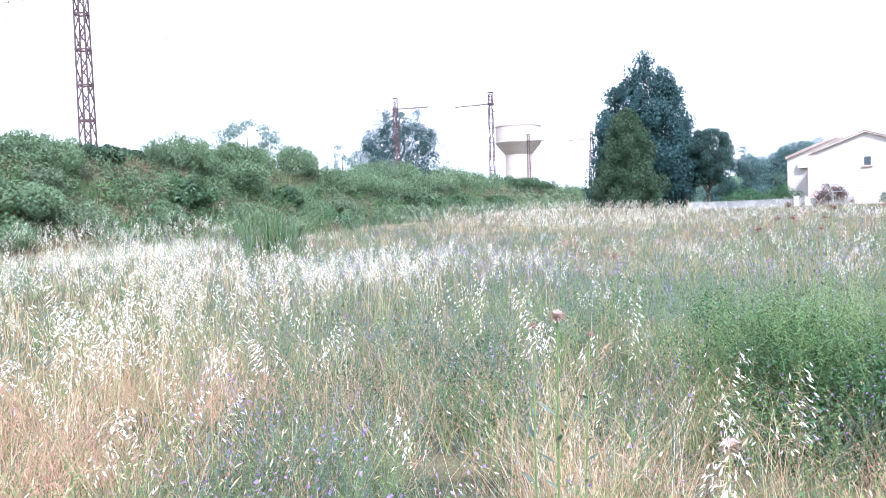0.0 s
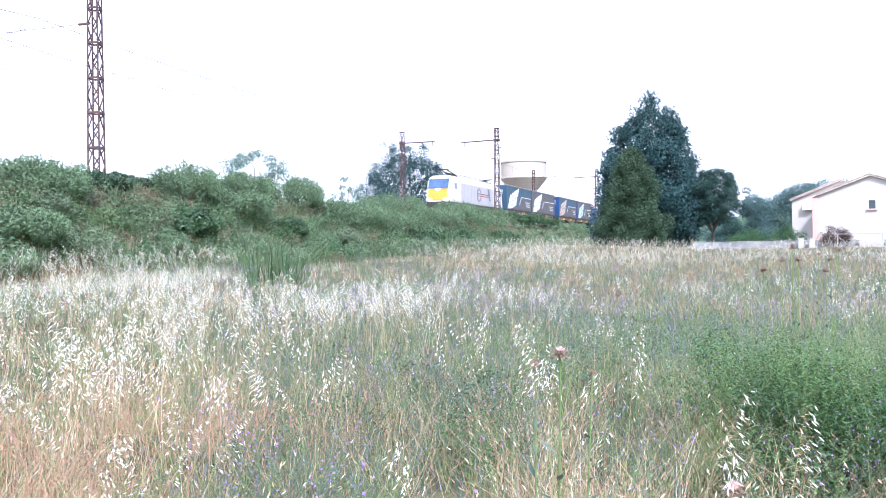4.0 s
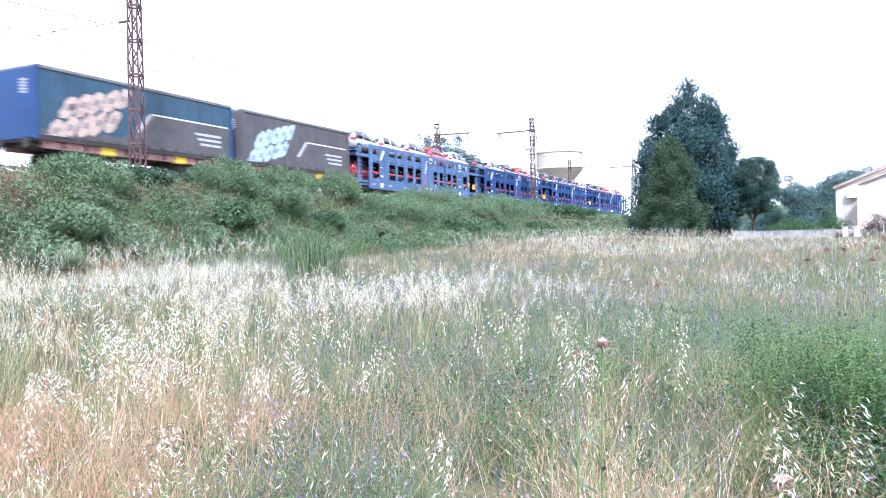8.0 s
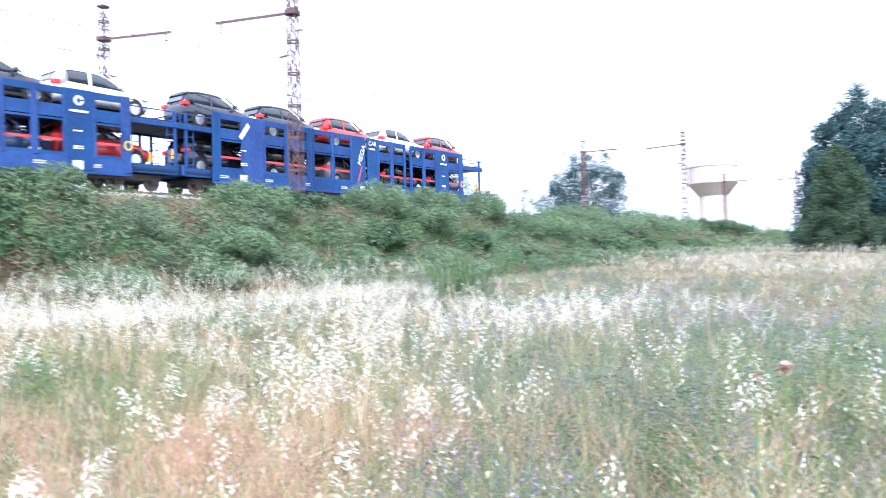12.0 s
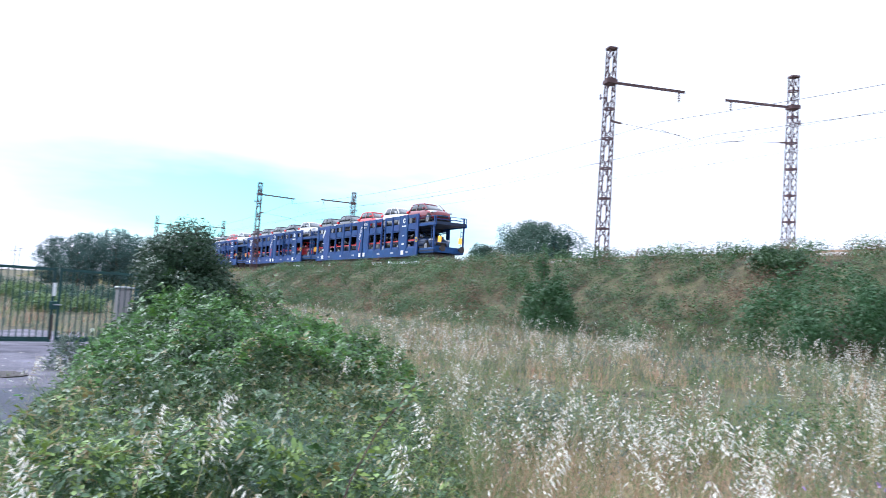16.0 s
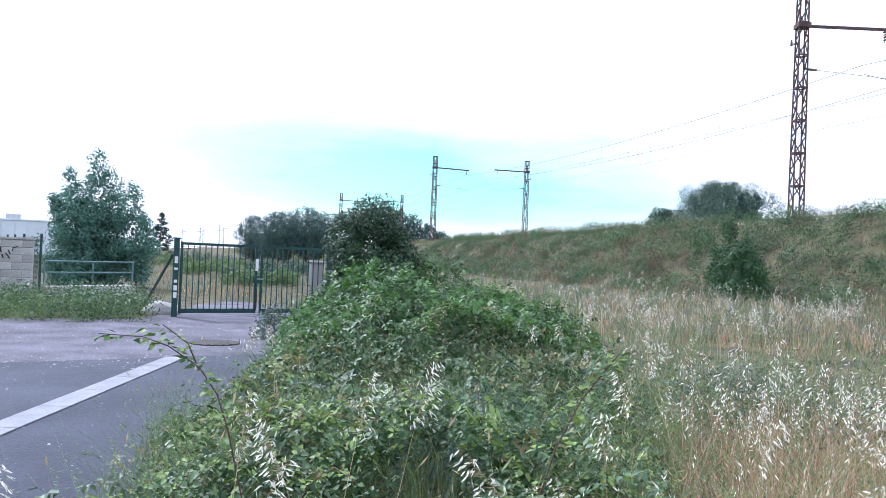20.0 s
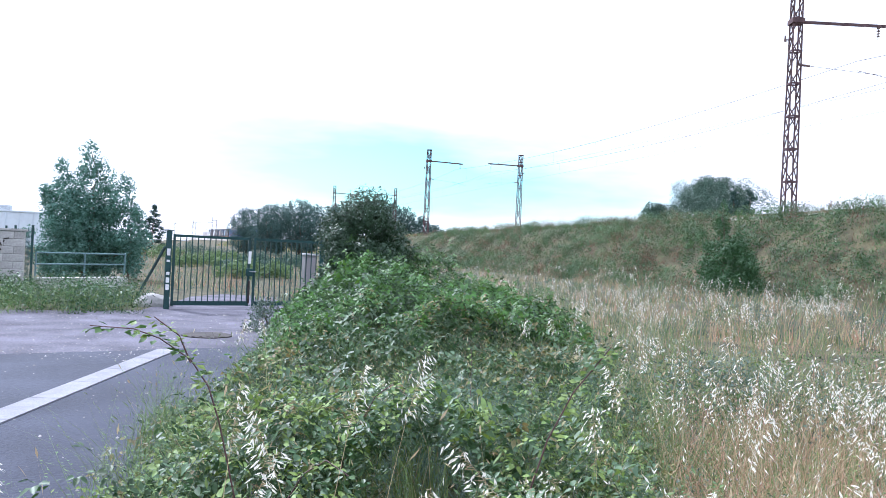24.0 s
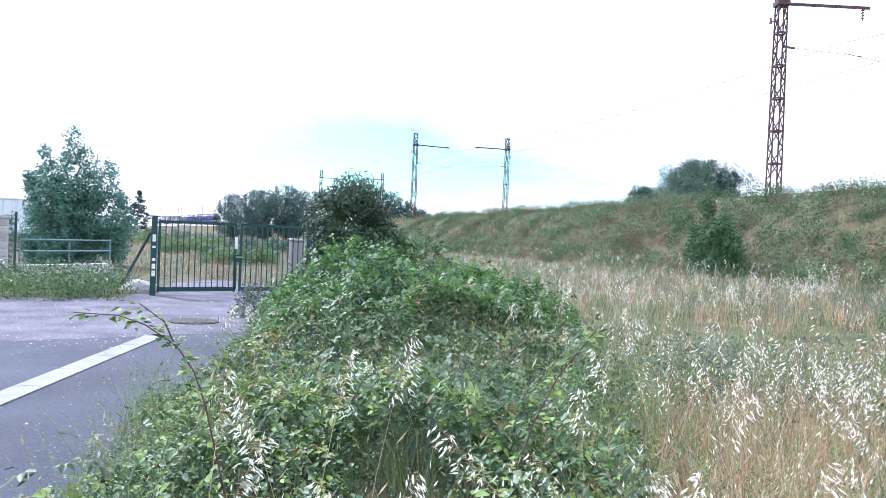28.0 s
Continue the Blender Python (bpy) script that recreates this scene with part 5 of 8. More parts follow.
def forb(h, stems, leaf, slot_stem, slot_leaf, slot_flower=None, per=9, flower=0.012, spread=0.12):
    """A leafy herb with several stems and, if wanted, flowers towards the tips."""
    p = Pattern()
    for _ in range(stems):
        a, r = RNG.uniform(0, 2 * np.pi), spread * np.sqrt(RNG.random())
        hh = h * RNG.uniform(0.6, 1.1)
        st = arc(hh, hh * RNG.uniform(0.1, 0.45), 3, None, (r * np.cos(a), r * np.sin(a), 0))
        p.ribbon(st, 0.006, slot_stem, tip=0.4)
        for k in range(per):
            u = 0.15 + 0.8 * k / per
            j = min(1, int(u * 2))
            q = st[j] + (st[j + 1] - st[j]) * (u * 2 - j)
            b = RNG.uniform(0, 2 * np.pi)
            d = np.array([np.cos(b), np.sin(b), RNG.uniform(-0.2, 0.7)])
            p.leaf(q, d, (0, 0, 1), leaf * RNG.uniform(0.7, 1.4) * (1.2 - 0.6 * u), leaf * 0.3, slot_leaf)
        if slot_flower is not None:
            for k in range(5):
                q = st[-1] - (st[-1] - st[-2]) * RNG.uniform(0, 0.45) + RNG.normal(0, 0.01, 3)
                p.leaf(q, RNG.normal(0, 1, 3) + (0, 0, 0.4), RNG.normal(0, 1, 3), flower * 1.6, flower * 1.3, slot_flower)
    return p.done()


def strew(name, patterns, xy, mats, label, category, scale=(0.8, 1.2), z=None, sink=0.02, lean=0.12):
    """Many copies of the patterns at the given places, joined in one mesh."""
    xy = np.asarray(xy, float)
    zz = ground(xy[:, 0], xy[:, 1]) if z is None else z
    pick = RNG.integers(0, len(patterns), len(xy))
    vs, ts, ms, n0 = [], [], [], 0
    for i, (v, t, m) in enumerate(patterns):
        sel = np.nonzero(pick == i)[0]
        if not len(sel):
            continue
        a = RNG.uniform(0, 2 * np.pi, len(sel))
        s = RNG.uniform(*scale, len(sel))
        c, sn = np.cos(a) * s, np.sin(a) * s
        lx, ly = RNG.normal(0, lean, len(sel)) * s, RNG.normal(0, lean, len(sel)) * s
        X = v[None, :, 0] * c[:, None] - v[None, :, 1] * sn[:, None] + v[None, :, 2] * lx[:, None] + xy[sel, 0][:, None]
        Y = v[None, :, 0] * sn[:, None] + v[None, :, 1] * c[:, None] + v[None, :, 2] * ly[:, None] + xy[sel, 1][:, None]
        Z = v[None, :, 2] * s[:, None] + zz[sel][:, None] - sink
        vs.append(np.stack([X, Y, Z], -1).reshape(-1, 3))
        ts.append((t[None] + (np.arange(len(sel)) * len(v))[:, None, None]).reshape(-1, 3) + n0)
        ms.append(np.tile(m, len(sel)))
        n0 += len(sel) * len(v)
    me = soup(name, np.concatenate(vs), np.concatenate(ts), [M[k] for k in mats], np.concatenate(ms))
    return tagged(new(name, me), label, category, kind="stuff")


def road_edge(x):
    """Where the plants beside the road begin, as y for a given x."""
    return np.interp(x, [-30, -19.5, -13, -9.0, -6.5, -4.5, -3.0, -2.0, 0, 4, 12, 30, 90], [3.6, 3.0, 2.0, 1.1, 0.45, 0.0, -0.5, -1.0, -2.0, -3.0, -5.0, -16, -50])


def meadow(n, r0, r1, keep=None, a0=-14, a1=194, power=1.0, seed=1):
    """Places over the meadow, thinning out with the distance from its near corner."""
    g = np.random.default_rng(seed)
    u = g.random(n)
    r = r0 * (r1 / r0) ** (u ** power)
    a = np.radians(g.uniform(a0, a1, n))
    x, y = r * np.cos(a), r * np.sin(a)
    ok = (y > road_edge(x) + 0.1)
    ok &= ~((x < -12.0) & (y < 3.4 - 0.16 * (x + 12)))
    ok &= y - bend(x) < 26.5
    ok &= g.random(n) < open_ground(x, y)
    if keep is not None:
        ok &= g.random(n) < keep(x, y)
    return np.stack([x[ok], y[ok]], 1)


def open_ground(x, y):
    """Hollows and gaps in which less grows."""
    b, r = bearing(x, y), rng_of(x, y)
    hollow = smooth_step(14, 4, b) * smooth_step(2.2, 2.6, r) * smooth_step(4.2, 3.7, r)
    dip = np.exp(-(((x - 3.1) / 0.45) ** 2 + ((y - 1.62) / 0.3) ** 2))
    gaps = smooth_step(0.54, 0.40, noise2(x, y, 0.5, 6)) * smooth_step(9, 6, r) * smooth_step(88, 80, b)
    return (1 - 0.72 * hollow) * (1 - 0.9 * dip) * (1 - 0.85 * gaps)


def clumps(n, r0, r1, each, spread, keep=None, seed=1, **more):
    """Places in clumps: each clump's middle by meadow(), its plants round it."""
    g = np.random.default_rng(seed + 500)
    c = meadow(n, r0, r1, keep, seed=seed, **more)
    k = g.integers(max(1, each // 2), each + each // 2 + 1, len(c))
    out = np.repeat(c, k, axis=0)
    out = out + g.normal(0, 1, out.shape) * (spread * (0.6 + 0.05 * np.hypot(out[:, 0], out[:, 1])))[:, None]
    return out[(out[:, 1] > road_edge(out[:, 0]) + 0.05) & (np.hypot(out[:, 0], out[:, 1]) > 1.35)]


def blotch(x, y, scale, seed):
    """Soft patches between 0 and 1."""
    return 0.5 + 0.25 * (np.sin(x / scale + seed) * np.cos(y / scale * 1.3 + 2 * seed) + np.sin((x + y) / scale * 0.7 + 3.1 * seed) * np.cos((x - y) / scale * 0.9 + seed))


def bearing(x, y):
    return np.degrees(np.arctan2(y, x))


def rng_of(x, y):
    return np.hypot(x, y)


def in_bramble(x, y):
    """Weight of the bramble thicket that runs from the near corner to the gate."""
    mid = np.interp(x, [-17, -14.5, -10, -6, -3.5, -2.0, 0], [3.9, 4.1, 3.5, 2.05, 0.95, 0.4, -0.8])
    wid = np.interp(x, [-17, -14.5, -10, -6, -3.5, -2.0, 0], [0.9, 2.2, 2.6, 2.4, 1.75, 1.1, 0.2])
    return np.clip(1 - np.abs(y - mid) / wid, 0, 1) * (x < -0.6)


NOISE = np.random.default_rng(77).random((9, 64, 64))


def noise2(x, y, scale, k):
    """Smooth value noise between 0 and 1."""
    u, v = np.asarray(x, float) / scale + 31.7 * k, np.asarray(y, float) / scale + 17.3 * k
    i, j = np.floor(u).astype(int), np.floor(v).astype(int)
    fu, fv = u - i, v - j
    fu, fv = fu * fu * (3 - 2 * fu), fv * fv * (3 - 2 * fv)
    n = NOISE[k]
    a, b = n[i % 64, j % 64], n[(i + 1) % 64, j % 64]
    c, d = n[i % 64, (j + 1) % 64], n[(i + 1) % 64, (j + 1) % 64]
    return (a * (1 - fu) + b * fu) * (1 - fv) + (c * (1 - fu) + d * fu) * fv


def front(x, y):
    """Low dry tangle before the tall green herbs."""
    return smooth_step(19, 12, bearing(x, y)) * smooth_step(5.5, 5.1, rng_of(x, y) + 0.6 * (noise2(x, y, 0.6, 2) - 0.5))


def lush(x, y):
    """The greener side of the meadow, towards the house."""
    return smooth_step(30, 10, bearing(x, y)) * smooth_step(20, 8, rng_of(x, y)) * (1 - 0.8 * front(x, y))


def herby(x, y):
    """The leafy, flowering part of the meadow between the dry grass and the lush side."""
    return (1 - 0.85 * front(x, y)) * smooth_step(43, 33, bearing(x, y) + 9 * (noise2(x, y, 1.4, 3) - 0.5)) * smooth_step(30, 18, rng_of(x, y))


def damp(x, y):
    """The greener foot of the dry grass close by."""
    return smooth_step(5.4, 4.2, rng_of(x, y) + 0.8 * (noise2(x, y, 0.7, 1) - 0.5)) * smooth_step(84, 70, bearing(x, y)) * smooth_step(16, 22, bearing(x, y))


def less(x, y, most=0.5):
    """How little dry grass stands among the herbs."""
    return (1 - most * herby(x, y)) * (1 - 0.5 * damp(x, y))


def dry(x, y):
    return smooth_step(20, 38, bearing(x, y)) * smooth_step(100, 75, bearing(x, y)) * smooth_step(9, 6, rng_of(x, y))


KINDS = ("oat", "red", "straw", "green", "grey", "yellow", "gap")


def share(kind):
    """The share of one kind of growth at a place: patches that exclude one another."""
    def f(x, y):
        b, r = bearing(x, y), rng_of(x, y)
        hb, hr = smooth_step(84, 70, b), smooth_step(86, 100, b)
        band = np.exp(-((r - 12.6) / np.where(r < 12.6, 3.4, 4.2)) ** 2) * smooth_step(14, 30, b) * hb
        far_band = smooth_step(26, 38, r) * smooth_step(24, 15, b)
        beyond_band = smooth_step(16, 19, r) * hb * smooth_step(52, 40, b)
        left_far = smooth_step(13, 17, r) * smooth_step(40, 52, b) * hb
        lu, dr = lush(x, y), dry(x, y)
        violet = smooth_step(94, 102, b) * smooth_step(122, 110, b) * smooth_step(2.6, 3.4, r) * smooth_step(11, 7, r)
        hem = smooth_step(12, 15, r) * hr
        near_left = smooth_step(118, 128, b) * smooth_step(4.6, 3.4, r)
        middle = smooth_step(5.0, 6.5, r) * smooth_step(13, 10.5, r) * hr
        close = smooth_step(6.0, 4.5, r)
        white = smooth_step(126, 132, b) * smooth_step(154, 148, b) * smooth_step(3.0, 3.6, r) * smooth_step(8.5, 6.5, r)
        bias = {
            "oat": 1.0 * left_far + 1.1 * white + 1.3 * near_left + 0.95 * band + 0.9 * far_band - 3.0 * lu - 1.4 * beyond_band * (1 - far_band) - 1.3 * close * smooth_step(40, 24, b) - 0.9 * close * hb + 0.9 * hr * close - 0.5 * violet + 1.5 * hem + 0.35 * middle,
            "red": 2.1 * dr - 2.0 * lu + 1.3 * beyond_band * smooth_step(60, 40, b) * smooth_step(12, 20, b) - 1.5 * hr - 1.0 * band,
            "straw": 0.9 * white + 0.6 * dr - 0.8 * lu - 0.8 * beyond_band - 1.5 * hr + 2.9 * near_left - 0.6 * violet - 0.5 * middle,
            "green": 1.3 * lu - 1.0 * dr + 0.2 * hr + 0.6 * middle - 0.8 * band - 0.6 * hem - 0.8 * near_left,
            "grey": -0.9 * white + 1.0 * lu + 1.9 * beyond_band + 0.3 * hr + 0.3 * middle + 1.3 * violet - 0.5 * dr - 0.6 * band - 1.6 * near_left,
            "yellow": 0.5 * middle + 0.9 * hr * close + 0.9 * lu - 0.3 * band + 0.3 * hr,
            "gap": -0.9 + 0.3 * hr - 1.0 * near_left,
        }
        big = smooth_step(6, 14, r)
        total, mine = 0.0, 0.0
        for k, name in enumerate(KINDS):
            n = 0.3 * noise2(x, y, 0.22, k) + 0.35 * noise2(x, y, 0.6, k) + 0.35 * (noise2(x, y, 1.1, k) * (1 - big) + noise2(x, y, 2.6, k) * big)
            e = np.exp(17 * (n - 0.5) + 1.25 * bias[name])
            total = total + e
            if name == kind:
                mine = e
        return mine / total * (in_bramble(x, y) < 0.12)
    return f


def oat_clumps(n, r0, r1, each, spread, seed, keep=None, **more):
    g = np.random.default_rng(seed + 900)
    c = meadow(n, r0, r1, keep or share("oat"), seed=seed, **more)
    k = g.integers(max(1, each // 3), each + each // 2 + 1, len(c))
    out = np.repeat(c, k, axis=0)
    out = out + g.normal(0, 1, out.shape) * (spread * (0.7 + 0.03 * np.hypot(out[:, 0], out[:, 1])))[:, None]
    return out[(out[:, 1] > road_edge(out[:, 0]) + 0.05) & (np.hypot(out[:, 0], out[:, 1]) > 1.5)]


oats_rich = [oat(RNG.uniform(0.7, 1.05), 44, 2) for _ in range(12)]
oats_mid = [oat(RNG.uniform(0.8, 1.15), 15, 0, 1.25) for _ in range(10)]
oats_far = [oat(RNG.uniform(0.7, 1.0), 8, 0, 1.7) for _ in range(8)]
OAT = ["straw_white", "straw", "blade_green"]
OAT_LABEL = "bleached wild oats with pale drooping husks"
strew("wild_oats", oats_rich, oat_clumps(460, 2.0, 6.0, 7, 0.05, 2), OAT, OAT_LABEL, "wild oats", lean=0.22)
strew("wild_oats", oats_mid, oat_clumps(1700, 5.0, 19, 9, 0.08, 3), OAT, OAT_LABEL, "wild oats", lean=0.2)
band_only = lambda x, y: share("oat")(x, y) * np.exp(-((rng_of(x, y) - 12.6) / 3.5) ** 2)
strew("wild_oats", oats_mid, oat_clumps(900, 7.0, 19, 9, 0.05, 41, band_only, a0=14, a1=88), OAT, OAT_LABEL, "wild oats", lean=0.16)
strew("wild_oats", oats_far, oat_clumps(2600, 14, 75, 6, 0.22, 4, lambda x, y: share("oat")(x, y) * (y - bend(x) < 20.5)), OAT, OAT_LABEL, "wild oats")

strew("wild_oats", oats_far, oat_clumps(950, 32, 70, 8, 0.3, 47, lambda x, y: smooth_step(0.25, 0.55, noise2(x, y, 5.0, 5)) * smooth_step(27, 18, bearing(x, y)), a0=-12, a1=30), OAT, OAT_LABEL, "wild oats")

DRY = ["straw", "straw_red", "blade_green", "straw_white", "leaf_grey"]
red_tufts = [tuft(RNG.uniform(0.3, 0.7), 16, 0.10, 0.0035, c, True) for c in ([0, 1, 1, 1], [1, 1, 1, 0], [1, 1, 3], [1, 1, 0, 2])]
straw_tufts = [tuft(RNG.uniform(0.4, 0.85), 13, 0.10, 0.004, c, True) for c in ([0, 0, 3], [0, 0, 0, 1], [0, 3, 2], [0, 0, 2])]
red_mid = [tuft(RNG.uniform(0.35, 0.6), 14, 0.2, 0.007, c, False) for c in ([0, 1, 1], [1, 1, 1, 0], [1, 1, 3])]
straw_mid = [tuft(RNG.uniform(0.4, 0.7), 14, 0.18, 0.007, c, False) for c in ([0, 0, 3], [0, 0, 1], [0, 2, 0])]
green_tufts = [tuft(RNG.uniform(0.35, 0.7), 12, 0.09, 0.0055, c, False, 0.25) for c in ([2, 2, 2, 0], [2, 2, 4], [4, 4, 2], [2, 2, 2])]
yellow_tufts = [tuft(RNG.uniform(0.4, 0.8), 14, 0.08, 0.0045, [2, 2, 2, 2, 0], True, 0.15) for _ in range(5)]
RED_LABEL, GREEN_LABEL = "dry straw-coloured and reddish meadow grass", "green meadow grass among the dry stalks"
strew("dry_grass", red_tufts, clumps(2500, 1.5, 9.0, 4, 0.12, lambda x, y: share("red")(x, y) * less(x, y, 0.3), seed=5), DRY, RED_LABEL, "dry grass", lean=0.25)
strew("dry_grass", straw_tufts, clumps(3300, 1.5, 9.0, 4, 0.12, lambda x, y: (0.03 + share("straw")(x, y)) * less(x, y), seed=15), DRY, RED_LABEL, "dry grass", lean=0.25)
strew("dry_grass", red_mid, meadow(7000, 8, 40, lambda x, y: (0.02 + share("red")(x, y)) * less(x, y, 0.5), seed=6), DRY, RED_LABEL, "dry grass")
strew("dry_grass", straw_mid, meadow(6000, 8, 40, lambda x, y: (0.03 + share("straw")(x, y)) * less(x, y), seed=16), DRY, RED_LABEL, "dry grass")
strew("green_grass", green_tufts, clumps(2300, 1.5, 12, 4, 0.14, lambda x, y: 0.07 + 0.6 * share("green")(x, y) + 0.3 * share("grey")(x, y), seed=7), DRY, GREEN_LABEL, "grass", lean=0.25)
strew("green_grass", yellow_tufts, clumps(3000, 1.5, 16, 4, 0.12, lambda x, y: share("yellow")(x, y) + 0.12 * herby(x, y), seed=17), DRY, "yellow-green grass in tufts among the herbs", "grass", lean=0.2)
far_tufts = [tuft(RNG.uniform(0.4, 0.7), 12, 0.35, 0.018, s, False, 0.2) for s in ([2, 2, 0], [4, 4, 2], [4, 0, 1], [2, 4, 4], [2, 4, 1], [4, 2, 4])]
strew("far_grass", far_tufts, meadow(12000, 16, 130, lambda x, y: (y - bend(x) < 21.5) * (0.4 + 0.6 * noise2(x, y, 3.5, 1)), seed=8), DRY, "mixed green and dry grass of the far meadow", "grass")

low_cover = [tuft(RNG.uniform(0.22, 0.5), 9, 0.3, 0.012, c, False, 0.3) for c in ([2, 2, 0], [4, 4, 2], [0, 0, 2], [2, 0, 1], [4, 0, 3], [1, 1, 0])]
strew("low_grass", low_cover, meadow(20000, 5.5, 42, lambda x, y: less(x, y, 0.5) * (y - bend(x) < 22) * (in_bramble(x, y) < 0.2) * (0.45 + 0.55 * noise2(x, y, 1.5, 1)), seed=18, power=1.15), DRY, "short mixed green and dry grass under the taller plants", "grass", lean=0.2)

low_leafy = [tuft(RNG.uniform(0.22, 0.5), 9, 0.3, 0.011, c, False, 0.3) for c in ([2, 4, 4], [4, 4, 4], [2, 2, 4], [4, 4, 0])]
strew("low_grass", low_leafy, meadow(9000, 5.5, 30, lambda x, y: herby(x, y) * (0.3 + 0.6 * noise2(x, y, 1.0, 5)), seed=19, a0=-14, a1=50), DRY, "short grey-green grass under the herbs", "grass", lean=0.3)

pale = [tuft(RNG.uniform(0.3, 0.55), 10, 0.3, 0.012, c, False, 0.25) for c in ([3, 0, 4], [0, 1, 4], [4, 4, 0], [4, 2, 0], [1, 0, 4])]
strew("pale_grass", pale, meadow(5600, 17, 68, lambda x, y: (y - bend(x) < 20.5) * smooth_step(0.25, 0.75, noise2(x, y, 3.5, 8)), seed=28, a0=-14, a1=42), DRY, "pale bleached grass of the far meadow", "grass", lean=0.35)

HERB = ["blade_green", "leaf_green", "leaf_grey", "petal_purple", "leaf_young"]
herb_flower = [forb(RNG.uniform(0.45, 0.8), 4, 0.032, 0, s, 3, 10, 0.008) for s in (2, 2, 2, 1)]
herb_grey = [forb(RNG.uniform(0.4, 0.8), 4, 0.027, 2, 2, None, 15) for _ in range(4)]
herb_green = [forb(RNG.uniform(0.45, 0.95), 5, 0.033, 0, s, None, 16) for s in (1, 1, 1, 4)]
herb_mid_grey = [forb(RNG.uniform(0.5, 0.8), 4, 0.045, 0, 2, f, 11, 0.02, 0.18) for f in (None, None, None, None)]
herb_mid_green = [forb(RNG.uniform(0.5, 0.85), 4, 0.05, 0, s, None, 11, 0.02, 0.2) for s in (1, 4, 1)]
HERB_LABEL = "leafy green and grey-green meadow herbs"
strew("meadow_herbs", herb_flower, clumps(800, 1.6, 10, 3, 0.13, lambda x, y: share("grey")(x, y) * np.clip(smooth_step(45, 25, bearing(x, y)) + smooth_step(88, 94, bearing(x, y)) * 0.35 * smooth_step(114, 104, bearing(x, y)) + 0.012, 0, 1), seed=9), HERB, "leafy meadow herbs with small purple flowers", "wildflowers", lean=0.2)
strew("meadow_herbs", herb_grey, clumps(1700, 1.5, 10, 3, 0.13, lambda x, y: share("grey")(x, y) + 0.04, seed=10), HERB, HERB_LABEL, "herbs", lean=0.2)
strew("meadow_herbs", herb_green, clumps(1500, 1.5, 10, 3, 0.13, lambda x, y: share("green")(x, y) * (1 + 0.4 * lush(x, y)), seed=20), HERB, HERB_LABEL, "herbs", lean=0.2)
strew("meadow_herbs", herb_mid_grey, clumps(5600, 8, 46, 3, 0.28, share("grey"), seed=11), HERB, HERB_LABEL, "herbs")
strew("meadow_herbs", herb_mid_green, clumps(3000, 8, 34, 3, 0.28, share("green"), seed=12), HERB, HERB_LABEL, "herbs")


# slender upright stems with small leaves and a few flowers, standing over the rest
slender = [forb(RNG.uniform(0.6, 0.95), 3, 0.02, 0, 0, f, 8, 0.006, 0.06) for f in (None, None, 3, None, None)]
strew("slender_herbs", slender, meadow(4200, 1.9, 9, lambda x, y: (0.25 + 0.5 * noise2(x, y, 0.45, 4)) * (in_bramble(x, y) < 0.15) * (0.55 + 0.45 * smooth_step(60, 40, bearing(x, y))), seed=33), HERB, "slender yellow-green stems with small leaves", "herbs", lean=0.18)
dry_heads = [tuft(RNG.uniform(0.55, 0.85), 4, 0.05, 0.003, [0, 1, 0], True, 0.05) for _ in range(5)]
strew("dry_heads", dry_heads, meadow(4200, 1.9, 8, lambda x, y: (0.25 + 0.6 * noise2(x, y, 0.4, 6)) * less(x, y, 0.35) * (in_bramble(x, y) < 0.15), seed=34), DRY, "thin dry seed heads standing over the herbs", "dry grass", lean=0.3)
# vetch in violet flower and small-leaved herbs through the herby part
vetch = [forb(RNG.uniform(0.5, 0.8), 4, 0.026, 2, s, f, 13, 0.010, 0.17) for s, f in ((2, 3), (2, None), (1, None), (0, None), (5, None), (4, None), (2, None))]
VETCH = HERB + ["leaf_sapling"]
strew("vetch", vetch, clumps(1150, 2.6, 17, 3, 0.2, lambda x, y: herby(x, y) * smooth_step(0.3, 0.6, noise2(x, y, 0.8, 7)), seed=35, a0=-14, a1=50), VETCH, "grey-green vetch with scattered violet flowers", "wildflowers", lean=0.25)
vetch_far = [forb(RNG.uniform(0.5, 0.8), 4, 0.05, 2, s, f, 7, 0.018, 0.25) for s, f in ((2, 3), (2, None), (1, None), (2, None), (0, None))]
strew("vetch", vetch_far, clumps(1500, 12, 45, 3, 0.3, lambda x, y: smooth_step(0.35, 0.6, noise2(x, y, 2.2, 7)) * smooth_step(52, 40, bearing(x, y)), seed=36, a0=-14, a1=54), VETCH, "grey-green vetch with scattered violet flowers", "wildflowers", lean=0.25)
strew("meadow_herbs", herb_grey + herb_green * 2 + vetch[2:3], clumps(520, 2.2, 5.6, 3, 0.14, lambda x, y: damp(x, y) * smooth_step(0.35, 0.6, noise2(x, y, 0.6, 5)), seed=37, a0=24, a1=84), VETCH, "green herbs at the foot of the dry grass", "herbs", lean=0.25, scale=(0.6, 1.0))
tangle = [tuft(RNG.uniform(0.2, 0.4), 12, 0.16, 0.004, c, False, 0.5) for c in ([0, 0, 1], [1, 0, 2], [0, 2, 4], [0, 0, 3])]
strew("dry_grass", tangle, meadow(1500, 2.0, 5.6, lambda x, y: front(x, y) * smooth_step(0.3, 0.6, noise2(x, y, 0.45, 4)), seed=38, a0=-14, a1=24), DRY, "low tangled dry grass before the tall herbs", "dry grass", lean=0.5)
# light green reedy clump at the foot of the bank
reed_xy = np.array([21.5, 14.8]) + RNG.normal(0, 1, (30, 2)) * (0.5, 0.5)
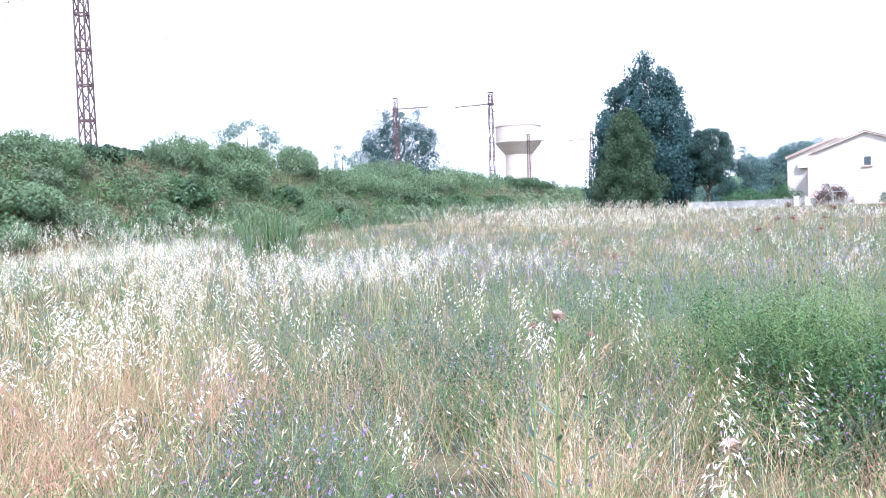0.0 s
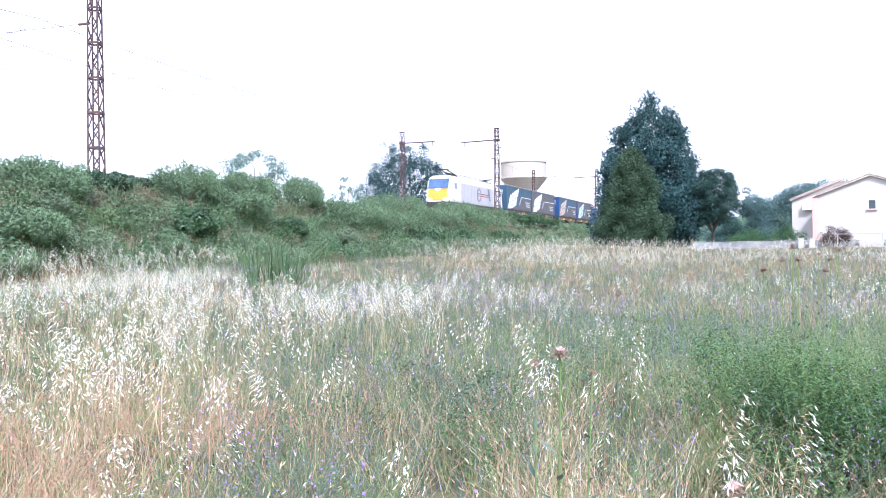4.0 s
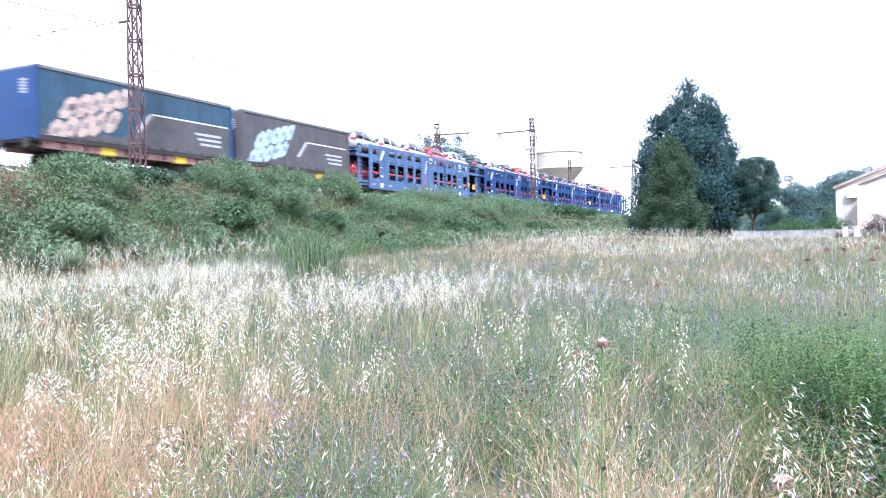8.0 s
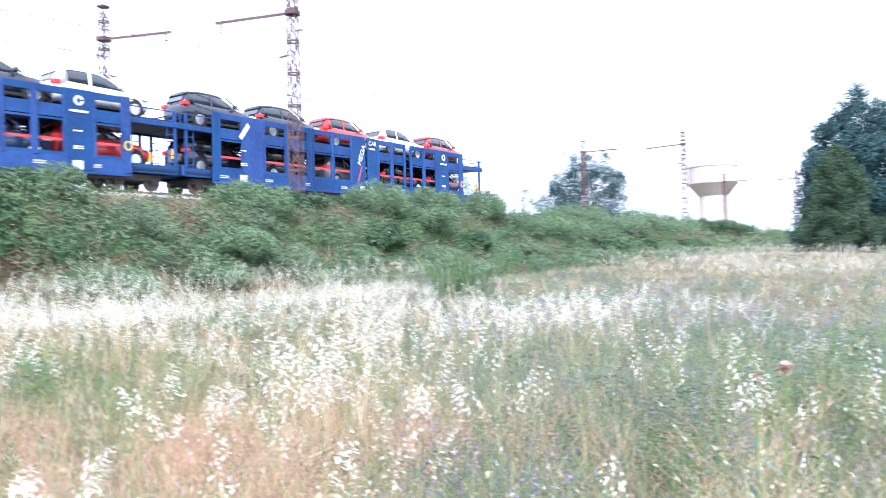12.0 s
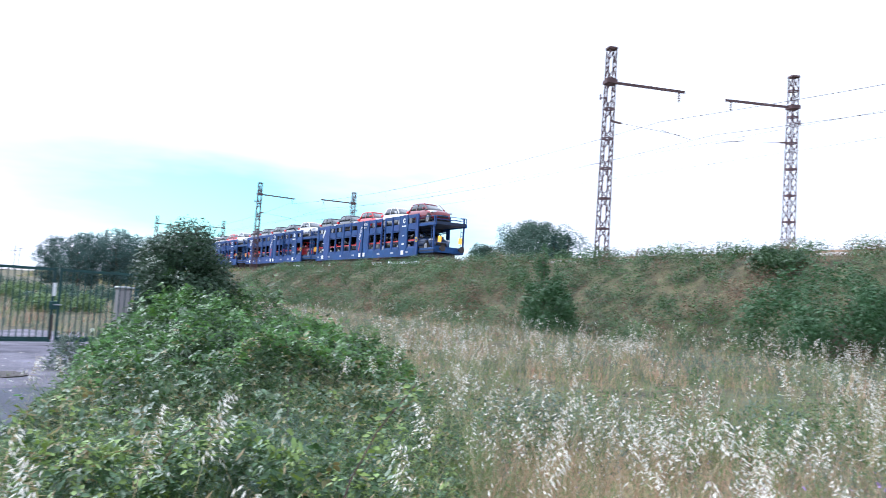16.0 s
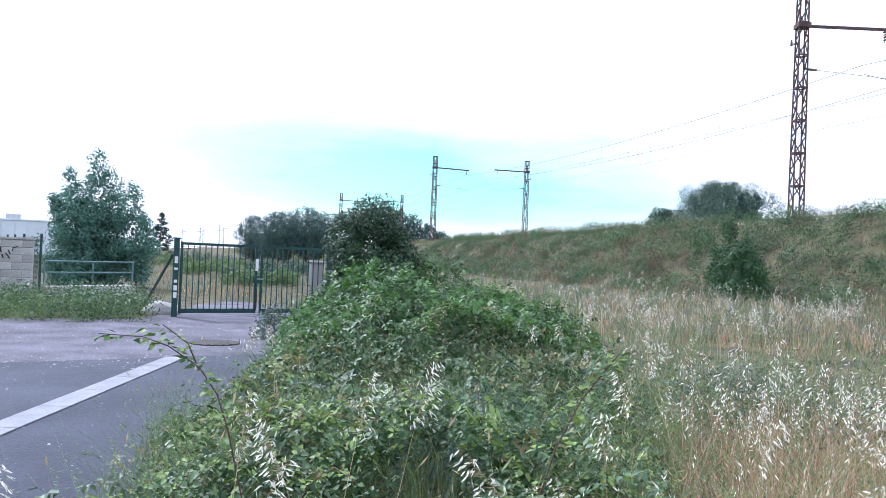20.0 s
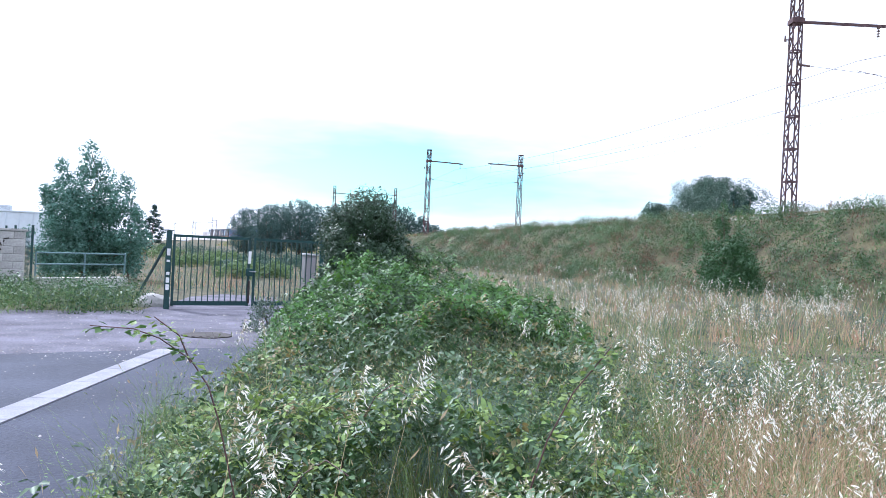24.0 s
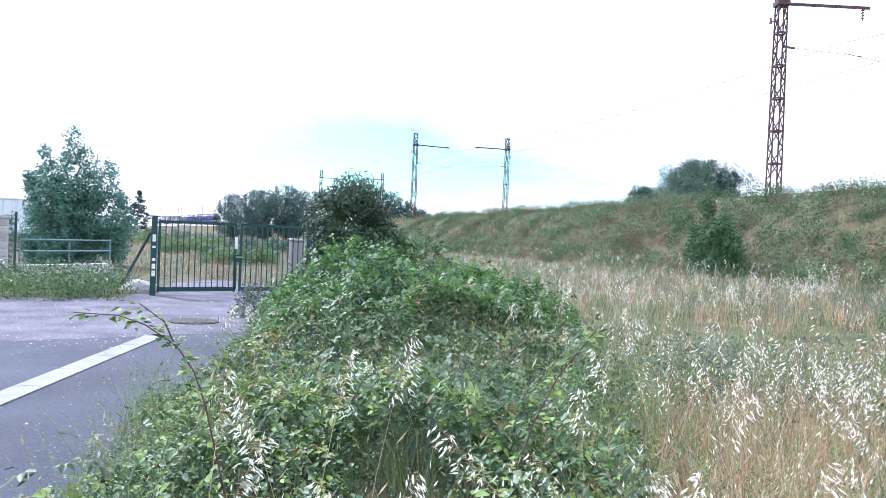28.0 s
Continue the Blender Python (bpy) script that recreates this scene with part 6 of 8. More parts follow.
strew("reeds", [tuft(RNG.uniform(2.2, 2.8), 8, 0.12, 0.05, [0, 1, 1, 2], False, 0.3) for _ in range(5)], reed_xy, ["leaf_sapling", "leaf_bank", "leaf_broom"], "upright light green reedy stalks at the foot of the bank", "reeds")
# tangled dry stalks that lean every way
fallen = []
for _ in range(8):
    p_ = Pattern()
    for _ in range(6):
        p_.ribbon(arc(RNG.uniform(0.35, 0.75), RNG.uniform(0.1, 0.55), 4, None, (*RNG.normal(0, 0.07, 2), 0), 0.2), 0.0035, int(RNG.random() < 0.7), tip=0.5)
    fallen.append(p_.done())
strew("dry_stalks", fallen, meadow(9000, 1.5, 9, lambda x, y: (0.35 + 0.5 * noise2(x, y, 0.5, 2)) * less(x, y, 0.35) * (in_bramble(x, y) < 0.2), seed=31), ["straw", "straw_red"], "tangled dry grass stalks leaning every way", "dry grass", lean=0.5)


# ---- embankment cover ----
def bank_places(n, x0, x1, seed, y0=20.5, y1=29.2, keep=None):
    g = np.random.default_rng(seed)
    x, y = g.uniform(x0, x1, n), g.uniform(y0, y1, n)
    if keep is not None:
        ok = g.random(n) < keep(x, y)
        x, y = x[ok], y[ok]
    return np.stack([x, y + bend(x)], 1)


bank_tufts = [tuft(RNG.uniform(0.35, 0.75), 14, 0.45, 0.02, c, False, 0.25) for c in ([2, 2, 0], [2, 2, 2], [1, 1, 2], [1, 1, 2], [2, 2, 1])]
bank_herbs = [forb(RNG.uniform(0.35, 0.85), 5, 0.12, 0, s, None, 9, 0.02, 0.45) for s in (1, 4, 2, 2, 5)]
BANK = ["blade_green", "leaf_green", "leaf_bank_grey", "leaf_bramble", "leaf_bank", "russet"]
strew("bank_grass", bank_tufts, bank_places(2100, -95, 6, 12), ["leaf_sapling", "russet", "leaf_green"], "rough dark green and russet grass on the embankment", "grass")
strew("bank_grass", bank_tufts, bank_places(1200, 6, 110, 19, y1=26.5), ["leaf_bank_grey", "straw_red", "leaf_bank"], "rough green and russet grass on the embankment", "grass")
strew("bank_herbs", bank_herbs, bank_places(1900, -85, 100, 13, y1=27.0, keep=lambda x, y: 0.2 + 0.8 * (blotch(x, y, 1.9, 7) > 0.5)), BANK, "leafy brambles and weeds on the embankment slope", "weeds", lean=0.3)
far_bank = [tuft(RNG.uniform(0.5, 0.9), 8, 0.7, 0.08, c, False, 0.25) for c in ([2, 2, 0], [2, 2, 2], [1, 0, 2])]
strew("bank_grass", far_bank, np.concatenate([bank_places(2600, -320, -90, 14), bank_places(1800, 105, 300, 15)]), DRY, "rough green and russet grass on the embankment", "grass")


# ---- woody plants ----
def leaf_cloud(blobs, n, size, seed, squash=1.0, droop=0.0, slim=0.36, simple=True):
    """Leaves scattered through the outer parts of many small overlapping blobs (x, y, z, r)."""
    g = np.random.default_rng(seed)
    b = np.asarray(blobs, float)
    w = b[:, 3] ** 2
    pick = g.choice(len(b), n, p=w / w.sum())
    d = g.normal(size=(n, 3))
    d /= np.linalg.norm(d, axis=1)[:, None]
    rad = b[pick, 3] * (1 - 0.4 * g.random(n) ** 1.6) * g.uniform(0.85, 1.15, n)
    c = b[pick, :3] + d * rad[:, None] * np.array([1, 1, squash])
    s = size * g.uniform(0.6, 1.3, n)
    face = d + np.array([0, 0, 0.25]) + g.normal(0, 0.38, (n, 3))
    a = np.cross(face, g.normal(size=(n, 3)))
    a /= np.linalg.norm(a, axis=1)[:, None]
    a = a + np.array([0, 0, -droop]) + 0.2 * d
    a /= np.linalg.norm(a, axis=1)[:, None]
    side = np.cross(a, face)
    side /= np.linalg.norm(side, axis=1)[:, None]
    lift = np.cross(side, a)
    if simple:
        w = side * (s * slim)[:, None]
        v = np.stack([c - w, c + w, c + a * s[:, None] + lift * (s * 0.1)[:, None]], 1).reshape(-1, 3)
        return v, np.arange(3 * n).reshape(-1, 3)
    p0 = c
    p1 = c + a * (s * 0.5)[:, None] + side * (s * slim)[:, None] + lift * (s * 0.1)[:, None]
    p2 = c + a * s[:, None]
    p3 = c + a * (s * 0.5)[:, None] - side * (s * slim)[:, None] + lift * (s * 0.1)[:, None]
    v = np.stack([p0, p1, p2, p3], 1).reshape(-1, 3)
    k = np.arange(n)[:, None] * 4
    t = np.concatenate([k + [0, 1, 2], k + [0, 2, 3]], 1).reshape(-1, 3)
    return v, t


def limb_mesh(paths):
    """Tapered limbs: each path is a list of (point, radius)."""
    verts, faces = [], []
    n = 7
    for path in paths:
        b0 = len(verts)
        for i, (p, r) in enumerate(path):
            q = Vector(path[min(i + 1, len(path) - 1)][0]) - Vector(path[max(i - 1, 0)][0])
            m = q.to_track_quat("Z", "Y").to_matrix()
            for k in range(n):
                a = 2 * math.pi * k / n
                verts.append(Vector(p) + m @ Vector((r * math.cos(a), r * math.sin(a), 0)))
        for i in range(len(path) - 1):
            for k in range(n):
                faces.append((b0 + i * n + k, b0 + i * n + (k + 1) % n, b0 + (i + 1) * n + (k + 1) % n, b0 + (i + 1) * n + k))
    return mesh_of("limbs", verts, faces, [M["bark"]], smooth=True)


def tree(name, x, y, height, width, crown_from, shape, leaf, n, size, seed, label, category="tree", z=None, trunk=None, gaps=0.0, blob=0.1, squash=1.0, droop=0.0, top=None, count=110, lobes=()):
    """A trunk, limbs and a crown. shape(u) gives the crown's half width at height u, as a share of width / 2.
    lobes: upright sub-crowns (dx, dy, from, to, width) that replace the one shape."""
    rnd = random.Random(seed)
    z0 = float(ground(x, y)) if z is None else z
    height = height if top is None else top - z0
    ob = thing(name, label, category, m=pose(x, y, z0 - 0.05, 0, 0, 0 if lobes else rnd.uniform(0, 360)))
    tr = trunk or height * 0.022
    tall = height * 0.93
    paths = [[((0, 0, 0), tr * 1.3)] + [((rnd.uniform(-1, 1) * width * 0.012 * i, rnd.uniform(-1, 1) * width * 0.012 * i, tall * i / 6), tr * (1 - i / 6.6)) for i in range(1, 7)]]
    blobs = []
    every = max(2, count // 14)
    share_of = [l[4] * (l[3] - l[2]) for l in lobes]
    for i in range(count):
        a = i * 2.4 + rnd.uniform(-0.5, 0.5)
        if lobes:
            dx, dy, h_lo, h_hi, w = rnd.choices(lobes, share_of)[0]
            u = rnd.random() ** 0.85
            half_w = w / 2 * min(1.0, 0.75 + u, (1.03 - u) * 2.3) ** 0.8
            mid, h0, r = (dx, dy), h_lo + (h_hi - h_lo) * u, max(0.1, blob * width * rnd.uniform(0.6, 1.25) * (1.15 - 0.55 * u))
            stop = h_hi
        else:
            u = (i + rnd.random()) / count
            half_w, mid, stop = shape(u) * width / 2, (0, 0), height
            h0 = crown_from + (height - crown_from) * u
            r = max(0.2, blob * width * rnd.uniform(0.6, 1.35) * (0.55 + 0.6 * shape(u)))
        rr = half_w * math.sqrt(rnd.uniform(0.2, 1.0)) * (rnd.uniform(0.75, 1.02) if rnd.random() < 0.85 else 1.14)
        tip = (mid[0] + rr * math.cos(a), mid[1] + rr * math.sin(a), min(h0, stop - r * 0.7))
        if rnd.random() < gaps:
            continue
        blobs.append((*tip, r))
        zb = min(max(crown_from * 0.6, tip[2] - math.hypot(tip[0], tip[1]) * 0.9 - 0.1 * height * rnd.random()), tall * 0.97)
        if i % every == 0:
            paths.append([((0, 0, zb), tr * 0.45 * (1.1 - u)), ((tip[0] * 0.5, tip[1] * 0.5, (zb + tip[2]) / 2 + 0.02 * height), tr * 0.3 * (1.1 - u)), (tip, tr * 0.08)])
    for dx, dy, h_lo, h_hi, w in lobes or ((0, 0, crown_from, height, width * 0.8),):
        for k in range(6):
            u = 0.08 + 0.14 * k
            blobs.append((dx, dy, h_lo + (h_hi - h_lo) * u, w * 0.3 * (1 if lobes else max(0.3, shape(u))) * (1 - 0.3 * u)) if gaps < 0.2 else blobs[0])
    part("trunk", limb_mesh(paths[:1]), None, ob)
    for limb in paths[1:]:
        part("limb", limb_mesh([limb]), None, ob)
    v, t = leaf_cloud(blobs, n, size, seed, squash, droop=droop)
    part("crown", soup("crown", v, t, [M[leaf]]), None, ob)
    return ob


egg = lambda u: max(0.05, math.sin(math.pi * (0.12 + 0.88 * u) ** 0.8) ** 0.7)
cone = lambda u: max(0.06, (1 - u) ** 0.8)
dome = lambda u: math.sqrt(max(0.02, 1 - (2 * u - 0.9) ** 2)) if u < 0.95 else 0.35
poplar_form = lambda u: max(0.12, min(1.0, 0.75 + 0.5 * u) if u < 0.45 else 1.0 - (u - 0.45) / 0.55 * 0.82)

POPLAR_LOBES = ((0, 0, 0.8, 16.15, 6.4), (0.6, 2.9, 0.8, 13.0, 4.6), (0, 4.2, 0.6, 10.3, 3.4), (-0.8, -2.1, 0.8, 14.3, 4.6), (0.5, -3.2, 0.8, 12.2, 3.8), (0, -3.9, 0.6, 8.6, 3.0), (-1.5, 1.0, 0.8, 14.2, 5.0))
tree("poplar_tree", 84.6, 11.1, 16.0, 9.8, 1.0, poplar_form, "leaf_poplar", 95000, 0.22, 21, "tall dark green poplar with a ragged pointed crown", blob=0.105, top=17.4, squash=1.4, count=330, lobes=POPLAR_LOBES, droop=-0.5)
tree("poplar_tree", 84.0, 6.9, 8.0, 2.2, 1.0, poplar_form, "leaf_poplar", 7000, 0.17, 22, "slim young poplar leaning beside the tall one", blob=0.16, top=9.0, squash=1.5, count=40)
tree("cypress_tree", 79.4, 12.2, 9.8, 7.4, 0.2, lambda u: max(0.08, (1 - u ** 1.7) ** 0.62), "leaf_cypress", 60000, 0.15, 23, "broad olive-green cypress with a rounded tip", blob=0.075, top=11.3, squash=1.4, count=190, droop=-0.5)
tree("bush", 88.0, 8.6, 6.0, 2.6, 0.3, cone, "leaf_pine", 3600, 0.2, 24, "dark conifer behind the poplar", "conifer", count=40)
tree("umbrella_pine", 85.1, 4.9, 8.0, 6.0, 2.7, lambda u: math.sqrt(max(0.02, 1 - (1.75 * u - 0.8) ** 2)), "leaf_pine", 60000, 0.11, 25, "round-crowned dark green pine on a bare trunk", blob=0.085, top=9.4, count=120, squash=0.8)
tree("lime_tree", 104.5, 48.6, 15.8, 13.0, 3.0, dome, "leaf_poplar", 70000, 0.17, 26, "broad dark blue-green tree behind the railway", blob=0.085, top=17.4, count=230, lobes=((0, 3.2, 3.0, 15.6, 8.0), (0, -2.4, 3.0, 15.0, 8.0), (0, 0.3, 3.0, 15.0, 8.0), (0, -4.6, 3.0, 12.0, 5.6), (0, 5.4, 3.0, 12.6, 5.0)))
tree("acacia_tree", 60.9, 44.2, 9.6, 7.5, 3.2, dome, "leaf_silver", 6500, 0.15, 27, "airy pale tree with thin sparse leaves behind the railway", gaps=0.4, blob=0.075, top=10.9, count=70)
tree("acacia_tree", 83.0, 46.5, 9.5, 5.0, 3.0, dome, "leaf_silver", 2600, 0.2, 28, "airy pale tree with thin sparse leaves behind the railway", gaps=0.4, blob=0.1, top=10.4, count=40)
tree("acacia_tree", 41.4, 45.0, 7.5, 3.5, 2.5, egg, "leaf_silver", 1500, 0.17, 29, "airy pale tree with thin sparse leaves behind the railway", gaps=0.4, blob=0.12, top=7.7, count=40)
tree("oak_tree", -57.3, 44.5, 9.3, 9.5, 2.0, dome, "leaf_oak", 52000, 0.11, 30, "spreading dark green tree behind the embankment", blob=0.08, top=9.3, count=110)
tree("oak_tree", -60.6, 41.2, 7.4, 4.0, 1.0, egg, "leaf_oak", 5000, 0.18, 31, "small dark green tree behind the embankment", blob=0.13, top=7.0, count=50)
for (cx, cy, ct, cs) in ((-51.45, 41.86, 7.6, 33), (-50.7, 42.75, 7.85, 34)):
    tree("cedar_tree", cx, cy, 6.0, 1.7, 0.6, cone, "leaf_pine", 1500, 0.16, cs, "thin dark conifer showing over the embankment", "conifer", gaps=0.35, top=ct, blob=0.15, squash=0.6, count=44)
YOUNG_LOBES = ((0, 0, 0.2, 5.35, 1.9), (0.3, 1.15, 0.5, 4.15, 1.2), (-0.2, 1.65, 0.2, 2.9, 1.0), (0.2, -0.95, 0.3, 4.5, 1.4), (0, -1.5, 0.2, 3.5, 1.2), (-0.4, 0.5, 0.2, 3.9, 1.7), (0.4, -0.4, 0.2, 3.4, 2.6))
tree("young_poplar", -33.2, -3.05, 5.35, 3.9, 0.35, egg, "leaf_silver_poplar", 42000, 0.095, 35, "young poplar with dark green leaves behind a railing", blob=0.085, count=260, lobes=YOUNG_LOBES, squash=1.2)
tree("young_poplar", -32.6, -1.55, 2.2, 1.1, 0.35, egg, "leaf_silver_poplar", 1800, 0.1, 36, "young poplar shoot with dark green leaves", blob=0.2, count=24)
tree("cedar_tree", -150.0, -3.8, 8.0, 5.6, 0.3, cone, "leaf_pine", 9000, 0.2, 37, "dark blue-green cedar in the far field", "conifer", gaps=0.25, blob=0.1, squash=0.5, count=90)
for i in range(7):
    tx, ty = -112 + 5 * (i % 2), 9.5 + i * 2.2
    tree("oak_tree", tx, ty, 7.6 - 1.0 * abs(i - 3) / 3, 5.6, 0.6, dome, "leaf_copse_haze", 14000, 0.15, 40 + i, "dark green tree in a dense copse beyond the gate", blob=0.11, count=60)
for i in range(4):
    tree("oak_tree", -150, 40.5 + i * 3.0, 8.2 - i * 0.5, 4.8, 0.6, dome, "leaf_copse_haze", 3000, 0.35, 50 + i, "dark green tree beyond the far masts", blob=0.13, count=40)


def bush(x, y, h, w, leaf, n, size, seed, label, name="bush", z=None, depth=None, plume=False):
    """A bush of many small leafy tufts; plume: upright feathery sprays."""
    rnd = random.Random(seed)
    z0 = float(ground(x, y)) if z is None else z
    ob = thing(name, label, "bush", m=pose(x, y, z0 - 0.05))
    depth = depth or w
    blobs, paths = [], []
    for i in range(64 if plume else 34):
        a, rr = rnd.uniform(0, 6.28), math.sqrt(rnd.random())
        r = min((0.085 if plume else 0.125) * w * rnd.uniform(0.6, 1.3), h * 0.3)
        px, py = rr * (w / 2 - r * 0.6) * math.cos(a), rr * (depth / 2 - r * 0.6) * math.sin(a)
        cap = (h - r * (1.5 if plume else 1.0)) * (1 - 0.5 * rr * rr)
        pz = max(r * 0.7, cap * (1.0 if i % 3 == 0 else rnd.uniform(0.3, 1.0)))
        blobs.append((px, py, pz, r))
        paths.append([((px * 0.2, py * 0.2, 0), 0.02 * w ** 0.5), ((px * 0.6, py * 0.6, pz * 0.6), 0.014 * w ** 0.5), ((px, py, pz), 0.005)])
    if name == "hedge_bush":
        blobs += [(0.18 * w * math.cos(k * 2.1), 0.18 * w * math.sin(k * 2.1), h * (0.3 + 0.18 * k), 0.22 * w) for k in range(4)]
    for stem in paths[::9]:
        part("stem", limb_mesh([stem]), None, ob)
    v, t = leaf_cloud(blobs, n, size, seed, 1.6 if plume else 1.0, droop=-0.5 if plume else 0.0, slim=0.24 if plume else 0.36)
    v[:, 2] = np.maximum(v[:, 2], -0.3)
    part("foliage", soup("foliage", v, t, [M[leaf]]), None, ob)
    return ob


# bushes along the embankment towards the house: y on the slope, height, width
NEAR_BUSHES = (
    (19.5, 24.5, 2.3, 2.6, "leaf_broom"), (22.3, 25.2, 2.2, 3.0, "leaf_broom"), (26.2, 26.6, 0.95, 2.2, "leaf_ivy"), (28.6, 27.6, 0.75, 2.2, "leaf_ivy"),
    (28.0, 23.5, 1.7, 2.6, "leaf_bramble"), (30.4, 25.2, 2.6, 3.0, "leaf_broom"), (33.0, 25.6, 2.7, 3.4, "leaf_broom"), (37.0, 26.6, 2.3, 2.6, "leaf_broom"),
    (35.5, 23.4, 1.8, 2.6, "leaf_bramble"), (41.0, 26.0, 2.6, 3.4, "leaf_broom"), (44.5, 25.4, 2.8, 4.0, "leaf_broom"), (40.0, 22.6, 1.6, 2.6, "leaf_grey"),
    (49.0, 24.8, 2.5, 4.2, "leaf_broom"), (54.0, 25.6, 2.4, 4.2, "leaf_broom"), (59.0, 26.0, 2.4, 4.4, "leaf_broom"), (64.0, 25.4, 2.3, 4.4, "leaf_broom"),
)
FAR_BUSHES = (
    (50.0, 22.0, 1.8, 3.2, "leaf_bramble"), (57.0, 22.4, 1.7, 3.4, "leaf_bramble"), (70.0, 26.2, 2.2, 5.0, "leaf_broom"), (77.0, 26.6, 2.0, 5.0, "leaf_broom"),
    (85.0, 26.0, 1.9, 5.5, "leaf_bramble"), (94.0, 26.0, 1.9, 6.0, "leaf_bramble"), (104.0, 26.0, 2.0, 7.0, "leaf_broom"), (74.0, 42.6, 2.6, 4.0, "leaf_oak"),
    (31.0, 20.8, 1.3, 2.4, "leaf_grey"), (46.0, 20.6, 1.4, 3.0, "leaf_grey"), 
    (66.0, 21.6, 1.5, 3.6, "leaf_bramble"), (11.0, 24.6, 1.4, 2.4, "leaf_bramble"), (5.0, 25.5, 1.1, 2.4, "leaf_bramble"), (13.5, 27.2, 1.0, 2.4, "leaf_ivy"), (-2.0, 25.0, 1.0, 2.0, "leaf_bramble"),
)
for i, (bx, by, bh, bw, lf) in enumerate(NEAR_BUSHES + FAR_BUSHES):
    up = lf == "leaf_broom"
    bush(bx, by + ((0.8 if i % 2 else -0.7) if up else 0), bh * ((0.7 if i % 2 else 0.5) if up else 0.85), bw * (1.35 if up else 1.0), {"leaf_broom": "leaf_bank", "leaf_grey": "leaf_bank_grey"}.get(lf, lf), 13000 if bx < 45 else 6000, 0.12 if bx < 45 else 0.15, 100 + i, {"leaf_broom": "light green feathery bush on the embankment", "leaf_ivy": "dark low ivy bush on the embankment crest", "leaf_bramble": "dark green bramble bush on the embankment", "leaf_grey": "grey-green leafy clump at the foot of the bank", "leaf_oak": "dark bush behind the railway"}[lf], plume=up)
# bushes on the slope towards the gate
for i, (bx, by, bh, bw, lf) in enumerate(((-14.0, 21.4, 3.1, 4.6, "leaf_sapling"), (-11.5, 22.6, 1.9, 3.0, "leaf_bramble"), (-18.5, 25.5, 1.0, 2.4, "leaf_bramble"), (-6.0, 24.0, 1.3, 2.6, "leaf_bramble"))):
    bush(bx, by, bh, bw, lf, 12000 if lf == "leaf_sapling" else 5000, 0.09, 160 + i, "dark green sapling clump on the embankment slope" if lf == "leaf_sapling" else "dark green bramble bush on the embankment", plume=bh > 3.5)
tree("sapling", -26.0, 20.7, 3.9, 3.0, 0.2, egg, "leaf_sapling", 16000, 0.085, 158, "dark green sapling with a thin spire on the embankment slope", lobes=((-0.3, 0.1, 0.2, 3.9, 0.9), (0.7, 0, 0.2, 2.6, 1.3), (-0.9, 0, 0.2, 2.2, 1.1), (1.3, 0, 0.2, 1.7, 1.2)), blob=0.1, count=90, squash=1.2)
# leafy clumps over the slope
lows = random.Random(55)
for i in range(16, 26):
    bx = lows.uniform(9, 62)
    by = lows.uniform(20.8, 25.6)
    lf = lows.choice(("leaf_bank", "leaf_bank", "leaf_green", "leaf_bank_grey"))
    bush(bx, by, lows.uniform(1.0, 1.7), lows.uniform(1.6, 3.6), lf, 6000, 0.075, 600 + i, "light green leafy bush on the embankment slope")
# hedge bushes by the gate
bush(-15.0, 3.5, 2.75, 2.3, "leaf_ivy", 42000, 0.05, 180, "rounded dark ivy-covered hedge bush by the gate", "hedge_bush")
bush(-17.6, 4.6, 1.7, 2.2, "leaf_bramble", 3500, 0.07, 181, "dark green hedge bush behind the gate", "hedge_bush")
bush(-14.9, 1.9, 0.75, 1.3, "leaf_grey", 1800, 0.05, 182, "low grey-green weeds at the edge of the gravel", "bush")


def cover(name, n_blobs, place, low, high, n, size, mats, label, category, seed, rise=0.0):
    """Low leafy cover: many small mounds of leaves, in several greens."""
    g = np.random.default_rng(seed)
    xy = place(n_blobs, g)
    r = g.uniform(low, high, len(xy))
    r = r * (1 + 0.5 * (blotch(xy[:, 0], xy[:, 1], 1.3, seed) - 0.5))
    z = ground(xy[:, 0], xy[:, 1]) + r * 0.55 + rise * g.random(len(xy)) * (1 - 0.5 * noise2(xy[:, 0], xy[:, 1], 0.7, 3))
    b = np.concatenate([xy, z[:, None], r[:, None]], 1)
    kind = ((blotch(xy[:, 0], xy[:, 1], 2.1, seed + 1) * 1.4 - 0.2 + g.normal(0, 0.18, len(xy))) * len(mats)).astype(int).clip(0, len(mats) - 1)
    vs, ts, ms, n0 = [], [], [], 0
    for k in range(len(mats)):
        bk = b[kind == k]
        if not len(bk):
            continue
        m = int(n * len(bk) / len(b))
        v, t = leaf_cloud(bk, m, size * 1.25, seed + k, 0.9, slim=0.2, simple=size > 0.04)
        v[:, 2] = np.maximum(v[:, 2], ground(v[:, 0], v[:, 1]) + 0.01)
        vs.append(v)
        ts.append(t + n0)
        ms.append(np.full(len(t), k))
        n0 += len(v)
    return tagged(new(name, soup(name, np.concatenate(vs), np.concatenate(ts), [M[k] for k in mats], np.concatenate(ms))), label, category, kind="stuff")


def on_bank(x0, x1, y0, y1):
    def f(n, g):
        x = g.uniform(x0, x1, n)
        low = y0 + np.where(x > 8, 2.4 * smooth_step(31, 18, x), 0)
        return np.stack([x, low + (y1 - low) * g.random(n) + bend(x)], 1)
    return f


def in_meadow(r0, r1, keep):
    return lambda n, g: meadow(n, r0, r1, keep, seed=int(g.integers(1000)))


